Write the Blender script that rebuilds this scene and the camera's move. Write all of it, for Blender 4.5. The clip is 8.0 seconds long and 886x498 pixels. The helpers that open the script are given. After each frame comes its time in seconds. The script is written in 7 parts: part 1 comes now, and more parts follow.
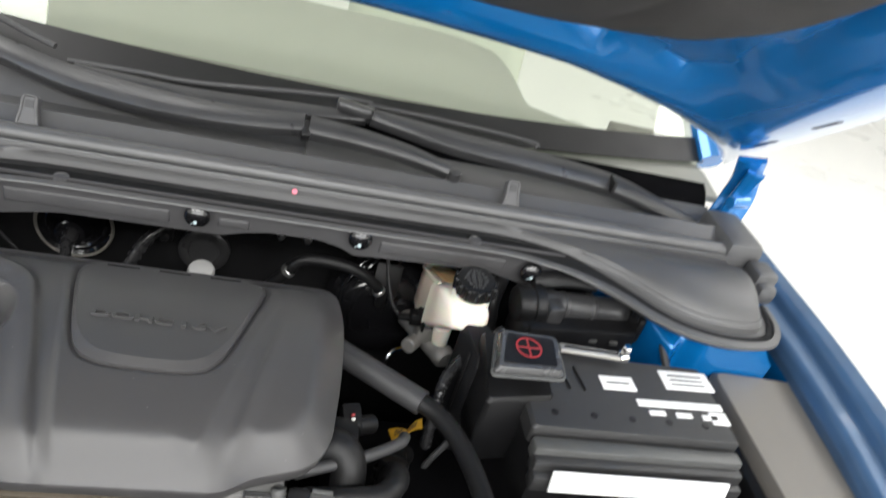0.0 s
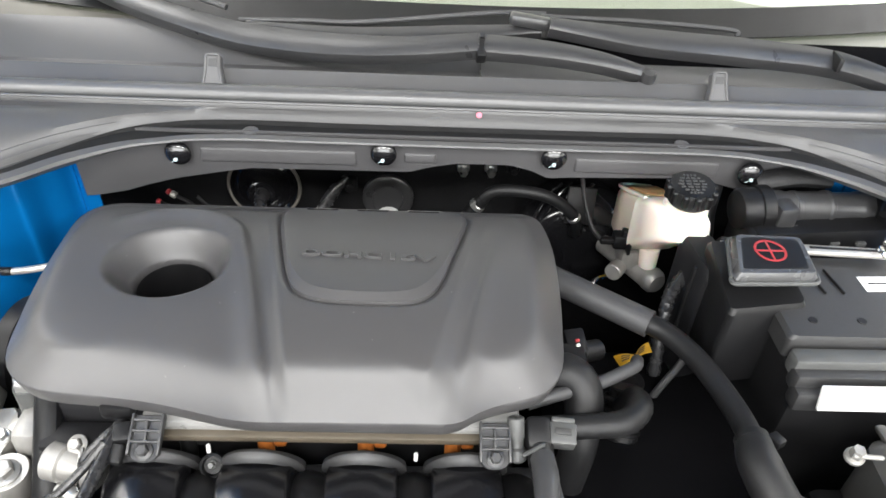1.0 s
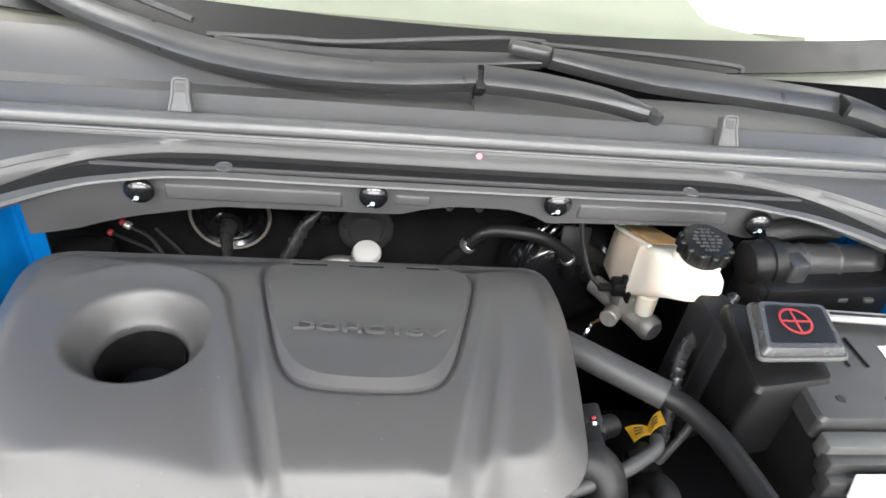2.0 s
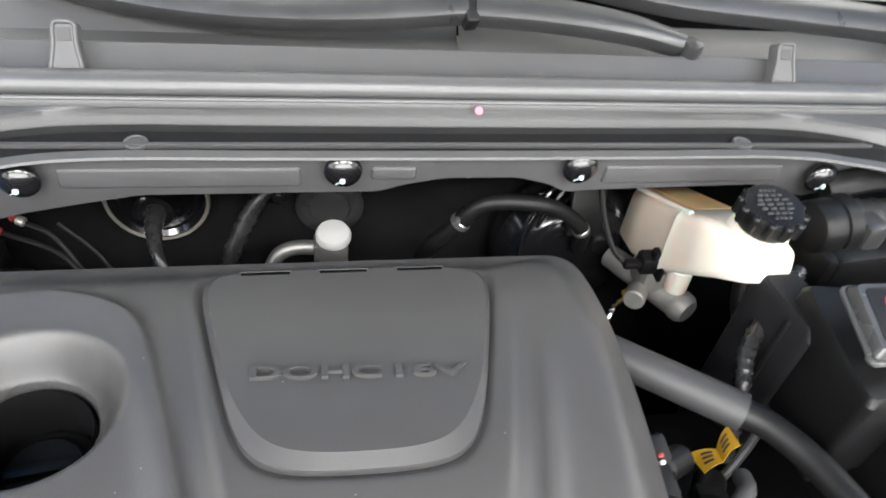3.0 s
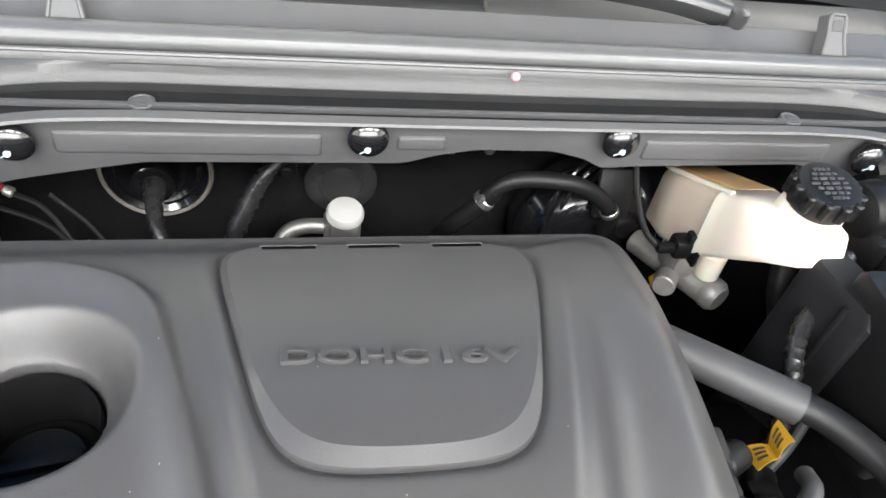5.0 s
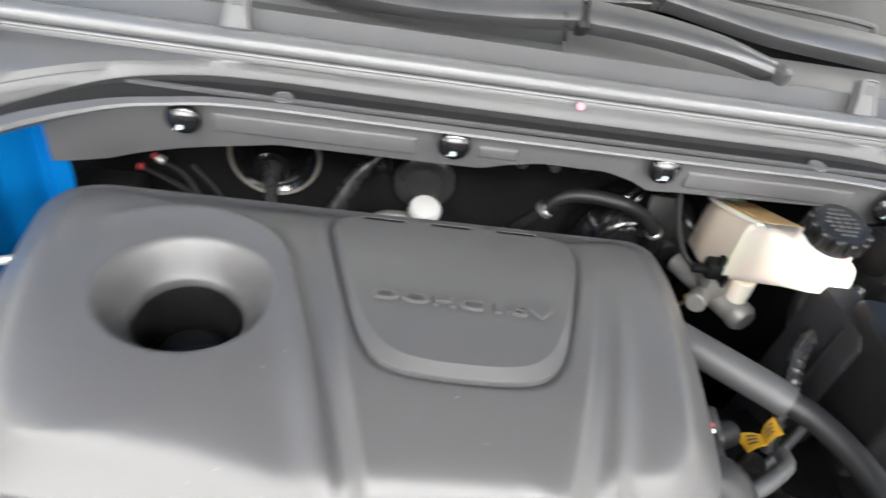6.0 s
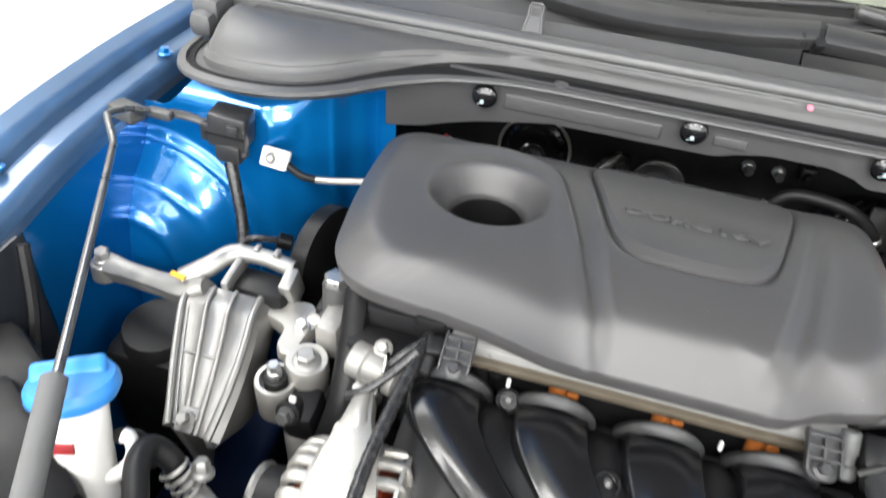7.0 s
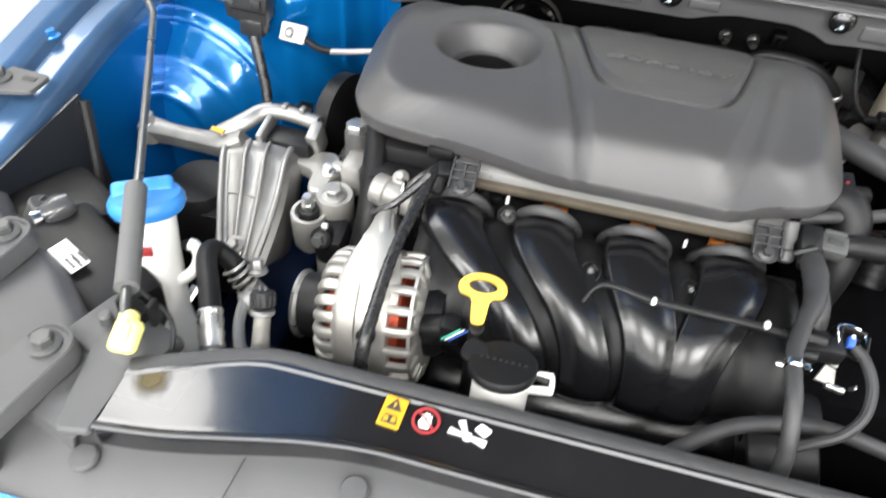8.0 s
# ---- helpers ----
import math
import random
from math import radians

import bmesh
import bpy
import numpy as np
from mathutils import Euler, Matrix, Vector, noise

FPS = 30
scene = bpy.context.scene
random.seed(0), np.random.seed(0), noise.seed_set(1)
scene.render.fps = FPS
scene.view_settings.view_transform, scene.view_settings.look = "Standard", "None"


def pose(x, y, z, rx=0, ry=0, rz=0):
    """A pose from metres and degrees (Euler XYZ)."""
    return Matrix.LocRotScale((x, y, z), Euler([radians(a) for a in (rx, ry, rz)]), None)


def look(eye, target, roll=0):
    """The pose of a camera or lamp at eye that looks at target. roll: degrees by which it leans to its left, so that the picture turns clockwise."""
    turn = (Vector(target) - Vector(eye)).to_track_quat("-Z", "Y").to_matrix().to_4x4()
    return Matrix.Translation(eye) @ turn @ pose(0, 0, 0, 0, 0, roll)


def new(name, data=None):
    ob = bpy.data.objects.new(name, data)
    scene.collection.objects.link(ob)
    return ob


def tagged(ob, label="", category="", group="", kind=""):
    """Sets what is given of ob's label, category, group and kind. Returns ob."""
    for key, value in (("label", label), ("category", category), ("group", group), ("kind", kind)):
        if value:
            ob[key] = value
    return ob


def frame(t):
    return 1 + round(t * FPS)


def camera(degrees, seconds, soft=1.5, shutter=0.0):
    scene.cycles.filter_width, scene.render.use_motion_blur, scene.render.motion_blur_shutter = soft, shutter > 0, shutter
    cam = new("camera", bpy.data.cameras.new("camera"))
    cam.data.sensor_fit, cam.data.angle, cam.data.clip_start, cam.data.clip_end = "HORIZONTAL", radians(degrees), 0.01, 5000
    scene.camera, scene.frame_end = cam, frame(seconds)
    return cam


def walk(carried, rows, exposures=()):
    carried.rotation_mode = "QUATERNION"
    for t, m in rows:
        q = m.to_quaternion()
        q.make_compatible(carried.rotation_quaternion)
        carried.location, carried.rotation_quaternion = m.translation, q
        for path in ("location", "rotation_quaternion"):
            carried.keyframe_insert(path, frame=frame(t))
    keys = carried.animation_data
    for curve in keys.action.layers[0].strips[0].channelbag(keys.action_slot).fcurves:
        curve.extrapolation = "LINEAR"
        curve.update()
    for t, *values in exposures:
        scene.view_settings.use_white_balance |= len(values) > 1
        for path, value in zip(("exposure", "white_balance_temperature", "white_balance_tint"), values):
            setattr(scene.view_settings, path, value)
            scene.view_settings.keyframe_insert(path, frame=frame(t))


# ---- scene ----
cam = camera(63.9, 8.0, soft=1.5, shutter=0.3)
PATH = [
    (0, (-0.015, -0.709, 1.413), (0.47, 0.899, 0.325), 17.8),
    (0.2, (0.007, -0.692, 1.391), (0.398, 0.87, 0.205), 14.4),
    (0.5, (-0.016, -0.705, 1.345), (0.181, 0.876, 0.136), 9.6),
    (0.7, (-0.046, -0.702, 1.34), (0.063, 0.912, 0.164), 7.4),
    (1, (-0.055, -0.682, 1.333), (0.02, 0.889, 0.097), 3.2),
    (1.5, (-0.094, -0.647, 1.332), (0.086, 0.903, 0.081), 4.8),
    (1.7, (-0.109, -0.626, 1.348), (0.112, 0.917, 0.095), 7.2),
    (2.8, (-0.113, -0.454, 1.278), (0.175, 1.02, -0.043), 9.5),
    (3, (-0.124, -0.432, 1.256), (0.257, 0.989, -0.099), 8.7),
    (3.5, (-0.157, -0.401, 1.214), (0.255, 0.963, -0.189), 8.6),
    (4, (-0.158, -0.384, 1.193), (0.227, 0.969, -0.228), 8.3),
    (4.5, (-0.16, -0.38, 1.193), (0.22, 0.978, -0.225), 9.1),
    (4.7, (-0.153, -0.384, 1.204), (0.248, 0.984, -0.199), 10.0),
    (5.8, (-0.149, -0.481, 1.242), (0.241, 0.986, -0.061), 13.2),
    (6, (-0.17, -0.503, 1.27), (0.077, 0.956, -0.075), 12.5),
    (6.3, (-0.185, -0.582, 1.282), (-0.261, 0.941, -0.012), 7.7),
    (6.5, (-0.214, -0.625, 1.273), (-0.387, 0.941, 0.042), 7.9),
    (6.8, (-0.215, -0.67, 1.293), (-0.5, 0.879, 0.062), 4.5),
    (7, (-0.198, -0.71, 1.279), (-0.523, 0.812, 0.023), 5.8),
    (7.2, (-0.182, -0.738, 1.283), (-0.478, 0.715, -0.058), 4.6),
    (7.5, (-0.163, -0.781, 1.286), (-0.412, 0.678, -0.059), 5.6),
    (7.8, (-0.164, -0.825, 1.282), (-0.418, 0.628, -0.068), 5.6),
    (8, (-0.17, -0.842, 1.278), (-0.453, 0.559, -0.12), 4.6),
]
walk(cam, [(t, look(eye, target, roll)) for t, eye, target, roll in PATH], exposures=[(0.0, -1.0), (0.5, -0.65), (1.0, -0.3), (1.5, -0.05), (3.0, -0.09), (3.5, 0.08), (4.0, 0.08), (4.5, 0.16), (6.0, 0.18), (6.5, -0.04), (7.0, -0.40), (8.0, -0.47)])

# ---- world and lights: a bright showroom ----
world = bpy.data.worlds.new("showroom_air")
scene.world = world
world.use_nodes = True
sky = world.node_tree.nodes.new("ShaderNodeTexSky")
sky.sky_type, sky.sun_disc = "NISHITA", False
sky.sun_elevation, sky.sun_rotation = radians(40), radians(180)
world.node_tree.links.new(sky.outputs[0], world.node_tree.nodes["Background"].inputs[0])
world.node_tree.nodes["Background"].inputs[1].default_value = 0.05


def area_lamp(name, x, y, z, sx, sy, watts, target, colour=(1.0, 0.98, 0.95)):
    lamp = bpy.data.lights.new(name, "AREA")
    lamp.shape, lamp.size, lamp.size_y, lamp.energy, lamp.color = "RECTANGLE", sx, sy, watts, colour
    ob = new(name, lamp)
    ob.matrix_world = look((x, y, z), target)
    return ob


area_lamp("shop_window_light", 0.0, -4.3, 2.12, 6.0, 1.75, 330.0, (0.0, 0.0, 1.2), (0.98, 0.99, 1.0))
for lx in (-2.3, 0.0, 2.3):
    area_lamp("ceiling_panel_light", lx, -2.5, 3.14, 1.5, 0.8, 150.0, (lx, -2.499, 0.0), (1.0, 0.985, 0.97))
for lx in (-2.0, 3.15):
    area_lamp("ceiling_panel_light", lx, 0.7, 3.14, 1.5, 1.7, 130.0, (lx, 0.701, 0.0), (1.0, 0.985, 0.97))


# ---- materials ----
def material(name, colour, rough=0.5, metal=0.0, vary=0.25, scale=40.0, bump=0.05, fine=900.0, coat=0.0, dust=0.0, spread=0.12, extra=None):
    m = bpy.data.materials.new(name)
    m.use_nodes = True
    nt = m.node_tree
    b = nt.nodes["Principled BSDF"]
    b.inputs["Roughness"].default_value = rough
    b.inputs["Metallic"].default_value = metal
    b.inputs["Coat Weight"].default_value = coat
    b.inputs["Coat Roughness"].default_value = 0.06
    co = nt.nodes.new("ShaderNodeTexCoord")
    large = nt.nodes.new("ShaderNodeTexNoise")
    large.inputs["Scale"].default_value = scale
    large.inputs["Detail"].default_value = 6.0
    small = nt.nodes.new("ShaderNodeTexNoise")
    small.inputs["Scale"].default_value = fine
    small.inputs["Detail"].default_value = 3.0
    nt.links.new(co.outputs["Object"], large.inputs["Vector"])
    nt.links.new(co.outputs["Object"], small.inputs["Vector"])
    ramp = nt.nodes.new("ShaderNodeMix")
    ramp.data_type = "RGBA"
    ramp.inputs[6].default_value = (*[c * (1 - vary) for c in colour], 1)
    ramp.inputs[7].default_value = (*[min(1.0, c * (1 + vary)) for c in colour], 1)
    nt.links.new(large.outputs["Fac"], ramp.inputs[0])
    out = ramp.outputs[2]
    if dust > 0:
        speck = nt.nodes.new("ShaderNodeTexVoronoi")
        speck.inputs["Scale"].default_value = 95.0
        nt.links.new(co.outputs["Object"], speck.inputs["Vector"])
        near = nt.nodes.new("ShaderNodeMath")
        near.operation, near.inputs[1].default_value = "LESS_THAN", 0.035
        nt.links.new(speck.outputs["Distance"], near.inputs[0])
        pick = nt.nodes.new("ShaderNodeMath")
        pick.operation = "MULTIPLY"
        some = nt.nodes.new("ShaderNodeTexNoise")
        some.inputs["Scale"].default_value = 30.0
        nt.links.new(co.outputs["Object"], some.inputs["Vector"])
        step = nt.nodes.new("ShaderNodeMath")
        step.operation, step.inputs[1].default_value = "GREATER_THAN", 0.56
        nt.links.new(some.outputs["Fac"], step.inputs[0])
        nt.links.new(near.outputs[0], pick.inputs[0])
        nt.links.new(step.outputs[0], pick.inputs[1])
        amount = nt.nodes.new("ShaderNodeMath")
        amount.operation, amount.inputs[1].default_value = "MULTIPLY", dust
        nt.links.new(pick.outputs[0], amount.inputs[0])
        mix = nt.nodes.new("ShaderNodeMix")
        mix.data_type = "RGBA"
        mix.inputs[7].default_value = (0.5, 0.48, 0.45, 1)
        nt.links.new(out, mix.inputs[6])
        nt.links.new(amount.outputs[0], mix.inputs[0])
        out = mix.outputs[2]
    nt.links.new(out, b.inputs["Base Color"])
    rr = nt.nodes.new("ShaderNodeMapRange")
    rr.inputs["To Min"].default_value = max(0.02, rough - spread)
    rr.inputs["To Max"].default_value = min(1.0, rough + spread)
    nt.links.new(large.outputs["Fac"], rr.inputs["Value"])
    nt.links.new(rr.outputs[0], b.inputs["Roughness"])
    if bump > 0:
        bp = nt.nodes.new("ShaderNodeBump")
        bp.inputs["Strength"].default_value = bump
        bp.inputs["Distance"].default_value = 0.001
        nt.links.new(small.outputs["Fac"], bp.inputs["Height"])
        nt.links.new(bp.outputs[0], b.inputs["Normal"])
    for key, value in (extra or {}).items():
        b.inputs[key].default_value = value
    return m


cover_plastic = material("cover_plastic", (0.053, 0.0516, 0.0526), 0.40, vary=0.14, scale=9, bump=0.12, fine=1500, dust=0.5, spread=0.05)
cowl_plastic = material("cowl_plastic", (0.062, 0.0615, 0.0625), 0.43, vary=0.12, scale=14, bump=0.2, fine=1300, dust=0.35, spread=0.04)
trim_plastic = material("trim_plastic", (0.065, 0.065, 0.067), 0.5, vary=0.12, scale=12, bump=0.25, fine=1400, dust=0.2)
flange_plastic = material("flange_plastic", (0.055, 0.054, 0.056), 0.55, vary=0.12, scale=18, bump=0.15)
gloss_black = material("gloss_black", (0.008, 0.008, 0.009), 0.16, vary=0.3, scale=20, bump=0.02, coat=0.6, spread=0.06)
runner_black = material("runner_black", (0.007, 0.007, 0.008), 0.20, vary=0.3, scale=25, bump=0.12, fine=700, spread=0.08)
black_plastic = material("black_plastic", (0.007, 0.007, 0.0075), 0.42, vary=0.3, scale=30, bump=0.15, extra={"Specular IOR Level": 0.24})
dark_metal = material("dark_metal", (0.008, 0.008, 0.009), 0.6, vary=0.4, scale=25, bump=0.2, extra={"Specular IOR Level": 0.25})
# Near-black without sheen, standing in for deep shade and hollows.
void_black = material("deep_shade_black", (0.004, 0.004, 0.0045), 0.95, vary=0.4, scale=20, bump=0.2, extra={"Specular IOR Level": 0.01})
rubber = material("rubber", (0.008, 0.008, 0.0085), 0.48, vary=0.25, scale=35, bump=0.15, extra={"Specular IOR Level": 0.28})
grey_rubber = material("grey_rubber", (0.034, 0.034, 0.0355), 0.55, vary=0.2, scale=35, bump=0.12)
seal_rubber = material("seal_rubber", (0.075, 0.075, 0.076), 0.30, vary=0.12, scale=22, bump=0.08, spread=0.03)
tape_black = material("harness_tape", (0.020, 0.020, 0.021), 0.27, vary=0.4, scale=90, bump=0.6, fine=300)
blue_paint = material("blue_paint", (0.002, 0.15, 0.45), 0.20, metal=0.4, vary=0.12, scale=6, bump=0.0, coat=1.0, spread=0.04)
# Body blue darkened for shade: low rail, hinge feet, stamped slots.
shaded_blue = material("shaded_blue", (0.003, 0.009, 0.030), 0.55, vary=0.3, scale=14, bump=0.1, extra={"Specular IOR Level": 0.2})
# Greyer blue imitates the reflection on the rails; the specks are dust.
rail_paint = material("reflection_paled_blue", (0.05, 0.105, 0.20), 0.35, metal=0.2, vary=0.25, scale=16, bump=0.03, coat=0.6, dust=0.3)
cast_aluminium = material("cast_aluminium", (0.30, 0.295, 0.285), 0.46, metal=0.8, vary=0.24, scale=45, bump=0.35, fine=650)
pale_casting = material("pale_casting", (0.44, 0.425, 0.395), 0.44, metal=0.7, vary=0.2, scale=40, bump=0.3, fine=600)
steel = material("zinc_steel", (0.55, 0.55, 0.54), 0.3, metal=0.9, vary=0.2, scale=80, bump=0.05)
chrome = material("chrome", (0.75, 0.75, 0.74), 0.12, metal=1.0, vary=0.08, scale=60, bump=0.0)
rail_metal = material("fuel_rail_plastic", (0.22, 0.218, 0.212), 0.32, vary=0.2, scale=40, bump=0.1)
bronze = material("bronze_gasket", (0.075, 0.062, 0.045), 0.5, metal=0.2, vary=0.3, scale=60, bump=0.1)
bracket_grey = material("bracket_grey", (0.060, 0.061, 0.060), 0.45, vary=0.15, scale=60, bump=0.1)
white_plastic = material("white_plastic", (0.78, 0.77, 0.74), 0.4, vary=0.06, scale=20, bump=0.05)
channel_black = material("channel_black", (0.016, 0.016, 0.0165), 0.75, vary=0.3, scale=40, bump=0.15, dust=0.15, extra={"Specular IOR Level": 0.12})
bracket_dark = material("bracket_dark", (0.030, 0.030, 0.031), 0.38, vary=0.25, scale=60, bump=0.15)
milky_plastic = material("milky_plastic", (0.84, 0.75, 0.66), 0.35, vary=0.05, scale=14, bump=0.03, extra={"Subsurface Weight": 0.4, "Subsurface Scale": 0.02})
clouded_plastic = material("clouded_plastic", (0.74, 0.63, 0.53), 0.38, vary=0.10, scale=24, bump=0.03, extra={"Subsurface Weight": 0.3, "Subsurface Scale": 0.02})
amber_plastic = material("fluid_stained_plastic", (0.55, 0.36, 0.18), 0.35, vary=0.15, scale=22, bump=0.03, extra={"Subsurface Weight": 0.3, "Subsurface Scale": 0.02})
yellow_plastic = material("yellow_plastic", (0.74, 0.43, 0.035), 0.4, vary=0.08, scale=30, bump=0.05)
# Bluish white imitates the glint on the fastener pins.
pin_glint = material("pin_glint", (0.45, 0.55, 0.58), 0.35, vary=0.04, scale=60, bump=0.02)
cap_white = material("cap_white", (0.50, 0.50, 0.49), 0.5, vary=0.08, scale=40, bump=0.04)
pale_yellow = material("pale_yellow_plastic", (0.80, 0.73, 0.22), 0.4, vary=0.06, scale=30, bump=0.05)
tag_yellow = material("tag_yellow", (0.52, 0.28, 0.010), 0.5, vary=0.08, scale=40, bump=0.02)
cap_blue = material("cap_blue_plastic", (0.035, 0.215, 0.58), 0.4, vary=0.08, scale=25, bump=0.08)
red_mark = material("red_print", (0.27, 0.022, 0.025), 0.5, vary=0.1, bump=0.0)
orange_plastic = material("orange_plastic", (0.30, 0.092, 0.016), 0.45, vary=0.15, bump=0.05)
copper = material("lacquered_copper", (0.20, 0.030, 0.012), 0.35, metal=0.7, vary=0.3, scale=120, bump=0.3, fine=500)
wire_green = material("green_wire", (0.05, 0.45, 0.30), 0.4, vary=0.1, bump=0.0)
wire_blue = material("blue_wire", (0.03, 0.10, 0.45), 0.4, vary=0.1, bump=0.0)
label_white = material("label_white", (0.80, 0.80, 0.79), 0.5, vary=0.04, bump=0.0)
label_ink = material("label_ink", (0.03, 0.03, 0.03), 0.6, vary=0.1, bump=0.0)
letter_plastic = material("letter_plastic", (0.052, 0.051, 0.052), 0.36, vary=0.1, bump=0.05)
pink_mark = material("pink_paint_dot", (0.66, 0.16, 0.22), 0.5, vary=0.1, bump=0.0)
oil_stain = material("oil_stain", (0.060, 0.045, 0.012), 0.35, vary=0.4, scale=60, bump=0.0, extra={"Specular IOR Level": 0.2})
on = oil_stain.node_tree
spot_at = on.nodes.new("ShaderNodeTexCoord")
spot_far = on.nodes.new("ShaderNodeVectorMath")
spot_far.operation = "DISTANCE"
spot_far.inputs[1].default_value = (-0.407, -0.016, 0.031)
spot_wave = on.nodes.new("ShaderNodeTexNoise")
spot_wave.inputs["Scale"].default_value = 90.0
spot_sum = on.nodes.new("ShaderNodeMath")
spot_sum.operation = "ADD"
spot_edge = on.nodes.new("ShaderNodeMapRange")
for key, value in (("From Min", 0.010), ("From Max", 0.0215), ("To Min", 0.94), ("To Max", 0.0)):
    spot_edge.inputs[key].default_value = value
spot_shift = on.nodes.new("ShaderNodeMath")
spot_shift.operation, spot_shift.inputs[1].default_value = "MULTIPLY", 0.012
on.links.new(spot_at.outputs["Object"], spot_far.inputs[0])
on.links.new(spot_at.outputs["Object"], spot_wave.inputs["Vector"])
on.links.new(spot_wave.outputs["Fac"], spot_shift.inputs[0])
on.links.new(spot_far.outputs["Value"], spot_sum.inputs[0])
on.links.new(spot_shift.outputs[0], spot_sum.inputs[1])
on.links.new(spot_sum.outputs[0], spot_edge.inputs["Value"])
on.links.new(spot_edge.outputs[0], on.nodes["Principled BSDF"].inputs["Alpha"])
clear_edge = material("clear_lid_edge", (0.055, 0.055, 0.056), 0.26, vary=0.15, bump=0.02)
smoke_plastic = material("clear_cover_plastic", (0.05, 0.05, 0.052), 0.18, vary=0.2, bump=0.02)
seat_fabric = material("pale_seat_fabric", (0.45, 0.47, 0.40), 0.9, vary=0.1, scale=40, bump=0.3, fine=500)
# Pale grey green imitates the reflection in the windscreen.
dash_reflection_tone = material("dash_reflection_tone", (0.27, 0.272, 0.245), 0.7, vary=0.1, scale=15, bump=0.2)
insulation = material("hood_insulation_felt", (0.030, 0.0285, 0.028), 0.8, vary=0.25, scale=18, bump=0.5, fine=420)
wall_paint = material("white_wall_paint", (0.82, 0.82, 0.80), 0.7, vary=0.03, scale=3, bump=0.05)
floor_tile = material("white_floor_tile", (0.74, 0.74, 0.72), 0.3, vary=0.05, scale=2, bump=0.02)
rod_steel = material("rod_steel", (0.17, 0.17, 0.168), 0.30, metal=0.85, vary=0.15, scale=60, bump=0.05)
dull_zinc = material("dull_zinc", (0.30, 0.29, 0.275), 0.5, metal=0.5, vary=0.3, scale=70, bump=0.3, fine=500)
wiper_black = material("wiper_black", (0.028, 0.028, 0.029), 0.32, vary=0.2, scale=30, bump=0.1)
band_grey = material("defroster_band_plastic", (0.13, 0.124, 0.108), 0.7, vary=0.15, scale=20, bump=0.2)
foam_grey = material("grip_foam", (0.10, 0.10, 0.10), 0.7, vary=0.12, scale=60, bump=0.3)
bulkhead_felt = material("bulkhead_felt", (0.008, 0.008, 0.0085), 0.85, vary=0.5, scale=22, bump=0.4, fine=300, extra={"Specular IOR Level": 0.10})
liner_plastic = material("liner_plastic", (0.018, 0.021, 0.027), 0.36, vary=0.35, scale=10, bump=0.2)
trough_plastic = material("trough_plastic", (0.030, 0.030, 0.031), 0.5, vary=0.25, scale=12, bump=0.2)
cleaner_plastic = material("cleaner_plastic", (0.040, 0.039, 0.037), 0.5, vary=0.2, scale=16, bump=0.2)
battery_case = material("battery_case", (0.022, 0.022, 0.0225), 0.5, vary=0.2, scale=20, bump=0.25, fine=900)
grey_lid = material("grey_lid_plastic", (0.135, 0.125, 0.11), 0.5, vary=0.1, scale=14, bump=0.15)

glass = bpy.data.materials.new("windscreen_glass")
glass.use_nodes = True
gn = glass.node_tree
gn.nodes.remove(gn.nodes["Principled BSDF"])
clear = gn.nodes.new("ShaderNodeBsdfTransparent")
clear.inputs[0].default_value = (0.90, 0.925, 0.88, 1)
shine = gn.nodes.new("ShaderNodeBsdfGlossy")
shine.inputs["Roughness"].default_value = 0.02
facing = gn.nodes.new("ShaderNodeLayerWeight")
facing.inputs[0].default_value = 0.5
steep = gn.nodes.new("ShaderNodeMath")
steep.operation, steep.inputs[1].default_value = "POWER", 4.0
gn.links.new(facing.outputs["Facing"], steep.inputs[0])
fres = gn.nodes.new("ShaderNodeMapRange")
fres.inputs["To Min"].default_value, fres.inputs["To Max"].default_value = 0.05, 0.9
gn.links.new(steep.outputs[0], fres.inputs["Value"])
both = gn.nodes.new("ShaderNodeMixShader")
gn.links.new(fres.outputs[0], both.inputs[0])
gn.links.new(clear.outputs[0], both.inputs[1])
gn.links.new(shine.outputs[0], both.inputs[2])
gn.links.new(both.outputs[0], gn.nodes["Material Output"].inputs[0])

glow = bpy.data.materials.new("lamp_diffuser")
glow.use_nodes = True
glow.node_tree.nodes["Principled BSDF"].inputs["Emission Color"].default_value = (1, 0.98, 0.95, 1)
glow.node_tree.nodes["Principled BSDF"].inputs["Emission Strength"].default_value = 3.0


# ---- builders ----
def thing(name, label, category, at=(0, 0, 0), group="", kind=""):
    ob = new(name)
    ob.empty_display_size = 0.02
    ob.location = at
    return tagged(ob, label, category, group, kind)


def part(name, bm, mat, parent=None, label="", angle=35):
    me = bpy.data.meshes.new(name)
    bmesh.ops.recalc_face_normals(bm, faces=bm.faces)
    base = Vector((0, 0, 0))
    up = parent
    while up is not None:
        base += up.location
        up = up.parent
    if base.length > 0:
        bmesh.ops.translate(bm, vec=-base, verts=bm.verts)
    bm.to_mesh(me)
    bm.free()
    me.materials.append(mat)
    me.shade_smooth()
    me.set_sharp_from_angle(angle=radians(angle))
    ob = new(name, me)
    if parent is not None:
        ob.parent = parent
    if label:
        ob["label"] = label
    return ob


def single(name, bm, mat, label, category, group="", kind="", angle=35):
    return tagged(part(name, bm, mat, None, "", angle), label, category, group, kind)


def add(bm, other):
    me = bpy.data.meshes.new("join")
    other.to_mesh(me)
    other.free()
    bm.from_mesh(me)
    bpy.data.meshes.remove(me)
    return bm


def joined(*many):
    bm = bmesh.new()
    for other in many:
        add(bm, other)
    return bm


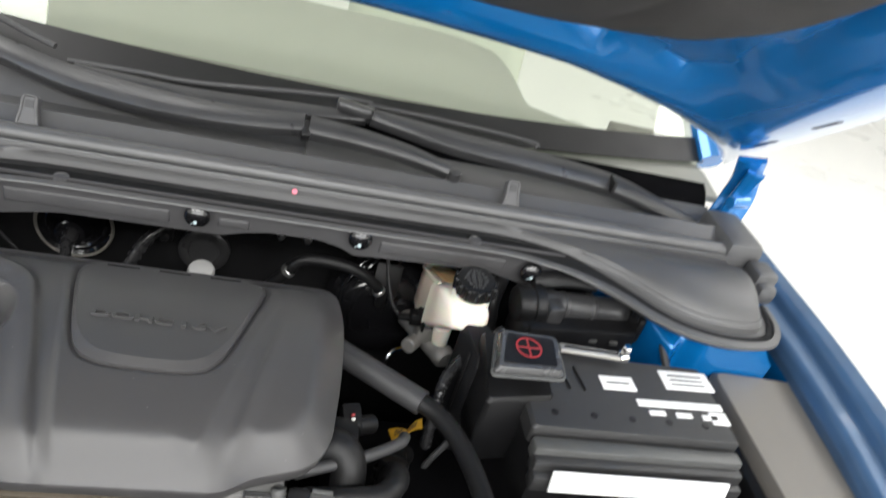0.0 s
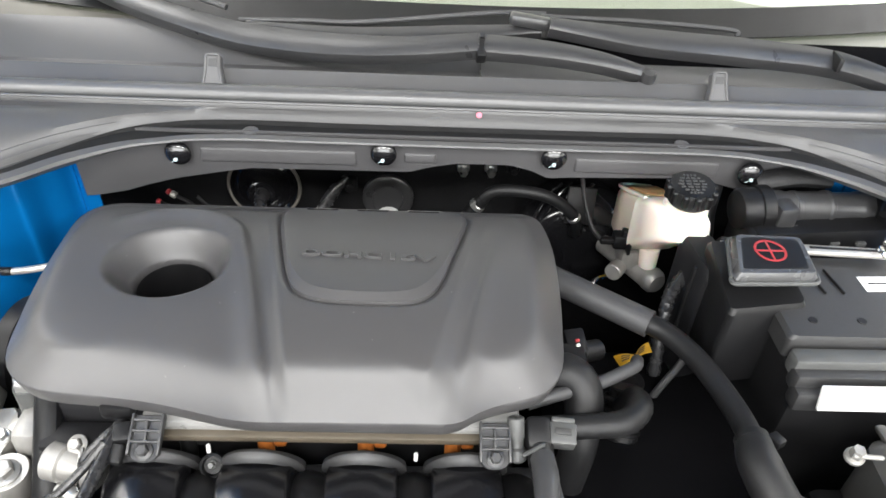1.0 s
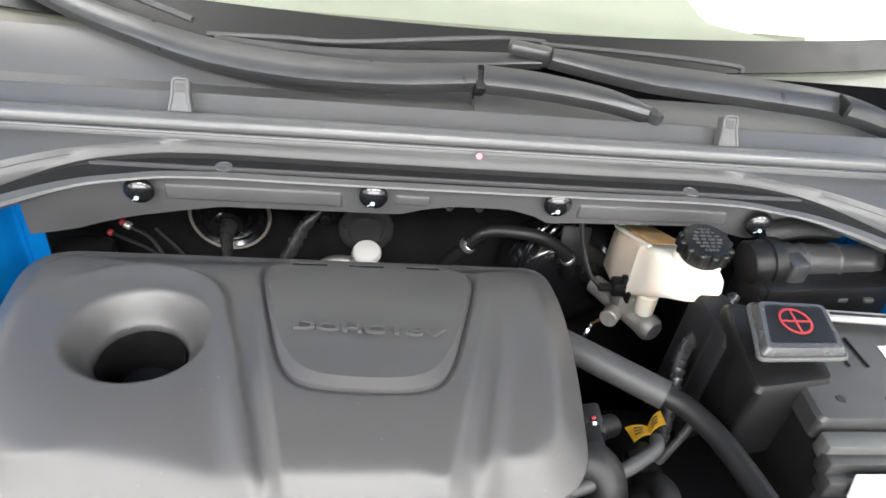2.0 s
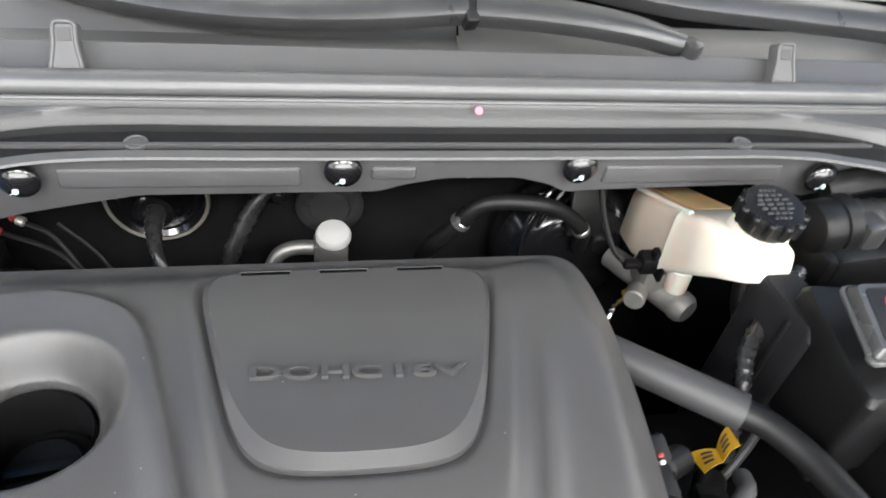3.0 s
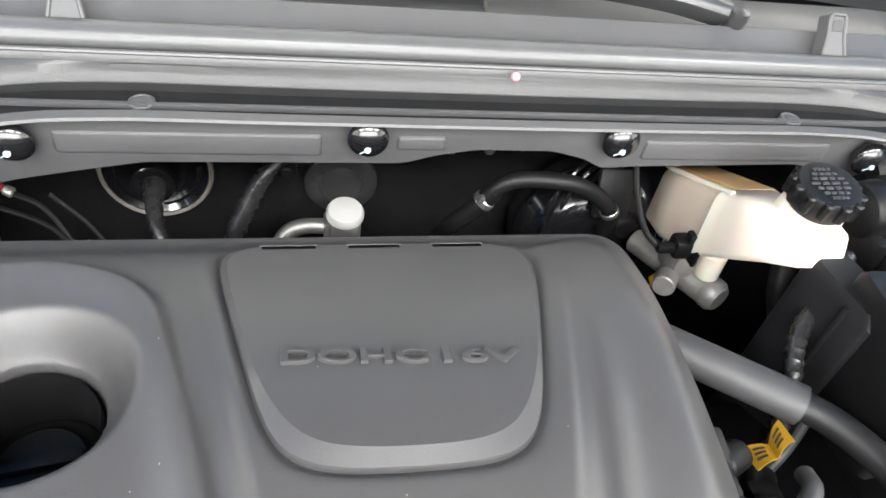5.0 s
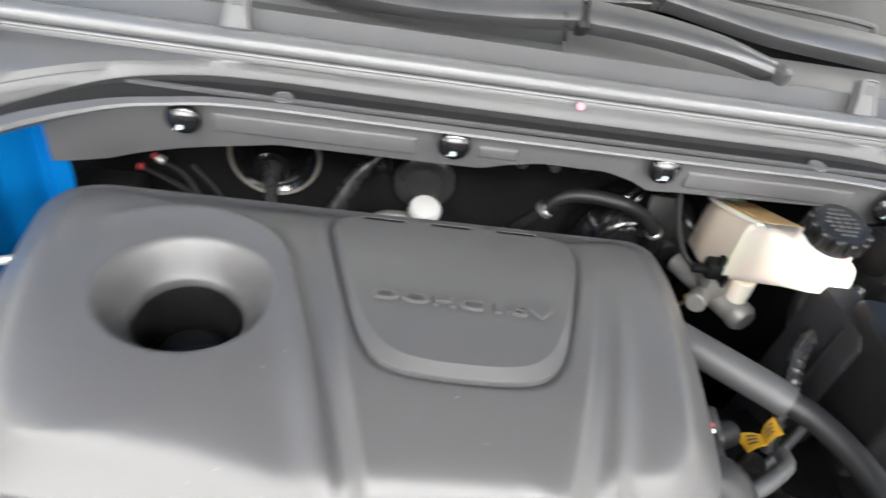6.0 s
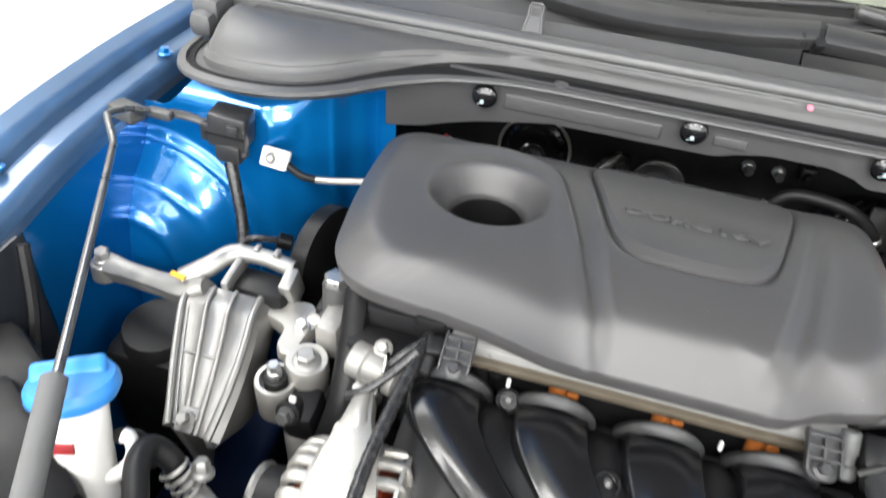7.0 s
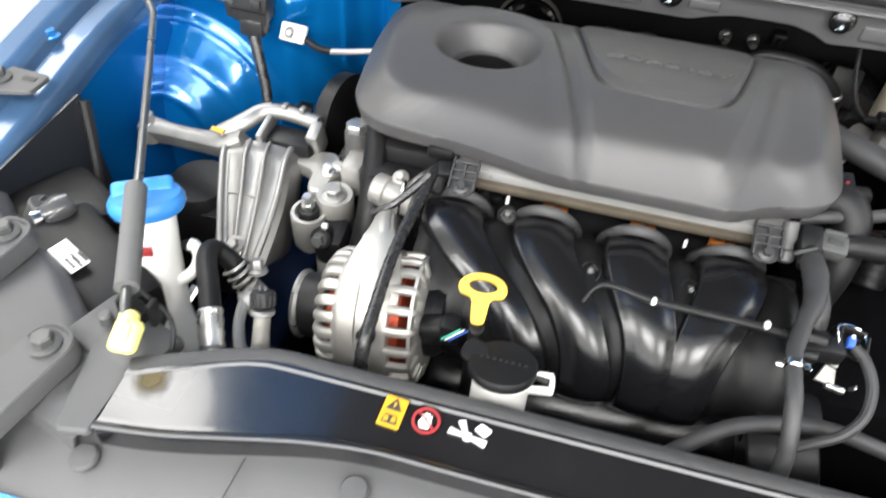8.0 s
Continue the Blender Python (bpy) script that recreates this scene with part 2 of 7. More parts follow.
def box(c, s, bevel=0.002, rot=(0, 0, 0), seg=2):
    bm = bmesh.new()
    bmesh.ops.create_cube(bm, size=1.0, matrix=Matrix.Diagonal((*s, 1)))
    if bevel > 0:
        bmesh.ops.bevel(bm, geom=bm.edges[:], offset=min(bevel, min(s) * 0.45), segments=seg, affect="EDGES", profile=0.5)
    bmesh.ops.transform(bm, matrix=pose(*c, *rot), verts=bm.verts)
    return bm


def between(p, q):
    p, q = Vector(p), Vector(q)
    return Matrix.Translation(p) @ (q - p).to_track_quat("Z", "Y").to_matrix().to_4x4()


def lathe(p, q, profile, seg=24, caps=True):
    """A turned form about the line from p towards q; profile: (radius, metres along the line)."""
    bm = bmesh.new()
    rings = []
    for r, h in profile:
        rings.append([bm.verts.new((r * math.cos(2 * math.pi * k / seg), r * math.sin(2 * math.pi * k / seg), h)) for k in range(seg)])
    for a, b in zip(rings, rings[1:]):
        for k in range(seg):
            bm.faces.new((a[k], a[(k + 1) % seg], b[(k + 1) % seg], b[k]))
    if caps:
        bm.faces.new(rings[0][::-1])
        bm.faces.new(rings[-1])
    bmesh.ops.transform(bm, matrix=between(p, q), verts=bm.verts)
    return bm


def cyl(p, q, r, r2=None, seg=20, edge=0.0015):
    r2 = r if r2 is None else r2
    h = (Vector(q) - Vector(p)).length
    e = min(edge, h * 0.3, r * 0.4)
    return lathe(p, q, ((r - e, 0), (r, e), (r2, h - e), (r2 - e, h)), seg)


def bolt(p, q, r, washer=1.6):
    """A hexagon head on a round flange, from the seat p outwards to q."""
    h = (Vector(q) - Vector(p)).length
    bm = lathe(p, q, ((r * washer, 0), (r * washer, h * 0.2), (r * 1.1, h * 0.35)), 18)
    return add(bm, lathe(p, q, ((r, h * 0.3), (r, h * 0.88), (r * 0.8, h)), 6))


def spline(points, sub=6):
    pts = [Vector(p) for p in points]
    pts = [2 * pts[0] - pts[1]] + pts + [2 * pts[-1] - pts[-2]]
    out = []
    for a, b, c, d in zip(pts, pts[1:], pts[2:], pts[3:]):
        for k in range(sub):
            t = k / sub
            out.append(0.5 * (2 * b + (c - a) * t + (2 * a - 5 * b + 4 * c - d) * t * t + (3 * b - a - 3 * c + d) * t ** 3))
    return out + [pts[-2]]


def tube(points, r, sub=6, seg=12, flat=1.0, ring=0.0):
    """A hose along a smooth line; r: a radius or one for each point; ring: the depth of its corrugation."""
    line = spline(points, sub) if sub > 1 else [Vector(p) for p in points]
    n = len(line)
    bm = bmesh.new()
    side = None
    rings = []
    for i, p in enumerate(line):
        t = (line[min(i + 1, n - 1)] - line[max(i - 1, 0)]).normalized()
        if side is None:
            side = t.orthogonal().normalized()
        side = (side - t * side.dot(t)).normalized()
        up = t.cross(side)
        if isinstance(r, (int, float)):
            rad = r
        else:
            f = i / (n - 1) * (len(r) - 1)
            k = min(int(f), len(r) - 2)
            rad = r[k] + (r[k + 1] - r[k]) * (f - k)
        rad += ring * (i % 2)
        rings.append([bm.verts.new(p + rad * (side * math.cos(2 * math.pi * k / seg) + up * flat * math.sin(2 * math.pi * k / seg))) for k in range(seg)])
    for a, b in zip(rings, rings[1:]):
        for k in range(seg):
            bm.faces.new((a[k], a[(k + 1) % seg], b[(k + 1) % seg], b[k]))
    bm.faces.new(rings[0][::-1])
    bm.faces.new(rings[-1])
    return bm


def rounded(points, radius, seg=5):
    """A closed outline with its corners rounded; radius: one, or one for each corner."""
    pts = [Vector(p) for p in points]
    out = []
    for i, p in enumerate(pts):
        a, b = pts[i - 1], pts[(i + 1) % len(pts)]
        r = radius[i] if isinstance(radius, (list, tuple)) else radius
        da, db = (a - p), (b - p)
        ra, rb = min(r, da.length * 0.48), min(r, db.length * 0.48)
        s, e = p + da.normalized() * ra, p + db.normalized() * rb
        for k in range(seg + 1):
            t = k / seg
            out.append((1 - t) ** 2 * s + 2 * t * (1 - t) * p + t * t * e)
    return out


def prism(outline, m, depth, bevel=0.001):
    """A flat outline (x, y) raised by depth along z, its top edge eased, then laid at the pose m."""
    bm = bmesh.new()
    pts = [Vector((p[0], p[1])) for p in outline]
    c = sum(pts, Vector((0, 0))) / len(pts)
    size = max((p - c).length for p in pts)
    rings = []
    for k, z in ((1.0, 0.0), (1.0, depth - bevel), (1.0 - bevel / size, depth)):
        rings.append([bm.verts.new((c.x + (p.x - c.x) * k, c.y + (p.y - c.y) * k, z)) for p in pts])
    n = len(pts)
    for a, b in zip(rings, rings[1:]):
        for k in range(n):
            bm.faces.new((a[k], a[(k + 1) % n], b[(k + 1) % n], b[k]))
    bm.faces.new(rings[0][::-1])
    bm.faces.new(rings[-1])
    bmesh.ops.transform(bm, matrix=m, verts=bm.verts)
    return bm


def sheet(f, nu, nv, thick=0.0, drop=None):
    """A surface f(u, v) on a grid, u and v from 0 to 1, thickened along its normals."""
    bm = bmesh.new()
    grid = [[bm.verts.new(f(i / nu, j / nv)) for j in range(nv + 1)] for i in range(nu + 1)]
    for i in range(nu):
        for j in range(nv):
            bm.faces.new((grid[i][j], grid[i + 1][j], grid[i + 1][j + 1], grid[i][j + 1]))
    if thick:
        bmesh.ops.recalc_face_normals(bm, faces=bm.faces)
        bmesh.ops.solidify(bm, geom=bm.faces[:], thickness=thick)
    return bm


def smooth(a, b, x):
    t = max(0.0, min(1.0, (x - a) / (b - a)))
    return t * t * (3 - 2 * t)


def table(rows, x):
    """Straight interpolation in rows of (x, value)."""
    if x <= rows[0][0]:
        return rows[0][1]
    for (a, p), (b, q) in zip(rows, rows[1:]):
        if x <= b:
            return p + (q - p) * (x - a) / (b - a)
    return rows[-1][1]


def strip(points, widths, thick, face=(0.0, -0.55, 0.83), sub=6):
    """A flat bar along a smooth line, its broad side turned towards face, edges eased."""
    line = spline(points, sub)
    n = len(line)
    bm = bmesh.new()
    rings = []
    for i, p in enumerate(line):
        t = (line[min(i + 1, n - 1)] - line[max(i - 1, 0)]).normalized()
        up = Vector(face)
        up = (up - t * up.dot(t)).normalized()
        side = t.cross(up)
        f = i / (n - 1) * (len(widths) - 1)
        k = min(int(f), len(widths) - 2)
        w = (widths[k] + (widths[k + 1] - widths[k]) * (f - k)) / 2
        rings.append([bm.verts.new(p + side * a * w + up * b * thick) for a, b in ((-1, -1.2), (-1, -0.1), (-0.90, 0.16), (-0.35, 0.42), (0.35, 0.42), (0.90, 0.16), (1, -0.1), (1, -1.2))])
    for a, b in zip(rings, rings[1:]):
        for k in range(8):
            bm.faces.new((a[k], a[(k + 1) % 8], b[(k + 1) % 8], b[k]))
    bm.faces.new(rings[0][::-1])
    bm.faces.new(rings[-1])
    return bm


# ---- the room ----
single("floor", box((0, 0, -0.05), (9.0, 9.0, 0.1), 0), floor_tile, "polished white tiled showroom floor", "floor", kind="structure")
single("ceiling", box((0, 0, 3.25), (9.0, 9.0, 0.1), 0), wall_paint, "plain white showroom ceiling", "ceiling", kind="structure")
single("wall_north", box((0, 4.55, 1.6), (9.0, 0.1, 3.2), 0), wall_paint, "plain white painted showroom wall", "wall", kind="structure")
single("wall_east", box((4.55, 0, 1.6), (0.1, 9.0, 3.2), 0), wall_paint, "plain white painted showroom wall", "wall", kind="structure")
single("wall_west", box((-4.55, 0, 1.6), (0.1, 9.0, 3.2), 0), wall_paint, "plain white painted showroom wall", "wall", kind="structure")
single("wall_south", box((0, -4.55, 1.6), (9.0, 0.1, 3.2), 0), wall_paint, "plain white painted showroom wall", "wall", kind="structure")


# ---- the car's body round the engine bay ----
body = thing("car_body", "blue car body round the open engine bay", "car")


def fender(side, name):
    # A folded rail: inner wall, flat inner ledge, step and outer fender lip.
    def f(u, v):
        y = -0.62 + 0.90 * v
        inner = 0.662 + 0.030 * smooth(-0.45, 0.0, y)
        rows = ((0.0, inner + 0.001, 0.868), (0.3, inner, 0.880), (0.36, inner + 0.004, 0.893), (0.40, inner + 0.010, 0.899), (0.56, inner + 0.030, 0.902),
                (0.62, inner + 0.034, 0.915), (0.68, inner + 0.042, 0.922), (0.80, inner + 0.056, 0.928), (0.88, inner + 0.066, 0.922), (1.0, inner + 0.085, 0.30))
        for (a, xa, za), (b, xb, zb) in zip(rows, rows[1:]):
            if u <= b + 1e-9:
                k = (u - a) / (b - a)
                dz = -0.05 * smooth(-0.2, -0.62, y)
                return Vector((side * (xa + (xb - xa) * k), y, za + (zb - za) * k + (dz if u < 0.95 else 0)))
    return part(name, sheet(f, 50, 24, 0.002), rail_paint, body, "dusty blue painted fender rail, greyed to imitate reflection", angle=50)


def inner_wall(side, y0, y1, name, mat, label):
    def f(u, v):
        y = y0 + (y1 - y0) * u
        return Vector((side * (0.6665 + 0.030 * smooth(-0.45, 0.0, y)), y, 0.885 - 0.05 * smooth(-0.2, -0.62, y) - 0.42 * v))
    return part(name, sheet(f, 24, 40, 0.003), mat, body, label, angle=60)


for sx in (-1, 1):
    inner_wall(sx, -0.315, 0.28, "inner_wing", blue_paint, "glossy blue inner wing wall")
    inner_wall(sx, -0.62, -0.317, "wheel_liner", liner_plastic, "dark inner fender liner")
fender(-1, "fender_rail")
fender(1, "fender_rail")


def tower(side):
    def f(u, v):
        x = 0.425 + (0.280 if side < 0 else 0.228) * u
        z = 0.935 - 0.055 * smooth(0.60, 0.67, x) - 0.53 * v
        wall = 0.012 - 0.105 * smooth(0.44, 0.55, x)
        d = math.hypot(x - 0.69, max(0.0, z - 0.705))
        y = wall - 0.085 * max(0.0, 1 - (d / 0.128) ** 2) ** 0.7
        y -= 0.011 * math.exp(-((d - 0.132) / 0.009) ** 2) + 0.004 * math.exp(-((d - 0.101) / 0.006) ** 2) + 0.005 * math.exp(-((d - 0.062) / 0.007) ** 2)
        if side > 0:
            y = max(y, -0.118) - 0.034 * math.exp(-((x - 0.497) / 0.016) ** 2) * smooth(0.915, 0.895, z)
        y -= 0.010 * smooth(0.474, 0.482, x) * (1 - smooth(0.50, 0.53, x)) * smooth(0.72, 0.76, z)
        y += 0.008 * math.exp(-((x - 0.452) / 0.006) ** 2)
        if side < 0:
            # The wall rolls back under the cowl, with a pressed seam and a shallow boss beside it.
            y += 0.034 * smooth(0.885, 0.938, z) * smooth(0.47, 0.53, x)
            y -= 0.0045 * math.exp(-((x - 0.484) / 0.0035) ** 2) * smooth(0.76, 0.79, z)
            y -= 0.007 * math.exp(-((x - 0.527) / 0.014) ** 4 - ((z - 0.872) / 0.016) ** 4)
            y -= 0.006 * math.exp(-((x - 0.600) / 0.030) ** 2 - ((z - 0.872) / 0.008) ** 2)
        return Vector((side * x, y, z))
    return part("strut_tower", sheet(f, 150, 190, 0.002), blue_paint, body, "glossy blue painted strut tower", angle=60)


tower(-1)
tower(1)


part("firewall", box((0, 0.165, 0.66), (1.30, 0.01, 0.56), 0.002), bulkhead_felt, body, "dark firewall behind the engine")
# Floor, front wall and legs are blackened to imitate the bay's deep shade.
part("bay_floor", box((0, -0.30, 0.41), (1.38, 0.92, 0.02), 0.002), void_black, body, "floor closing the bay, blackened for deep shade")
part("chassis_rail", box((-0.52, -0.36, 0.50), (0.10, 0.46, 0.10), 0.012, (0, 0, 4), 3), shaded_blue, body, "blue chassis rail low in the bay, darkened for shade")
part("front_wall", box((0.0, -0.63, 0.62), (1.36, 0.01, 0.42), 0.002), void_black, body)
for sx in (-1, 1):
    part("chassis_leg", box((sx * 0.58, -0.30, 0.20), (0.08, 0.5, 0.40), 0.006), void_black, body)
part("nose_panel", sheet(lambda u, v: Vector((-0.74 + 1.48 * u, -0.70 - 0.16 * v - 0.10 * v * v, 0.835 - 0.10 * v - 0.55 * v ** 3)), 30, 14, 0.003), blue_paint, body)

# ---- cowl panel under the windscreen ----
cowl = thing("cowl_panel", "dark grey plastic cowl panel with rubber seal", "cowl panel", (0, 0.05, 0.94))
HALF = [(0.0, -0.0035), (0.15, -0.003), (0.24, -0.002), (0.284, -0.004), (0.306, -0.007), (0.327, -0.0125), (0.368, -0.025), (0.416, -0.053), (0.459, -0.090), (0.504, -0.115), (0.555, -0.124), (0.603, -0.119), (0.632, -0.102), (0.650, -0.07), (0.655, -0.03)]
EDGE = spline([(-x, y, 0) for x, y in HALF[:0:-1]] + [(x, y, 0) for x, y in HALF], 7)


# The lip's cross-section: inward distance and height in the middle, then at the ends.
LIP = ((0.006, -0.006, 0.008, -0.012), (0.0, -0.0018, 0.0, -0.004), (0.001, 0.0, 0.001, 0.0), (0.0078, 0.0014, 0.010, 0.002), (0.0090, -0.003, 0.0112, -0.002), (0.0352, -0.002, 0.0275, -0.001),
       (0.0356, 0.003, 0.0288, 0.006), (0.0361, 0.0040, 0.031, 0.0075), (0.0363, 0.0095, 0.0335, 0.0125), (0.0367, 0.0102, 0.035, 0.0127), (0.0369, 0.0165, 0.038, 0.018))


def cowl_apron():
    bm = bmesh.new()
    rows = []
    n = len(EDGE)
    for i, p in enumerate(EDGE):
        t = (EDGE[min(i + 1, n - 1)] - EDGE[max(i - 1, 0)]).normalized()
        nrm = Vector((-t.y, t.x, 0))
        side = smooth(0.33, 0.50, abs(p.x))
        ze = 0.942 - 0.004 * side
        ends = smooth(0.33, 0.43, abs(p.x))
        line = [p + nrm * (d + (e - d) * ends) + Vector((0, 0, ze + h + (k - h) * ends)) for d, h, e, k in LIP]
        a = line[-1]
        b = Vector((max(-0.63, min(0.63, a.x * 0.985)), 0.0338, 0.9605))
        reach = max(0.0, b.y - a.y)
        for k in range(1, 9):
            v = k / 8
            q = a.lerp(b, v)
            q.z += 0.018 * side * math.sin(math.pi * min(1.0, v * 1.15)) ** 0.8 * smooth(0.02, 0.10, reach) if v < 0.87 else 0.0
            line.append(q)
        rows.append([bm.verts.new(q) for q in line])
    for a, b in zip(rows, rows[1:]):
        for j in range(len(a) - 1):
            bm.faces.new((a[j], b[j], b[j + 1], a[j + 1]))
    return bm


part("apron", cowl_apron(), cowl_plastic, cowl, angle=40)


def extruded(profile, x0, x1, n=40, bow=0.0):
    rows = len(profile) - 1
    def f(u, v):
        y, z = profile[round(v * rows)]
        x = x0 + (x1 - x0) * u
        return Vector((x, y + bow * x * x, z))
    return sheet(f, n, rows)


part("upper_panel", extruded([(0.0343, 0.955), (0.0346, 0.9620), (0.0356, 0.9652), (0.0368, 0.9665), (0.038, 0.964), (0.066, 0.964), (0.068, 0.970), (0.072, 0.9725), (0.089, 0.982), (0.092, 0.981),
                              (0.095, 0.972)], -0.645, 0.645), cowl_plastic, cowl, angle=30)
part("trough_back", extruded([(0.135, 0.9535), (0.145, 0.945), (0.17, 0.950), (0.20, 0.980), (0.215, 0.987)], -0.645, 0.02), cowl_plastic, cowl, "grey rear of the trough", angle=30)
part("trough_shelf", extruded([(0.1365, 0.954), (0.146, 0.951), (0.168, 0.957), (0.178, 0.966)], 0.0205, 0.645), cowl_plastic, cowl, "grey floor of the trough", angle=30)
# Black strip paints the shade under the right wiper.
part("trough_shade", extruded([(0.176, 0.952), (0.200, 0.980), (0.215, 0.987)], 0.0205, 0.645), void_black, cowl, "rear of the trough, blackened for shade under the wiper", angle=30)
for gx in range(26):
    part("grille_slot", box((-0.640 + 0.0085 * gx, 0.1485, 0.9465), (0.0048, 0.004, 0.003), 0.001), void_black, cowl)
part("wiper_trough", extruded([(0.0945, 0.973), (0.100, 0.960), (0.115, 0.955), (0.136, 0.954)], -0.645, 0.645), cowl_plastic, cowl, "grey wiper trough", angle=30)


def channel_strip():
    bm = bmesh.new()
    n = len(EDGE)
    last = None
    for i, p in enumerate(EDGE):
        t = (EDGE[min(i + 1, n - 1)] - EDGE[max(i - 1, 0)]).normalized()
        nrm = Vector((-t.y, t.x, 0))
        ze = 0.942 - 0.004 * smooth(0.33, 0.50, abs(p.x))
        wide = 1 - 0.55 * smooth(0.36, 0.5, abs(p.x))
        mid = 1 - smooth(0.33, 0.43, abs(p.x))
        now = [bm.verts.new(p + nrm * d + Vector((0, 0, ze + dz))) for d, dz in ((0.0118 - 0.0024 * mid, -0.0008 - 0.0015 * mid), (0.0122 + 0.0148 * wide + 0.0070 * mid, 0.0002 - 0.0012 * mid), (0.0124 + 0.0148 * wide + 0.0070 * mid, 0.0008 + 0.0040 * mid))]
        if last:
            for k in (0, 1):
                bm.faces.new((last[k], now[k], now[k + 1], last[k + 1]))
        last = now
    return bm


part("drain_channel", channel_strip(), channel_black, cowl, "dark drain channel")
part("bulb_seal", tube([(-0.64, 0.052, 0.967), (-0.3, 0.052, 0.9685), (0.0, 0.052, 0.969), (0.3, 0.052, 0.9685), (0.64, 0.052, 0.967)], 0.0105, 8, 16), seal_rubber, cowl, "shiny round rubber bulb seal")
part("seal_lip", tube([(-0.64, 0.0365, 0.966), (0.0, 0.0365, 0.9665), (0.64, 0.0365, 0.966)], 0.0018, 10, 8), seal_rubber, cowl)
for sx in (-1, 1):
    part("corner_cap", joined(box((sx * 0.635, 0.085, 0.965), (0.06, 0.10, 0.05), 0.014), box((sx * 0.655, 0.02, 0.945), (0.03, 0.08, 0.03), 0.01)), trim_plastic, cowl)
    part("corner_grommet", box((sx * 0.655, 0.015, 0.957), (0.035, 0.04, 0.03), 0.008), trim_plastic, cowl)

FLANGE = [(-0.436, 0.866), (-0.39, 0.871), (-0.33, 0.888), (-0.29, 0.896), (-0.245, 0.904), (-0.065, 0.905), (-0.043, 0.912), (-0.012, 0.918), (0.05, 0.918), (0.077, 0.911), (0.095, 0.902), (0.12, 0.904),
          (0.27, 0.908), (0.30, 0.900), (0.325, 0.894), (0.35, 0.900), (0.42, 0.905)]


def flange_sheet():
    def f(u, v):
        x = -0.436 + 0.856 * u
        low = table(FLANGE, x) - 0.009
        z = low + (0.944 - low) * v
        return Vector((x, 0.0145 + 0.004 * (1 - v) - 0.010 * smooth(0.36, 0.436, abs(x)), z))
    return sheet(f, 110, 6, 0.003)


part("front_flange", flange_sheet(), flange_plastic, cowl, "vertical grey plastic cowl flange", angle=50)
for x0, x1, z0, z1 in ((-0.300, -0.125, 0.912, 0.931), (-0.072, -0.035, 0.918, 0.931), (0.123, 0.29, 0.912, 0.931)):
    part("raised_pad", box(((x0 + x1) / 2, 0.0153, (z0 + z1) / 2 - 0.009), (x1 - x0, 0.007, z1 - z0), 0.0034, (0, 0, 0), 4), flange_plastic, cowl)
for bx, bz in ((-0.321, 0.9184), (-0.094, 0.9250), (0.0965, 0.9264), (0.324, 0.9144)):
    seat_at, out = Vector((bx, 0.0055, bz)), Vector((0, -0.995, -0.06)).normalized()
    dish = part("fastener", lathe(seat_at, seat_at + out, ((0.0120, -0.004), (0.0144, 0.0), (0.0148, 0.002), (0.0142, 0.0036), (0.0130, 0.0052), (0.0105, 0.0072), (0.007, 0.0087), (0.0035, 0.0095), (0.0005, 0.0097)), 36), gloss_black, cowl, "glossy black dished fastener")
    tip = seat_at + out * 0.0085 + Vector((-0.001, 0, -0.003))
    part("pin", lathe(tip, tip + out, ((0.0023, -0.001), (0.0023, 0.0018), (0.0017, 0.0027), (0.0, 0.0030)), 14, False), pin_glint, dish, "small pin, coloured white to imitate its glint")
    part("pin_bar", tube([tip + Vector((-0.0050, 0.0006, -0.0045)), tip + Vector((0.0, -0.0012, 0.0)), tip + Vector((0.0060, 0.0008, 0.0050))], 0.00045, 4, 6), pin_glint, dish)
for cx in (-0.241, 0.241):
    part("push_clip", lathe((cx, 0.0165, 0.9396), (cx, 0.0160, 0.96), ((0.0085, 0.001), (0.0085, 0.0034), (0.0078, 0.0040), (0.0069, 0.0040), (0.0064, 0.0034), (0.0041, 0.0034), (0.0038, 0.0039), (0.0005, 0.0039)), 26), trim_plastic, cowl)
for hx in (-0.287, 0.286):
    base = rounded([(-0.0125, 0), (0.0125, 0), (0.0085, 0.020), (0.0085, 0.036), (-0.0085, 0.036), (-0.0085, 0.020)], [0.002, 0.002, 0.004, 0.005, 0.005, 0.004])
    m = pose(hx, 0.066, 0.968, 58, 0, 0)
    hk = part("hook", prism(base, m, 0.012, 0.003), trim_plastic, cowl, "moulded plastic hook tab")
    rim = [m @ Vector((p.x * 0.88, p.y * 0.96 + 0.001, 0.0118)) for p in base]
    part("hook_loop", tube(rim + rim[:1], 0.0017, 1, 8), cowl_plastic, hk)
    part("hook_slot", prism([(-0.005, 0.022), (0.005, 0.022), (0.0045, 0.031), (-0.0045, 0.031)], m, 0.0124, 0.0005), trough_plastic, hk, "dark slot near the top of the tab")
part("paint_dot", lathe((0.0105, 0.0262, 0.9655), (0.0105, 0.0172, 0.973), ((0.0034, -0.0006), (0.003, 0.0007), (0.001, 0.001)), 14), pink_mark, cowl, "small pink paint dot")

# ---- windscreen, dashboard and seats behind it ----
def screen(u, v):
    x = (-0.68 + 1.36 * u) * (1 - 0.10 * v)
    return Vector((x, 0.195 + 0.83 * v + 0.10 * (x / 0.68) ** 2, 0.985 + 0.50 * v))


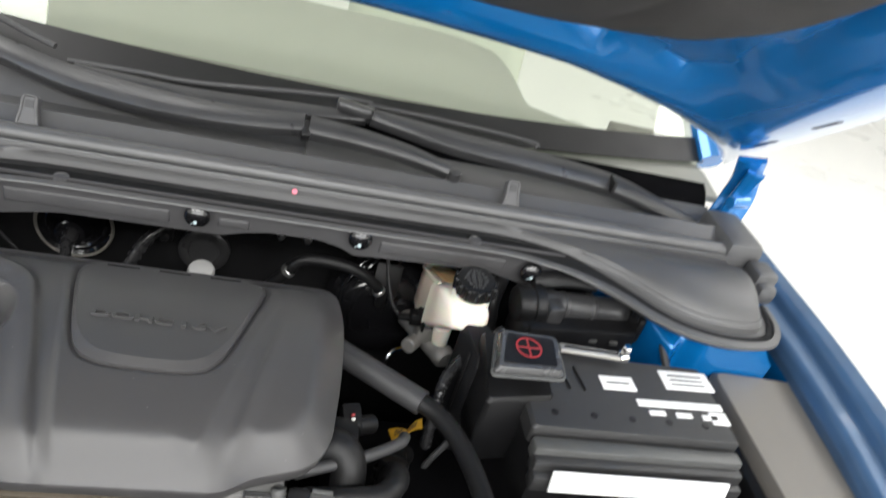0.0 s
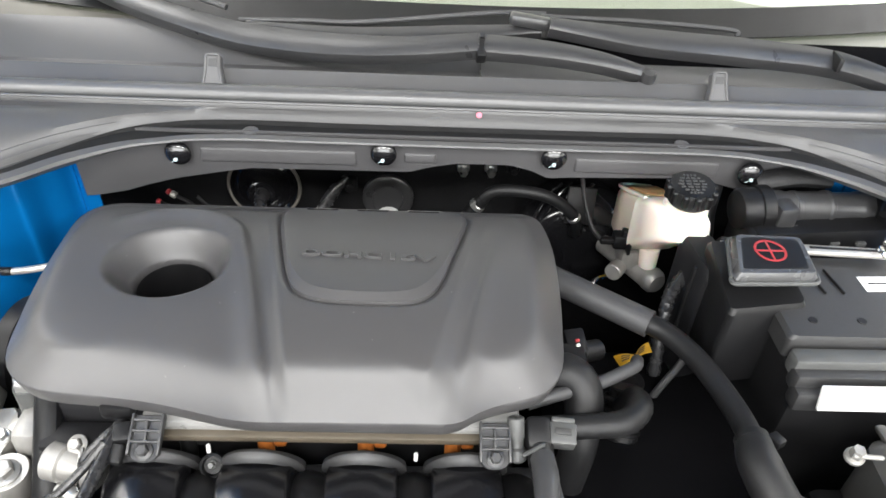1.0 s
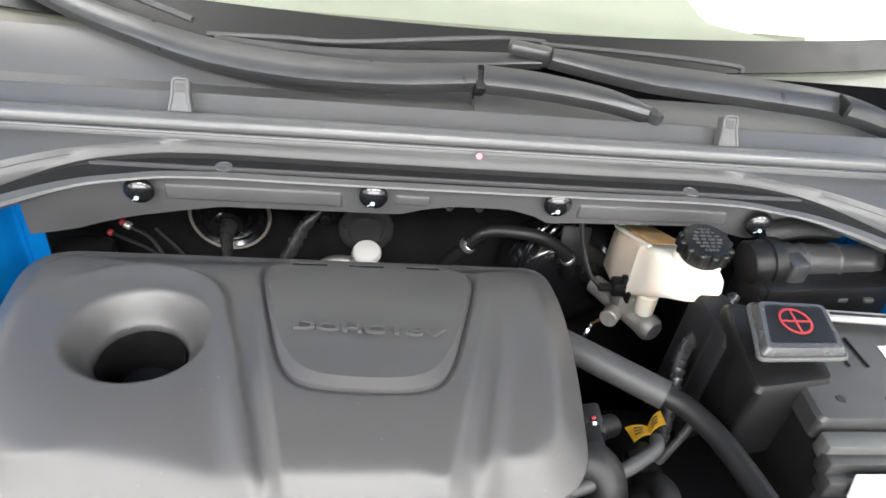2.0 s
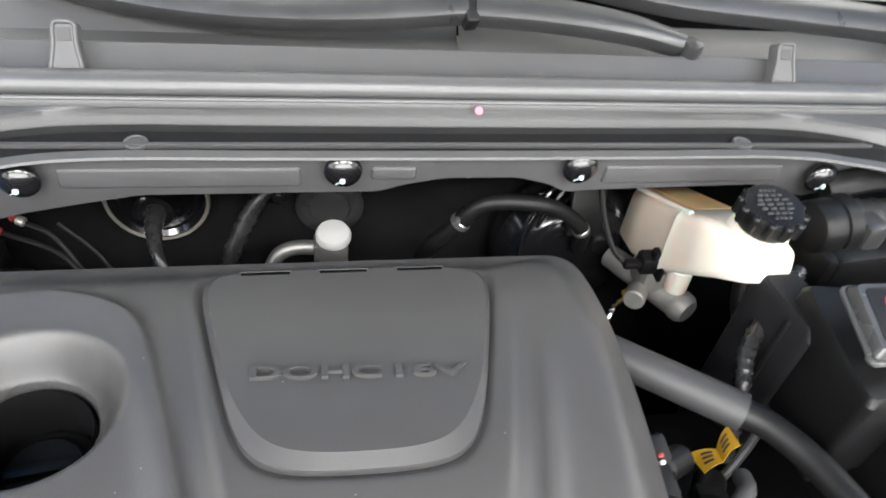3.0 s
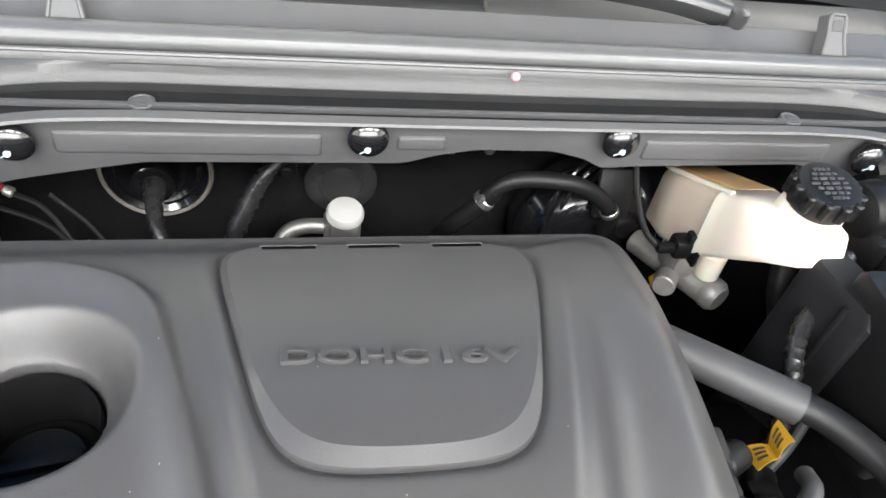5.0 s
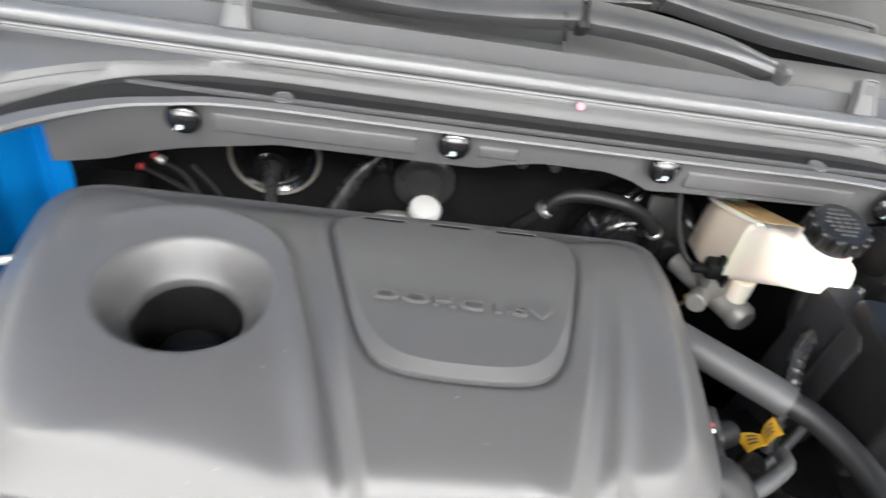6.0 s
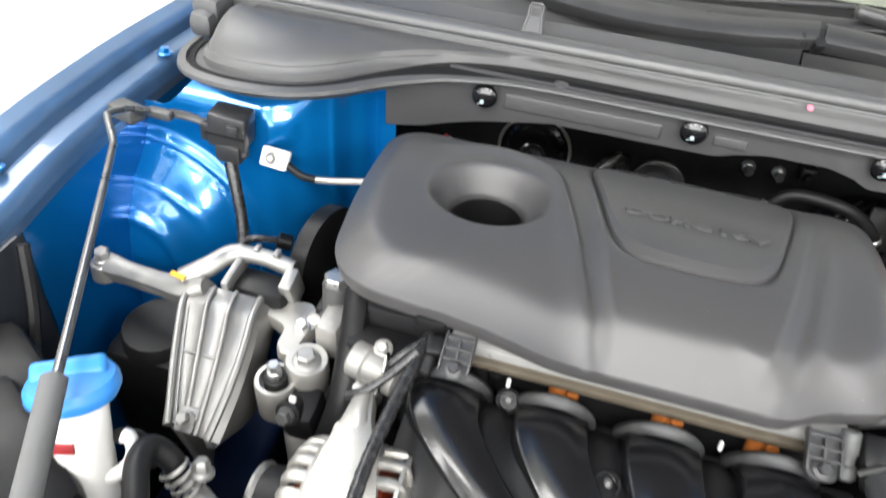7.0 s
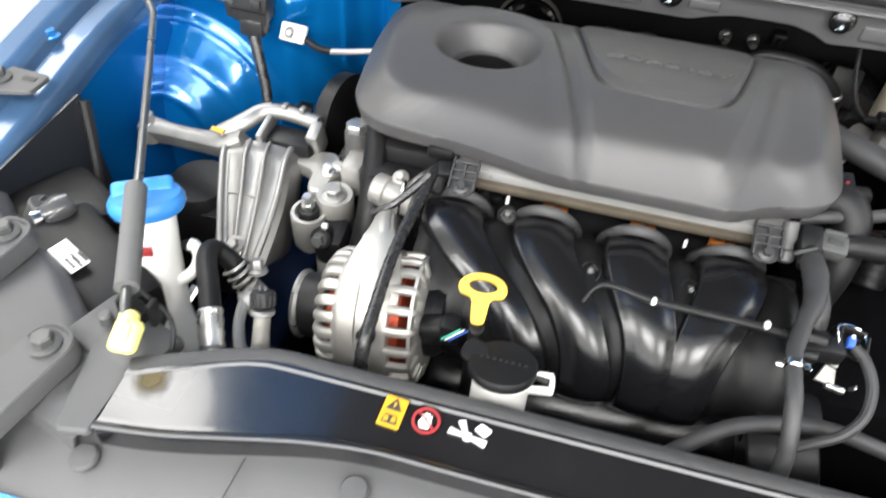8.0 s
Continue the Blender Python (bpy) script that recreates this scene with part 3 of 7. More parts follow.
windscreen = thing("windscreen", "raked windscreen glass with dark lower edge", "windscreen", (0, 0.2, 0.98))
pane = part("pane", sheet(screen, 24, 16, 0.004), glass, windscreen)
pane.visible_shadow = False
part("lower_border", sheet(lambda u, v: screen(u, v * 0.05) + Vector((0, -0.001, 0.004)), 24, 2, 0.002), black_plastic, windscreen)
for sx in (-1, 1):
    part("pillar", tube([screen(0.5 + 0.5 * sx, k / 4) + Vector((sx * 0.012, 0, 0.006)) for k in range(5)], 0.022, 4, 10), blue_paint, windscreen, "blue windscreen pillar")

def dash_top(u, v):
    # The top falls away at its far corners, where the side windows show.
    wide = 0.68 - 0.30 * smooth(0.18, 0.42, v)
    return Vector(((2 * u - 1) * wide, 0.21 + 0.45 * v, 0.968 + 0.035 * math.sin(v * 2.2) - 0.02 * abs(2 * u - 1) ** 6 * v))


dash = single("dashboard", sheet(dash_top, 32, 20, 0.01), dash_reflection_tone, "dashboard top, pale green to imitate reflection in the windscreen", "dashboard")
part("defroster_band", sheet(lambda u, v: Vector((-0.67 + 1.00 * u, 0.212 + 0.095 * v, 0.974 + 0.035 * math.sin((0.002 + 0.095 * v) / 0.45 * 2.2))), 20, 4, 0.004), band_grey, dash, "darker strip along the glass")
part("support", box((0, 0.66, 0.49), (0.74, 0.02, 0.98), 0.004), dash_reflection_tone, dash)


def seat(x):
    s = thing("front_seat", "pale fabric front seat inside the car", "seat", (x, 1.15, 0.0), "front seats")
    part("backrest", box((x, 1.20, 0.80), (0.50, 0.16, 0.70), 0.07, (-12, 0, 0), 4), seat_fabric, s)
    part("cushion", box((x, 0.98, 0.36), (0.50, 0.48, 0.16), 0.06, (0, 0, 0), 4), seat_fabric, s)
    part("headrest", box((x, 1.30, 1.25), (0.27, 0.11, 0.19), 0.05, (-10, 0, 0), 4), seat_fabric, s)
    part("seat_base", box((x, 1.0, 0.14), (0.40, 0.40, 0.28), 0.01), black_plastic, s)


seat(-0.36)
seat(0.36)


# Box added for an unidentified dark shape beyond the side window.
single("dark_box_outside", box((1.12, 1.30, 0.31), (0.20, 0.12, 0.62), 0.006), band_grey, "dark olive grey box beyond the side window", "stand")


# ---- wipers ----
def wiper():
    w = thing("wiper", "black wiper arm and blade resting on the windscreen", "wiper", (0.209, 0.094, 0.97), "windscreen wipers")
    part("pivot_cap", lathe((0.211, 0.097, 0.975), (0.211, 0.088, 1.01), ((0.0085, 0.0), (0.0095, 0.015), (0.0078, 0.0205), (0.0, 0.0225)), 20, False), wiper_black, w)
    part("arm", strip([(0.204, 0.098, 0.992), (0.15, 0.104, 1.003), (0.08, 0.110, 1.010), (0.018, 0.114, 1.012)], (0.016, 0.022, 0.026, 0.027), 0.012), wiper_black, w)
    part("arm_joint", box((0.014, 0.112, 1.004), (0.012, 0.024, 0.018), 0.003, (35, 0, 4)), rubber, w)
    part("arm_blade", strip([(0.012, 0.115, 1.013), (-0.078, 0.126, 1.000), (-0.179, 0.150, 0.990), (-0.275, 0.172, 0.990), (-0.351, 0.192, 1.000), (-0.431, 0.222, 1.012), (-0.52, 0.262, 1.032)], (0.027, 0.029, 0.034, 0.034, 0.030, 0.026, 0.022), 0.012), wiper_black, w)
    return w


w1 = wiper()
part("blade_spoiler", strip([(-0.275, 0.192, 0.995), (-0.15, 0.180, 0.993), (0.0, 0.170, 1.004), (0.09, 0.162, 1.014)], (0.010, 0.018, 0.020, 0.014), 0.008), wiper_black, w1)
part("blade_edge", tube([(-0.285, 0.200, 0.997), (-0.20, 0.203, 0.998), (-0.128, 0.203, 0.999), (0.036, 0.203, 1.017), (0.10, 0.200, 1.019)], 0.0032, 6, 8), grey_rubber, w1)
part("blade_edge", tube([(0.094, 0.194, 1.018), (0.224, 0.194, 1.016), (0.335, 0.194, 1.010), (0.345, 0.188, 1.004)], 0.0032, 6, 8), grey_rubber, w1)
part("far_blade", tube([(-0.30, 0.205, 1.010), (-0.38, 0.235, 1.024), (-0.47, 0.275, 1.045)], 0.004, 6, 8), grey_rubber, w1)
w2 = thing("wiper", "black wiper arm and blade resting on the windscreen", "wiper", (0.58, 0.11, 0.97), "windscreen wipers")
part("arm", strip([(0.60, 0.125, 0.962), (0.557, 0.130, 0.970), (0.456, 0.132, 0.998), (0.343, 0.134, 1.009), (0.212, 0.138, 1.016), (0.097, 0.148, 1.026)], (0.020, 0.024, 0.030, 0.032, 0.030, 0.018), 0.012), wiper_black, w2)
part("arm_joint", box((0.445, 0.124, 1.002), (0.006, 0.028, 0.018), 0.002, (0, 5, -6)), rubber, w2)
part("blade_clip", box((0.075, 0.160, 1.024), (0.05, 0.018, 0.014), 0.004, (0, 6, -4)), wiper_black, w2)
part("pivot_cap", lathe((0.625, 0.105, 0.965), (0.625, 0.098, 1.0), ((0.015, 0.0), (0.0155, 0.014), (0.012, 0.02), (0.0, 0.022)), 20, False), black_plastic, w2)

# ---- raised hood ----
hood = thing("hood", "raised blue hood seen from below", "hood", (0, 0.12, 1.05))


REAR = [(0.0, 0.095), (0.30, 0.110), (0.39, 0.128), (0.48, 0.15), (0.57, 0.182), (0.64, 0.22), (0.70, 0.27)]
RISE = radians(37)


def hood_point(u, v):
    x = -0.70 + 1.40 * u
    k = abs(x) / 0.70
    rear = table(REAR, abs(x))
    y0 = rear * (1 - v) + (-0.86 + 0.10 * k * k) * v
    crown = 0.052 * (1 - k ** 2.2) * (1 - 0.3 * v)
    return Vector((x * (1 - 0.21 * v), y0, 1.014 + (0.255 - y0) * math.tan(RISE) + crown))


UNDER = Vector((0, -math.sin(RISE), -math.cos(RISE)))


part("outer_skin", sheet(lambda u, v: hood_point(u, v) - UNDER * 0.026, 30, 24, 0.0012), blue_paint, hood)


BORDER = 0.085


def hood_frame():
    # Rounded box-section border that runs round the felt.
    def f(u, v):
        p = hood_point(u, v)
        a, b = max(1e-4, min(u, 1 - u) * 0.60), max(1e-4, min(v, 1 - v) * 1.15)
        edge = (a ** -3 + b ** -3) ** (-1 / 3)
        bulge = 0.022 * math.sin(math.pi * max(0.0, min(1.0, edge / BORDER))) if edge < BORDER else 0.0
        sink = 0.010 if edge >= BORDER else 0.0
        return p + UNDER * (bulge - sink)
    return sheet(f, 90, 64, 0.001)


part("inner_frame", hood_frame(), blue_paint, hood, "glossy blue pressed inner frame")


def felt(u, v):
    x, y = u * 2 - 1, v * 2 - 1
    uu = 0.5 + x * (0.345 - 0.070 * abs(y) ** 4)
    vv = 0.5 + y * (0.425 - 0.080 * abs(x) ** 4)
    p = hood_point(uu, vv) + UNDER * 0.002
    puff = 0.012 * (1 - max(abs(x), abs(y)) ** 8)
    groove = 0.014 * math.exp(-((abs(x) - 0.72) / 0.035) ** 2) + 0.014 * math.exp(-((y + 0.62) / 0.045) ** 2) + 0.010 * math.exp(-((abs(x) - 0.30) / 0.03) ** 2) * smooth(-0.3, -0.6, y)
    return p + UNDER * (puff - groove * (puff / 0.012))


part("insulation_pad", sheet(felt, 60, 44, 0.004), insulation, hood, "dark grey quilted felt pad", angle=60)
for sx in (-1, 1):
    arm = [(sx * 0.668, 0.165, 0.915), (sx * 0.673, 0.168, 0.955), (sx * 0.680, 0.172, 0.995), (sx * 0.672, 0.165, 1.030), (sx * 0.655, 0.150, 1.066)]
    hinge = part("hinge", joined(strip(arm, (0.040, 0.050, 0.048, 0.040, 0.040), 0.007, (-0.45 * sx, -0.85, 0.25), 6), strip([(sx * 0.650, 0.150, 0.930), (sx * 0.661, 0.153, 0.970), (sx * 0.668, 0.155, 1.010), (sx * 0.665, 0.140, 1.050)], (0.014, 0.018, 0.020, 0.026), 0.006, (-0.3 * sx, -0.9, 0.3), 6)), blue_paint, hood, "blue painted hood hinge")
    part("hinge_pin", cyl((sx * 0.655, 0.150, 0.995), (sx * 0.690, 0.160, 0.995), 0.010), blue_paint, hinge)
    part("hinge_foot", box((sx * 0.668, 0.175, 0.905), (0.036, 0.030, 0.040), 0.004), shaded_blue, hinge, "shaded dark blue hinge foot")
    for k in range(2):
        at = hood_point(0.5 + 0.455 * sx, 0.10 + 0.10 * k) + UNDER * 0.014
        part("stamped_slot", box(at, (0.014, 0.050, 0.010), 0.0045, (math.degrees(-RISE), 0, 0), 3), shaded_blue, hood, "stamped slot in the frame")

# ---- engine cover ----
COVER_MID = Vector((-0.160, -0.205))
OUTLINE = rounded([(-0.396, -0.069), (-0.396, -0.19), (-0.378, -0.316), (-0.255, -0.328), (-0.185, -0.346), (-0.020, -0.345), (0.002, -0.329), (0.066, -0.310), (0.079, -0.20), (0.081, -0.12), (0.071, -0.069)],
                  [0.045, 0.05, 0.05, 0.03, 0.02, 0.012, 0.02, 0.04, 0.05, 0.03, 0.022], 8)
PANEL = [Vector(p) for p in ((-0.1835, -0.100), (-0.009, -0.102), (-0.0465, -0.2472), (-0.1505, -0.2447))]
HOLE = Vector((-0.271, -0.199))
TOP = [(-0.35, 0.915), (-0.33, 0.919), (-0.30, 0.925), (-0.27, 0.9295), (-0.24, 0.932), (-0.20, 0.933), (-0.16, 0.931), (-0.13, 0.926), (-0.11, 0.921), (-0.09, 0.9145), (-0.069, 0.907)]
TOP_SMOOTH = [(p.x, p.y) for p in spline([(a, b, 0) for a, b in TOP], 5)]


def panel_distance(x, y):
    p = Vector((x, y))
    total = 0.0
    for a, b in zip(PANEL, PANEL[1:] + PANEL[:1]):
        e = (b - a).normalized()
        d = (p - a).dot(Vector((e.y, -e.x)))
        total += math.exp(d / 0.013)
    return 0.013 * math.log(total)


PANEL_SIGN = 1.0 if panel_distance(-0.1, -0.18) < 0 else -1.0
if PANEL_SIGN < 0:
    PANEL.reverse()


CREST = [Vector((p.x, p.y)) for p in spline([(-0.335, -0.130, 0), (-0.281, -0.114, 0), (-0.241, -0.126, 0), (-0.218, -0.150, 0), (-0.206, -0.187, 0), (-0.194, -0.227, 0), (-0.185, -0.262, 0), (-0.163, -0.345, 0)], 4)]


def crest_distance(x, y):
    # Distance to the ridge that wraps round the filler opening; negative on the opening's side.
    p = Vector((x, y))
    best = 1.0
    for a, b in zip(CREST, CREST[1:]):
        e = b - a
        t = max(0.0, min(1.0, (p - a).dot(e) / e.length_squared))
        q = p - a - e * t
        if q.length < abs(best):
            best = q.length if e.x * q.y - e.y * q.x > 0 else -q.length
    return best


def cover_z(x, y):
    z = table(TOP_SMOOTH, y)
    xb, xc, xd = -0.193 + 0.216 * (-0.135 - y), 0.002 - 0.26 * (-0.158 - y), 0.015 - 0.214 * (-0.173 - y)
    wide = smooth(xb - 0.014, xb + 0.004, x) * (1 - smooth(xc - 0.004, xc + 0.024, x))
    z += wide * 0.0075 * smooth(-0.15, -0.27, y)
    z += 0.0020 * smooth(xb - 0.0035, xb + 0.0035, x) * (1 - smooth(xc - 0.0035, xc + 0.0035, x)) * smooth(-0.11, -0.17, y)
    d = crest_distance(x, y)
    z += 0.0064 * math.exp(-(d / (0.0044 if d > 0 else 0.014)) ** 2) * smooth(-0.345, -0.30, x)
    z += 0.0044 * math.exp(-((x - xd) / (0.005 if x < xd else 0.010)) ** 2) * smooth(-0.15, -0.23, y)
    s = panel_distance(x, y)
    z -= 0.0038 * math.exp(-((s - 0.0088) / 0.0030) ** 2)
    h = (Vector((x, y)) - HOLE)
    d = math.hypot(h.x, h.y * (1.0 + 0.16 * smooth(0.0, -0.02, h.y)))
    z -= 0.028 * (1 - smooth(0.033, 0.056, d)) + 0.060 * (1 - smooth(0.0325, 0.0355, d))
    return z


def panel_rise(y):
    return 0.0027 + 0.0013 * smooth(-0.12, -0.24, y)


def cover_shell():
    line = [Vector((p.x, p.y)) for p in OUTLINE]
    dense = []
    for a, b in zip(line, line[1:] + line[:1]):
        n = max(1, int((b - a).length / 0.0026))
        dense += [a.lerp(b, k / n) for k in range(n)]
    n, rings = len(dense), 165
    raw = []
    for i in range(n):
        t = (dense[(i + 1) % n] - dense[i - 1]).normalized()
        raw.append(Vector((-t.y, t.x)))
    outs = [sum((raw[(i + j) % n] for j in range(-6, 7)), Vector((0, 0))).normalized() for i in range(n)]
    bm = bmesh.new()
    grid = []
    for k in range(1, rings + 1):
        r = 1 - (1 - k / rings) ** 1.12
        row = []
        for i, p in enumerate(dense):
            q = COVER_MID + (p - COVER_MID) * r
            w = abs((p - q).dot(outs[i]))
            s = 0.0035 * math.log(1 + math.exp((0.028 - w) / 0.0035)) / 0.028
            z = cover_z(q.x, q.y)
            z -= max(0.004, z - 0.9005) * s
            row.append(bm.verts.new((q.x, q.y, z)))
        grid.append(row)
    for inset, down in ((0.0005, 0.004), (0.002, 0.011), (0.004, 0.016), (0.007, 0.013)):
        row = []
        for i, v in enumerate(grid[rings - 1]):
            c = (Vector((v.co.x, v.co.y)) - COVER_MID).normalized() * inset
            row.append(bm.verts.new((v.co.x - c.x, v.co.y - c.y, v.co.z - down)))
        grid.append(row)
    centre = bm.verts.new((COVER_MID.x, COVER_MID.y, cover_z(COVER_MID.x, COVER_MID.y)))
    for i in range(n):
        bm.faces.new((centre, grid[0][i], grid[0][(i + 1) % n]))
    for a, b in zip(grid, grid[1:]):
        for i in range(n):
            bm.faces.new((a[i], b[i], b[(i + 1) % n], a[(i + 1) % n]))
    return bm


engine_cover = thing("engine_cover", "dark grey moulded plastic engine cover with oil filler opening", "engine cover", (-0.16, -0.2, 0.90))
part("shell", cover_shell(), cover_plastic, engine_cover, angle=60)


def raised_panel(n=260):
    # The shield in the middle of the cover: a bevelled edge that widens towards the front, then a flat top.
    mid = Vector((-0.100, -0.176))

    def reach(way, level):
        lo, hi = 0.0, 0.16
        for step in range(26):
            r = (lo + hi) / 2
            p = mid + way * r
            if panel_distance(p.x, p.y) < level:
                lo = r
            else:
                hi = r
        return lo

    bm = bmesh.new()
    rings = [[] for k in range(14)]
    for k in range(n):
        way = Vector((math.cos(2 * math.pi * k / n), math.sin(2 * math.pi * k / n)))
        r = reach(way, 0.0086)
        p = mid + way * r
        top = mid + way * reach(way, 0.0086 - 0.0028 - 0.0046 * smooth(-0.190, -0.253, p.y))
        line = [(mid + way * (r + 0.0010), -0.004), (p, -0.0012), (p, 0.0002), (top, panel_rise(top.y))]
        line += [(mid + (top - mid) * f, panel_rise(mid.y + (top.y - mid.y) * f)) for f in (0.97, 0.9, 0.8, 0.7, 0.6, 0.5, 0.4, 0.3, 0.2, 0.1)]
        for ring, (q, up) in zip(rings, line):
            ring.append(bm.verts.new((q.x, q.y, base_z(q.x, q.y) + up)))
    for a, b in zip(rings, rings[1:]):
        for k in range(n):
            bm.faces.new((a[k], a[(k + 1) % n], b[(k + 1) % n], b[k]))
    bm.faces.new(rings[-1])
    return bm


def base_z(x, y):
    return table(TOP_SMOOTH, y) + 0.0075 * smooth(-0.15, -0.27, y) + 0.0020 * smooth(-0.11, -0.17, y)


def panel_top(x, y):
    return base_z(x, y) + panel_rise(y)


part("shield_panel", raised_panel(), cover_plastic, engine_cover, "raised shield shaped panel", angle=11)
for x0, x1 in ((-0.165, -0.134), (-0.115, -0.084), (-0.064, -0.033)):
    y = -0.0985
    slope = math.degrees(math.atan2(panel_top(-0.1, y + 0.004) - panel_top(-0.1, y - 0.004), 0.008))
    top = panel_top(-0.1, y)
    slot = part("slot", box(((x0 + x1) / 2, y, top - 0.0012), (x1 - x0, 0.0036, 0.0030), 0.0006, (slope, 0, 0)), void_black, engine_cover)
    part("slot_rim", box(((x0 + x1) / 2, y + 0.0026, panel_top(-0.1, y + 0.0026) - 0.0006), (x1 - x0 + 0.002, 0.0014, 0.0022), 0.0005, (slope, 0, 0)), cover_plastic, slot)


def letters(text, left, right):
    font = bpy.data.curves.new("lettering", "FONT")
    font.body, font.size, font.extrude, font.offset, font.bevel_depth = text, 1.0, 0.03, 0.014, 0.012
    text_ob = new("lettering_source", font)
    bpy.context.view_layer.update()
    mesh = bpy.data.meshes.new_from_object(text_ob.evaluated_get(bpy.context.evaluated_depsgraph_get()))
    bpy.data.objects.remove(text_ob)
    xs, ys = [v.co.x for v in mesh.vertices], [v.co.y for v in mesh.vertices]
    bm = bmesh.new()
    bm.from_mesh(mesh)
    x0, x1, y0, y1 = min(xs), max(xs), min(ys), max(ys)
    for v in bm.verts:
        px = left + (v.co.x - x0) / (x1 - x0) * (right - left)
        py = -0.1985 + (v.co.y - y0) / (y1 - y0) * 0.0088 - 0.0062 * (px + 0.154) / 0.12
        v.co = Vector((px, py, panel_top(px, py) + 0.0006 + v.co.z * 0.050))
    return bm


part("lettering", joined(letters("DOHC", -0.1545, -0.0850), letters("16V", -0.0775, -0.0375)), letter_plastic, engine_cover, "raised letters DOHC 16V", angle=30)

shade_tube_z = 0.848
oil_cap = thing("oil_filler", "black oil filler cap down in the cover opening", "oil cap", (-0.271, -0.199, 0.852))
part("cap_disc", joined(lathe((-0.271, -0.199, 0.852), (-0.271, -0.199, 0.9), ((0.031, 0), (0.031, 0.010), (0.028, 0.012), (0.0, 0.012)), 28, False), lathe((-0.271, -0.199, 0.863), (-0.271, -0.199, 0.9), ((0.022, 0), (0.022, 0.006), (0.020, 0.008), (0.0, 0.008)), 28, False)), black_plastic, oil_cap)
part("grip", box((-0.271, -0.199, 0.872), (0.040, 0.009, 0.008), 0.003, (0, 0, 8)), black_plastic, oil_cap)
# Black tube added to darken the grey opening wall like deep shade.
part("liner", lathe((-0.271, -0.199, shade_tube_z), (-0.271, -0.199, 1.0), ((0.0330, 0.0), (0.0330, 0.052), (0.0322, 0.054), (0.0315, 0.052), (0.0315, 0.0)), 32, False), black_plastic, oil_cap)

# ---- engine under the cover ----
engine = thing("engine_block", "dark four cylinder engine block below its cover", "engine", (-0.16, -0.2, 0.42))
part("cylinder_head", box((-0.165, -0.195, 0.78), (0.40, 0.21, 0.16), 0.01), dark_metal, engine)
part("crankcase", box((-0.165, -0.21, 0.56), (0.44, 0.26, 0.28), 0.02), dark_metal, engine)
part("valve_cover_edge", joined(box((-0.338, -0.245, 0.852), (0.09, 0.05, 0.05), 0.006), *[box((-0.353 + 0.0095 * k, -0.2760, 0.862), (0.0045, 0.012, 0.035), 0.001) for k in range(7)]), bracket_grey, engine, "ribbed grey valve cover end")
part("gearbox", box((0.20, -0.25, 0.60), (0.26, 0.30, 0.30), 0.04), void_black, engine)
part("timing_cover", joined(box((-0.395, -0.215, 0.72), (0.03, 0.12, 0.19), 0.01), tube([(-0.368, -0.225, 0.868), (-0.362, -0.27, 0.862), (-0.352, -0.32, 0.835), (-0.347, -0.36, 0.80), (-0.36, -0.38, 0.74)], 0.013, 6, 12, 0.8)), black_plastic, engine, "black curved timing cover edge")
casting = thing("timing_casting", "bright cast aluminium timing end of the engine", "engine casting", (-0.335, -0.32, 0.78))
# Block coloured dark so it reads as the shaded gaps between stubs.
part("block", box((-0.325, -0.318, 0.822), (0.062, 0.03, 0.05), 0.008), dark_metal, casting, "casting behind the stubs, darkened to imitate shaded gaps")
part("pipe_stub", lathe((-0.345, -0.335, 0.835), (-0.296, -0.346, 0.832), ((0.013, 0), (0.0155, 0.002), (0.0155, 0.014), (0.0135, 0.016), (0.0135, 0.034), (0.015, 0.036), (0.015, 0.044), (0.011, 0.046)), 22), dull_zinc, casting)
part("lower_stub", lathe((-0.335, -0.345, 0.812), (-0.312, -0.366, 0.808), ((0.011, 0), (0.0125, 0.002), (0.0125, 0.018), (0.0105, 0.020)), 20), steel, casting)
part("end_block", box((-0.380, -0.292, 0.812), (0.024, 0.040, 0.04), 0.008), dull_zinc, casting)
part("bolt", bolt((-0.32, -0.33, 0.848), (-0.32, -0.335, 0.856), 0.005), dull_zinc, casting)
part("hose_clip", tube([(-0.315, -0.335, 0.850), (-0.312, -0.35, 0.846), (-0.314, -0.356, 0.832), (-0.318, -0.352, 0.82)], 0.0022, 5, 8), chrome, casting)
cam_sensor = thing("cam_sensor", "silver cylindrical solenoid standing beside the engine cover", "solenoid", (-0.391, -0.268, 0.79))
part("barrel", lathe((-0.386, -0.270, 0.800), (-0.386, -0.268, 0.86), ((0.016, 0), (0.016, 0.010), (0.0130, 0.012), (0.0130, 0.046), (0.0125, 0.048), (0.0, 0.048)), 20, False), bracket_grey, cam_sensor)
part("tip", lathe((-0.386, -0.2685, 0.848), (-0.386, -0.268, 0.87), ((0.0118, 0.0), (0.0118, 0.006), (0.010, 0.0085), (0.0, 0.009)), 6, False), steel, cam_sensor, "bright hexagon tip")
part("clamp", box((-0.388, -0.275, 0.80), (0.05, 0.024, 0.012), 0.004), pale_casting, cam_sensor)

# ---- fuel rail with its brackets ----
rail = thing("fuel_rail", "grey fuel rail along the front of the engine", "fuel rail", (-0.12, -0.325, 0.85))
part("upper_bar", box((-0.118, -0.314, 0.870), (0.30, 0.026, 0.014), 0.004, (8, 0, 0)), rail_metal, rail)
part("lower_bar", box((-0.118, -0.325, 0.8605), (0.30, 0.014, 0.009), 0.003, (8, 0, 0)), bronze, rail, "brownish lower strip of the rail")
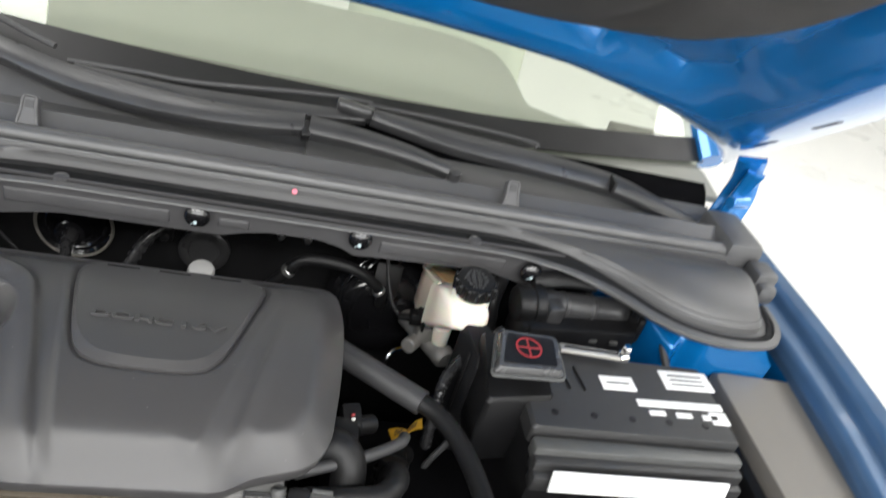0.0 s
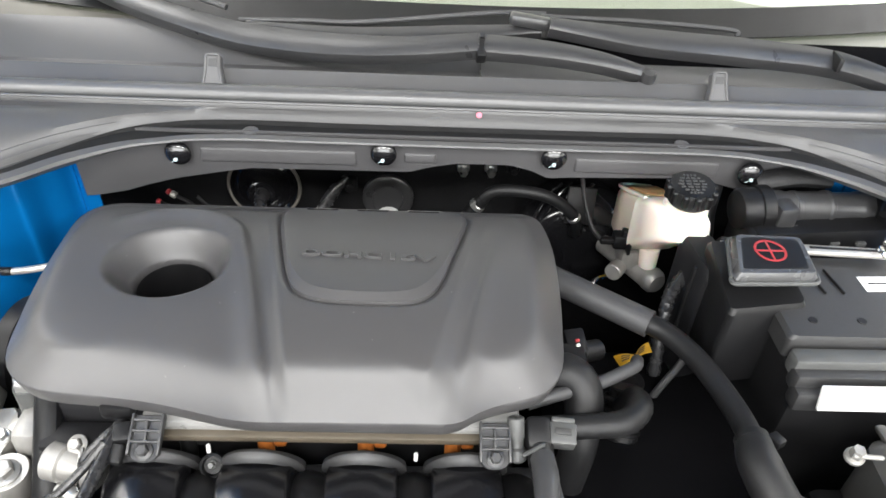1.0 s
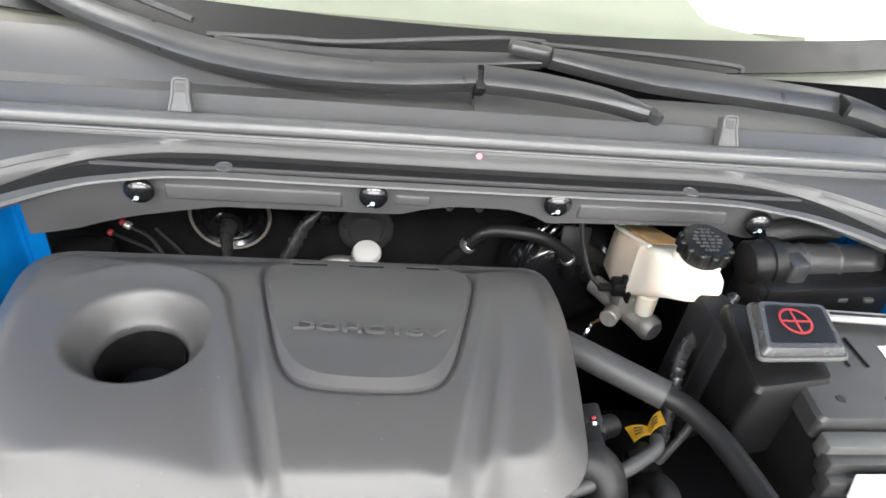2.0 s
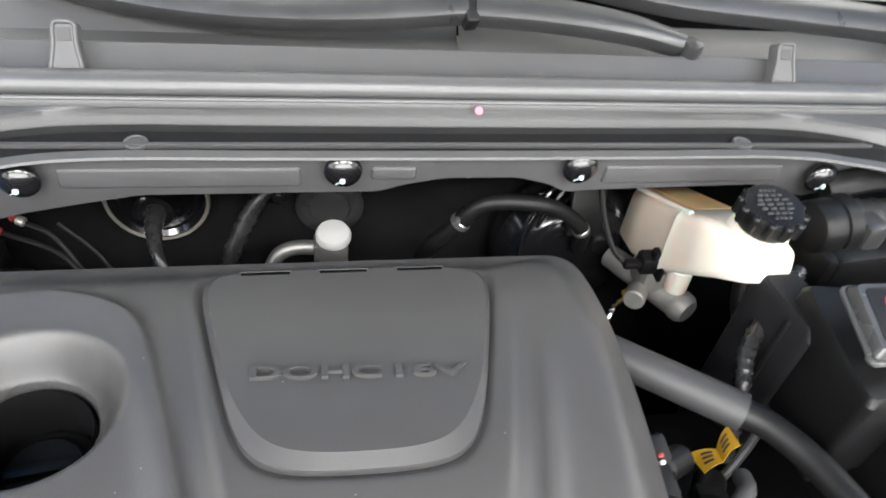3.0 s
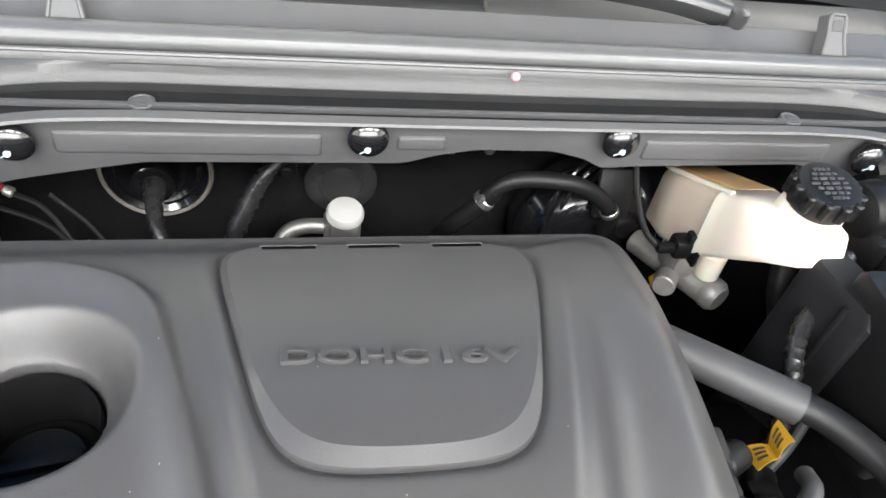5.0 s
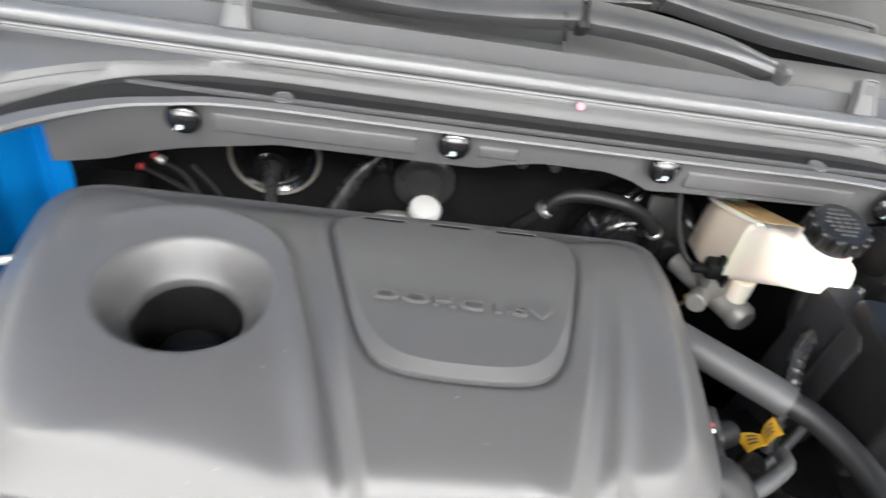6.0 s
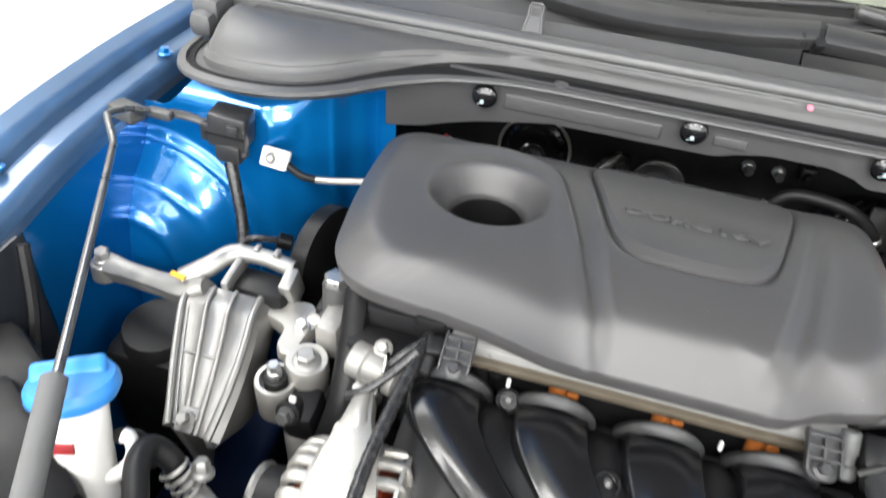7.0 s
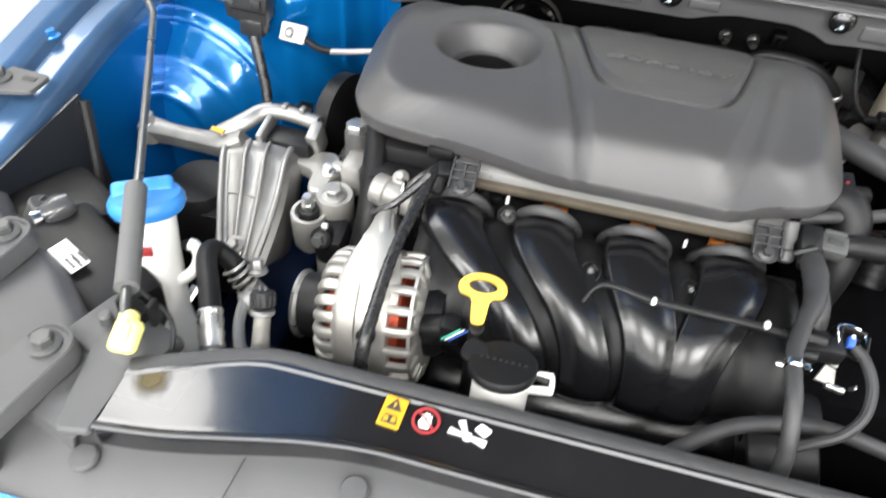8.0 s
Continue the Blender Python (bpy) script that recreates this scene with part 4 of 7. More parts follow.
for cx in (-0.19, -0.105):
    part("rail_clip", joined(box((cx, -0.324, 0.880), (0.016, 0.008, 0.006), 0.001), box((cx - 0.011, -0.324, 0.879), (0.004, 0.008, 0.004), 0.001), box((cx + 0.011, -0.324, 0.879), (0.004, 0.008, 0.004), 0.001)), bracket_grey, rail)
for cx, cz in ((-0.215, 0.853), (-0.051, 0.846)):
    part("nozzle_tip", cyl((cx, -0.335, cz + 0.005), (cx, -0.337, cz - 0.003), 0.0017), cap_white, rail, "small pale tip")
for cx in (-0.24, -0.176, -0.093, -0.020):
    part("injector", joined(box((cx + 0.012, -0.313, 0.835), (0.011, 0.010, 0.008), 0.003), cyl((cx, -0.312, 0.842), (cx, -0.322, 0.80), 0.007)), orange_plastic if cx > -0.2 else black_plastic, rail)


def bracket(x, y, z):
    b = thing("harness_bracket", "dark grey ribbed plastic bracket bolted over the rail", "bracket", (x, y, z), "harness brackets")
    ring = rounded([(-0.016, -0.012), (0.016, -0.012), (0.018, 0.040), (-0.018, 0.040)], [0.014, 0.014, 0.003, 0.003], 6)
    m = pose(x, y, z, 28, 0, 0) @ Matrix.Scale(0.68, 4)
    part("plate", prism(ring, m, 0.004), bracket_dark, b)
    for wx in (-0.0165, 0.0165):
        bm = box((wx, 0.018, 0.006), (0.003, 0.046, 0.009), 0.001)
        bmesh.ops.transform(bm, matrix=m, verts=bm.verts)
        part("side_rib", bm, bracket_dark, b)
    for wy in (0.010, 0.022, 0.034):
        bm = box((0, wy, 0.006), (0.032, 0.003, 0.008), 0.001)
        bmesh.ops.transform(bm, matrix=m, verts=bm.verts)
        part("cross_rib", bm, bracket_dark, b)
    bm = box((0, 0.022, 0.006), (0.003, 0.026, 0.008), 0.001)
    bmesh.ops.transform(bm, matrix=m, verts=bm.verts)
    part("centre_rib", bm, bracket_dark, b)
    bm = bolt((0, 0, 0.004), (0, 0, 0.016), 0.007, 1.5)
    bmesh.ops.transform(bm, matrix=m, verts=bm.verts)
    part("bolt", bm, bracket_dark, b)


bracket(-0.257, -0.350, 0.868)
bracket(0.010, -0.352, 0.868)

# ---- intake manifold ----
manifold = thing("intake_manifold", "glossy black plastic intake manifold with four runners", "intake manifold", (-0.12, -0.42, 0.62))
SWEEP = spline([(-0.318, 0.826, 0.0), (-0.336, 0.846, 0.0), (-0.358, 0.858, 0.0), (-0.384, 0.860, 0.06), (-0.412, 0.853, 0.32), (-0.440, 0.839, 0.70), (-0.462, 0.817, 0.96), (-0.473, 0.795, 1.06), (-0.474, 0.770, 1.08), (-0.462, 0.742, 1.06), (-0.436, 0.715, 1.02)], 6)


def sweep(v):
    """The runners' outer line: place (y, z), the sideways share and the outward direction."""
    f = v * (len(SWEEP) - 1)
    k = min(int(f), len(SWEEP) - 2)
    p = SWEEP[k].lerp(SWEEP[k + 1], f - k)
    t = SWEEP[min(k + 2, len(SWEEP) - 1)] - SWEEP[max(k - 1, 0)]
    n = Vector((t.y, -t.x)).normalized()
    n = n if n.y > 0 or n.x < 0 else -n
    return p.x, p.y, p.z, n


SECTION = [(-1.16, 0.034), (-1.06, 0.021), (-1.02, 0.0150), (-1.00, 0.0105), (-0.95, 0.0066), (-0.90, 0.0056), (-0.84, 0.0054), (-0.60, 0.0028), (-0.30, 0.0007), (0.0, 0.0), (0.30, 0.0007), (0.60, 0.0028), (0.80, 0.0056),
           (0.86, 0.0058), (0.92, 0.0064), (0.97, 0.0090), (1.00, 0.0135), (1.06, 0.020), (1.16, 0.033)]


def manifold_runner(rx, d):
    def f(u, v):
        y, z, share, n = sweep(v)
        dx, low = SECTION[round(u * (len(SECTION) - 1))]
        wide = 0.0285 - 0.0060 * smooth(0.30, 0.62, v)
        low += 0.012 * smooth(0.10, 0.0, v) * (0.3 + abs(dx)) + 0.004 * smooth(0.74, 0.9, v) * math.sin(math.pi * (dx + 1) / 2 if abs(dx) < 1 else 0.0)
        return Vector((rx + share * d + dx * wide, y - n.x * low, z - n.y * low))
    return sheet(f, len(SECTION) - 1, 46)


for k, (rx, d) in enumerate(((-0.259, 0.082), (-0.176, 0.056), (-0.093, 0.026), (-0.010, -0.026))):
    part("runner", manifold_runner(rx, d), runner_black, manifold, angle=50)
    part("collar", strip([(rx + 0.0318 * math.cos(a), -0.333 - 0.016 * math.sin(a), 0.822 + 0.040 * math.sin(a)) for a in [math.pi * j / 10 for j in range(11)]], (0.007, 0.009, 0.010, 0.009, 0.007), 0.005, (0, -0.75, 0.65), 3), trough_plastic, manifold, "raised collar of the runner")


def manifold_web(u, v):
    # The recessed wall between the runners, with shallow ribs.
    y, z, share, n = sweep(0.06 + 0.94 * v)
    x = -0.285 + 0.33 * u
    low = 0.016 + 0.003 * math.sin(x * 150)
    return Vector((x, y - n.x * low, z - n.y * low))


part("web", sheet(manifold_web, 60, 30), black_plastic, manifold, "dark wall between the runners", angle=60)
part("plenum", tube([(-0.25, -0.415, 0.67), (-0.12, -0.42, 0.675), (0.03, -0.415, 0.68)], (0.06, 0.065, 0.06), 6, 24), runner_black, manifold)
part("flange_plate", box((-0.125, -0.330, 0.800), (0.36, 0.02, 0.05), 0.004, (20, 0, 0)), black_plastic, manifold)
for sx, sy, sz in ((-0.212, -0.342, 0.842), (-0.130, -0.392, 0.842), (-0.045, -0.388, 0.842)):
    boss = part("screw_boss", lathe((sx, sy + 0.004, sz - 0.006), (sx, sy - 0.02, sz + 0.02), ((0.0100, 0), (0.0098, 0.010), (0.0078, 0.011), (0.007, 0.006), (0.0, 0.006)), 20, False), black_plastic, manifold)
    part("screw", bolt((sx, sy, sz), (sx, sy - 0.005, sz + 0.005), 0.0028, 1.4), bracket_grey, boss)
part("throttle_end", joined(cyl((0.03, -0.45, 0.72), (0.085, -0.445, 0.73), 0.055), box((0.05, -0.445, 0.770), (0.06, 0.04, 0.05), 0.010)), black_plastic, manifold)

vac = thing("vacuum_tube", "thin black vacuum tube clipped along the manifold", "tube", (-0.08, -0.44, 0.86))
part("pipe", tube([(-0.134, -0.452, 0.866), (-0.127, -0.443, 0.8745), (-0.115, -0.440, 0.8785), (-0.082, -0.444, 0.876), (-0.04, -0.443, 0.874), (0.003, -0.442, 0.872), (0.035, -0.444, 0.868)], (0.0016, 0.0018, 0.0030, 0.0032, 0.0032, 0.0032, 0.0036), 6, 10), rubber, vac)
for cx, cy in ((-0.082, -0.447), (0.003, -0.445)):
    part("clip", cyl((cx - 0.002, cy + 0.002, 0.8765), (cx + 0.002, cy + 0.002, 0.8765), 0.0034), white_plastic, vac, "small white clip")
sensor = thing("pressure_sensor", "small black sensor with a wire clip", "sensor", (0.06, -0.444, 0.86))
part("housing", joined(box((0.042, -0.440, 0.862), (0.044, 0.020, 0.016), 0.004, (0, 4, 6)), cyl((0.024, -0.436, 0.868), (0.050, -0.438, 0.868), 0.0075), cyl((0.030, -0.450, 0.862), (0.044, -0.449, 0.861), 0.006)), black_plastic, sensor)
part("socket", joined(box((0.070, -0.4195, 0.865), (0.022, 0.003, 0.014), 0.001, (20, 8, -6)), box((0.060, -0.428, 0.865), (0.0024, 0.016, 0.013), 0.0008, (20, 8, -6)), box((0.081, -0.430, 0.861), (0.0024, 0.016, 0.013), 0.0008, (20, 8, -6)), box((0.0705, -0.428, 0.858), (0.022, 0.018, 0.003), 0.001, (20, 8, -6))), black_plastic, sensor, "open black socket")
part("wire_clip", tube([(0.059, -0.437, 0.868), (0.0585, -0.423, 0.873), (0.069, -0.4205, 0.873), (0.0805, -0.424, 0.868), (0.0805, -0.438, 0.863)], 0.0007, 2, 6), chrome, sensor)
part("plug", box((0.0695, -0.431, 0.8655), (0.006, 0.009, 0.006), 0.0012, (20, 8, -6)), wire_blue, sensor, "blue plug in the socket")
part("plug_tip", box((0.0705, -0.428, 0.8690), (0.003, 0.003, 0.002), 0.0006, (20, 8, -6)), white_plastic, sensor)
part("cable", tube([(0.073, -0.434, 0.864), (0.080, -0.444, 0.862), (0.0845, -0.462, 0.856), (0.081, -0.482, 0.846), (0.068, -0.496, 0.836), (0.050, -0.502, 0.825), (0.030, -0.506, 0.81)], 0.0042, 6, 10), grey_rubber, sensor)
part("lug_plate", joined(prism(rounded([(-0.008, -0.007), (0.008, -0.008), (0.006, 0.006), (-0.003, 0.008)], 0.0012), pose(0.069, -0.430, 0.823, 40, 0, -8), 0.002), box((0.073, -0.424, 0.829), (0.006, 0.004, 0.008), 0.001, (30, 0, -8))), dull_zinc, sensor, "pale bent metal lug")
part("lug_pin", lathe((0.0695, -0.4365, 0.8180), (0.0845, -0.4385, 0.8165), ((0.0026, 0.0), (0.0030, 0.0006), (0.0030, 0.0066), (0.0024, 0.0070), (0.0024, 0.0080), (0.0030, 0.0084), (0.0030, 0.0144), (0.0026, 0.015)), 16, False), steel, sensor, "bright short pin")
part("side_post", box((0.090, -0.436, 0.820), (0.002, 0.003, 0.012), 0.0006, (30, 0, 0)), steel, sensor)

dip = thing("dipstick", "yellow plastic engine oil dipstick handle", "dipstick", (-0.209, -0.49, 0.85))


def ring_plate():
    # A flat pull ring with a stem.
    bm = bmesh.new()
    n = 72
    outer, inner = [], []
    for k in range(n):
        a = 2 * math.pi * k / n
        ox, oy = 0.0182 * math.cos(a), 0.0112 * math.sin(a)
        ox *= 1 - 0.50 * smooth(-0.48, -0.72, math.sin(a))
        oy -= 0.0165 * smooth(-0.66, -0.86, math.sin(a))
        outer.append((ox, oy))
        inner.append((0.0110 * math.cos(a), 0.0052 * math.sin(a) + 0.0015))
    lo = [bm.verts.new((x, y, 0)) for x, y in outer]
    hi = [bm.verts.new((x, y, 0.006)) for x, y in outer]
    li = [bm.verts.new((x, y, 0)) for x, y in inner]
    ht = [bm.verts.new((x, y, 0.006)) for x, y in inner]
    for k in range(n):
        j = (k + 1) % n
        bm.faces.new((lo[k], lo[j], hi[j], hi[k]))
        bm.faces.new((li[k], ht[k], ht[j], li[j]))
        bm.faces.new((hi[k], hi[j], ht[j], ht[k]))
        bm.faces.new((lo[k], li[k], li[j], lo[j]))
    bmesh.ops.bevel(bm, geom=[e for e in bm.edges if e.calc_face_angle(0) > 0.9], offset=0.0012, segments=2, affect="EDGES")
    return bm


rp = ring_plate()
bmesh.ops.transform(rp, matrix=pose(-0.210, -0.480, 0.884, 32, 0, 4), verts=rp.verts)
part("pull_ring", rp, yellow_plastic, dip)
part("stem", cyl((-0.208, -0.503, 0.868), (-0.215, -0.47, 0.72), 0.006, 0.005), rubber, dip)

# ---- alternator ----
alt = thing("alternator", "silver alternator with copper windings and black cover", "alternator", (-0.31, -0.45, 0.68))
AX = Vector((0.985, 0.05, 0.10)).normalized()
AC = Vector((-0.322, -0.452, 0.770))
part("middle_case", lathe(AC - AX * 0.034, AC, ((0.060, 0.0), (0.0690, 0.0005), (0.0720, 0.004), (0.0732, 0.010), (0.0732, 0.026), (0.0705, 0.0270), (0.0700, 0.034), (0.0725, 0.0355), (0.0728, 0.054), (0.0705, 0.060), (0.060, 0.061)), 64), pale_casting, alt, "pale cast middle housing")
part("nose_plate", lathe(AC - AX * 0.060, AC, ((0.026, 0.0), (0.040, 0.001), (0.046, 0.004), (0.040, 0.006)), 40), pale_casting, alt, "pale cast nose")
part("winding", lathe(AC + AX * 0.014, AC + AX, ((0.046, 0.0), (0.0615, 0.003), (0.0605, 0.022), (0.052, 0.030), (0.040, 0.034)), 40), copper, alt, "red brown copper winding")
part("winding", lathe(AC - AX * 0.052, AC, ((0.036, 0.0), (0.0590, 0.010), (0.0600, 0.024), (0.050, 0.026)), 40), copper, alt, "red brown copper winding")
part("core", lathe(AC - AX * 0.050, AC, ((0.030, 0.0), (0.050, 0.006), (0.050, 0.10), (0.030, 0.104)), 24), void_black, alt)
side_a = AX.orthogonal().normalized()
side_b = AX.cross(side_a)
for count, wide, line in ((24, 0.0118, ((-0.030, 0.0690), (-0.041, 0.0695), (-0.049, 0.0665), (-0.055, 0.0580), (-0.058, 0.0440))), (19, 0.0098, ((0.024, 0.0700), (0.034, 0.0705), (0.046, 0.0700), (0.053, 0.0660), (0.056, 0.0520)))):
    for k in range(count):
        a = 2 * math.pi * (k + 0.3) / count
        out = side_a * math.cos(a) + side_b * math.sin(a)
        path = [AC + AX * h + out * r for h, r in line]
        part("vent_fin", strip(path, (wide, wide, wide * 0.96, wide * 0.84, wide * 0.7), 0.0046, tuple(out + AX * (0.6 if line[0][0] > 0 else -0.6)), 2), pale_casting, alt)
part("slot_ring", lathe(AC + AX * 0.048, AC + AX, ((0.056, 0.0), (0.0700, 0.0005), (0.0702, 0.0040), (0.060, 0.0045)), 48), pale_casting, alt)
part("rear_ring", lathe(AC + AX * 0.050, AC + AX, ((0.034, 0.0), (0.0540, 0.0), (0.0555, 0.003), (0.0500, 0.007), (0.034, 0.008)), 40), pale_casting, alt)
part("rear_cover", lathe(AC + AX * 0.054, AC + AX, ((0.040, 0.0), (0.040, 0.014), (0.034, 0.022), (0.0, 0.024)), 28, False), black_plastic, alt)
part("pulley", lathe(AC - AX * 0.092, AC, ((0.026, 0.0), (0.036, 0.004), (0.0375, 0.012), (0.0375, 0.034), (0.030, 0.040)), 30), rubber, alt, "black pulley with a bright rim")
part("pulley_rim", lathe(AC - AX * 0.0935, AC, ((0.030, 0.0), (0.0385, 0.001), (0.0400, 0.005), (0.037, 0.008)), 30), steel, alt)
part("ear", tube([(-0.332, -0.428, 0.826), (-0.336, -0.405, 0.838), (-0.340, -0.385, 0.842), (-0.341, -0.366, 0.840)], (0.026, 0.019, 0.013, 0.010), 5, 16, 0.7), pale_casting, alt)
part("ear_plate", strip([(-0.326, -0.492, 0.822), (-0.328, -0.464, 0.838), (-0.332, -0.432, 0.846), (-0.337, -0.398, 0.848), (-0.341, -0.366, 0.843)], (0.070, 0.066, 0.052, 0.030, 0.020), 0.012, (-0.1, -0.35, 0.93)), pale_casting, alt, "smooth cast bracket plate")
part("ear_web", box((-0.352, -0.418, 0.822), (0.012, 0.05, 0.022), 0.005, (20, 0, 0)), pale_casting, alt)
part("case_boss", lathe(AC + AX * 0.004 + Vector((0, -0.048, 0.047)), AC + AX * 0.004 + Vector((0, -0.060, 0.059)), ((0.014, 0.0), (0.0125, 0.006), (0.008, 0.007)), 18), pale_casting, alt)
plug = part("connector", joined(cyl(AC + AX * 0.060 + Vector((0.0, -0.03, 0.020)), AC + AX * 0.095 + Vector((0.0, -0.035, 0.030)), 0.016), box(AC + AX * 0.092 + Vector((-0.004, -0.038, 0.034)), (0.020, 0.020, 0.024), 0.004)), black_plastic, alt)
for k, mat in enumerate((wire_green, label_white, wire_blue)):
    part("wire", cyl(AC + AX * 0.088 + Vector((-0.006 + 0.004 * k, -0.052, 0.032)), AC + AX * 0.098 + Vector((0.002 + 0.004 * k, -0.046, 0.046)), 0.0010), mat, plug)
part("terminal_boot", joined(cyl(AC + AX * 0.006 + Vector((0, -0.055, 0.036)), AC + AX * 0.010 + Vector((0, -0.074, 0.048)), 0.009), box(AC + AX * 0.002 + Vector((0, -0.058, 0.030)), (0.016, 0.014, 0.014), 0.004)), rubber, alt)
alt.scale = (0.8, 0.8, 0.8)
alt.location = (-0.2934, -0.4454, 0.715)

# ---- engine mount ----
mount = thing("engine_mount", "cast aluminium engine mount with ribs and arm", "engine mount", (-0.47, -0.33, 0.60))


def mount_face(u, v):
    # Sloping front face: narrows to its foot, bulges at the top edge.
    left = Vector((-0.527, -0.290, 0.822)).lerp(Vector((-0.485, -0.402, 0.768)), v)
    right = Vector((-0.458, -0.284, 0.822)).lerp(Vector((-0.447, -0.405, 0.766)), v) + Vector((0.006 * math.sin(math.pi * v), 0, 0))
    p = left.lerp(right, u)
    dome = 0.010 * math.sin(math.pi * min(1.0, max(0.0, u))) * (1 - v) - 0.012 * (1 - smooth(0.0, 0.16, v))
    for a, b in ((0.0, 0.40), (0.40, 0.70), (0.70, 1.0)):
        if a < u < b:
            dome -= 0.0045 * math.sin(math.pi * (u - a) / (b - a)) ** 0.8 * smooth(0.03, 0.22, v)
    return p + Vector((0, -0.5, 0.85)) * (dome + 0.004 * math.sin(math.pi * v))


def mount_flank(u, v):
    a = mount_face(1.0, u)
    b = Vector((-0.448, -0.268, 0.790)).lerp(Vector((-0.446, -0.338, 0.706)), u)
    b = b.lerp(Vector((-0.447, -0.402, 0.754)), smooth(0.93, 1.0, u))
    return a.lerp(b, v) + Vector((0.006, -0.004, 0)) * math.sin(math.pi * v)


part("body", sheet(mount_face, 60, 36, 0.010), cast_aluminium, mount, angle=50)
part("flank", sheet(mount_flank, 20, 10, 0.005), cast_aluminium, mount, "smooth cast flank", angle=50)
part("left_flank", sheet(lambda u, v: mount_face(0.0, u) + Vector((0.010 * v, 0.02 * v, -0.10 * v)), 14, 8, 0.006), cast_aluminium, mount, angle=50)
for u, thick in ((0.0, 0.0034), (0.40, 0.0022), (0.70, 0.0022), (1.0, 0.0036)):
    part("rib", tube([mount_face(u, v / 10) + Vector((0, -0.0010, 0.0014)) for v in range(11)], thick, 3, 10), cast_aluminium, mount)
part("cross_rib", tube([mount_face(u / 6, 0.50) + Vector((0, -0.0004, 0.0005)) for u in range(5)], 0.0013, 3, 8), cast_aluminium, mount)
part("foot_pad", box(mount_face(0.45, 0.93) + Vector((0, -0.002, 0.003)), (0.018, 0.022, 0.008), 0.003, (30, 0, 0)), cast_aluminium, mount)
part("foot_bolt", bolt(mount_face(0.45, 0.93) + Vector((0, -0.004, 0.006)), mount_face(0.45, 0.93) + Vector((0, -0.010, 0.016)), 0.006, 1.4), cast_aluminium, mount)
part("arm", joined(strip([(-0.640, -0.270, 0.799), (-0.605, -0.275, 0.801), (-0.565, -0.283, 0.807), (-0.530, -0.291, 0.816), (-0.508, -0.290, 0.824)], (0.026, 0.019, 0.019, 0.024, 0.016), 0.013, (0.0, -0.35, 0.94)), tube([(-0.535, -0.284, 0.818), (-0.516, -0.268, 0.827), (-0.504, -0.252, 0.832), (-0.492, -0.244, 0.834)], (0.011, 0.0105, 0.0095, 0.0085), 6, 14, 0.8)), cast_aluminium, mount)
part("arm_web", tube([(-0.60, -0.277, 0.790), (-0.56, -0.286, 0.800), (-0.525, -0.294, 0.812)], (0.005, 0.007, 0.006), 5, 10, 0.7), cast_aluminium, mount)
part("arm_eye", cyl((-0.634, -0.270, 0.780), (-0.634, -0.270, 0.800), 0.0145, 0.0135), cast_aluminium, mount)
part("bolt", bolt((-0.634, -0.270, 0.800), (-0.634, -0.270, 0.814), 0.0075, 1.3), cast_aluminium, mount)
part("loop_bar", tube([(-0.495, -0.246, 0.833), (-0.470, -0.242, 0.831), (-0.440, -0.244, 0.827)], 0.0084, 6, 12, 0.9), cast_aluminium, mount)
part("loop_post", box((-0.491, -0.265, 0.823), (0.008, 0.042, 0.018), 0.003, (10, 0, 0)), cast_aluminium, mount)
part("loop_post", box((-0.4375, -0.256, 0.814), (0.014, 0.026, 0.038), 0.004, (18, 0, 0)), cast_aluminium, mount)
for lx in (-0.478, -0.458):
    part("loop_tooth", box((lx, -0.241, 0.839), (0.006, 0.010, 0.006), 0.002), cast_aluminium, mount)
part("rubber_core", box((-0.465, -0.262, 0.800), (0.056, 0.034, 0.04), 0.008), rubber, mount)
# Invented block that covers the blue wall and darkens the space below.
part("dark_filler", joined(box((-0.575, -0.275, 0.66), (0.10, 0.10, 0.14), 0.02), cyl((-0.575, -0.28, 0.70), (-0.575, -0.285, 0.745), 0.045, 0.036)), rubber, mount, "black block added to darken the space under the arm")
part("label", box((-0.535, -0.290, 0.8275), (0.016, 0.005, 0.002), 0.0005, (25, 0, -10)), tag_yellow, mount, "small yellow label")
side_mount = thing("engine_side_bracket", "pale cast bracket with two hexagon bolts", "bracket", (-0.40, -0.35, 0.70))
part("arm_plate", prism(rounded([(-0.458, -0.282), (-0.446, -0.262), (-0.414, -0.256), (-0.398, -0.286), (-0.404, -0.300), (-0.404, -0.326), (-0.424, -0.322), (-0.426, -0.296)], 0.007), pose(0, 0, 0.790), 0.014, 0.003), pale_casting, side_mount)
part("round_lobe", lathe((-0.389, -0.330, 0.778), (-0.388, -0.333, 0.83), ((0.0165, 0.0), (0.0190, 0.004), (0.0195, 0.030), (0.0180, 0.034), (0.0, 0.034)), 30, False), pale_casting, side_mount)
part("pocket", lathe((-0.413, -0.345, 0.745), (-0.410, -0.350, 0.80), ((0.012, 0.0), (0.0175, 0.010), (0.0185, 0.050), (0.0175, 0.053), (0.0140, 0.053), (0.0130, 0.044), (0.0, 0.044)), 26, False), pale_casting, side_mount, "hollow cast boss")
part("stud", cyl((-0.410, -0.350, 0.790), (-0.409, -0.352, 0.806), 0.0105), rubber, side_mount)
part("stud_nut", bolt((-0.409, -0.352, 0.806), (-0.408, -0.354, 0.822), 0.0055, 1.2), steel, side_mount)
part("arm_bolt", bolt((-0.411, -0.292, 0.804), (-0.411, -0.294, 0.813), 0.006, 1.3), steel, side_mount)
part("hex_bolt", bolt((-0.388, -0.333, 0.811), (-0.388, -0.334, 0.822), 0.009, 1.4), cast_aluminium, side_mount)
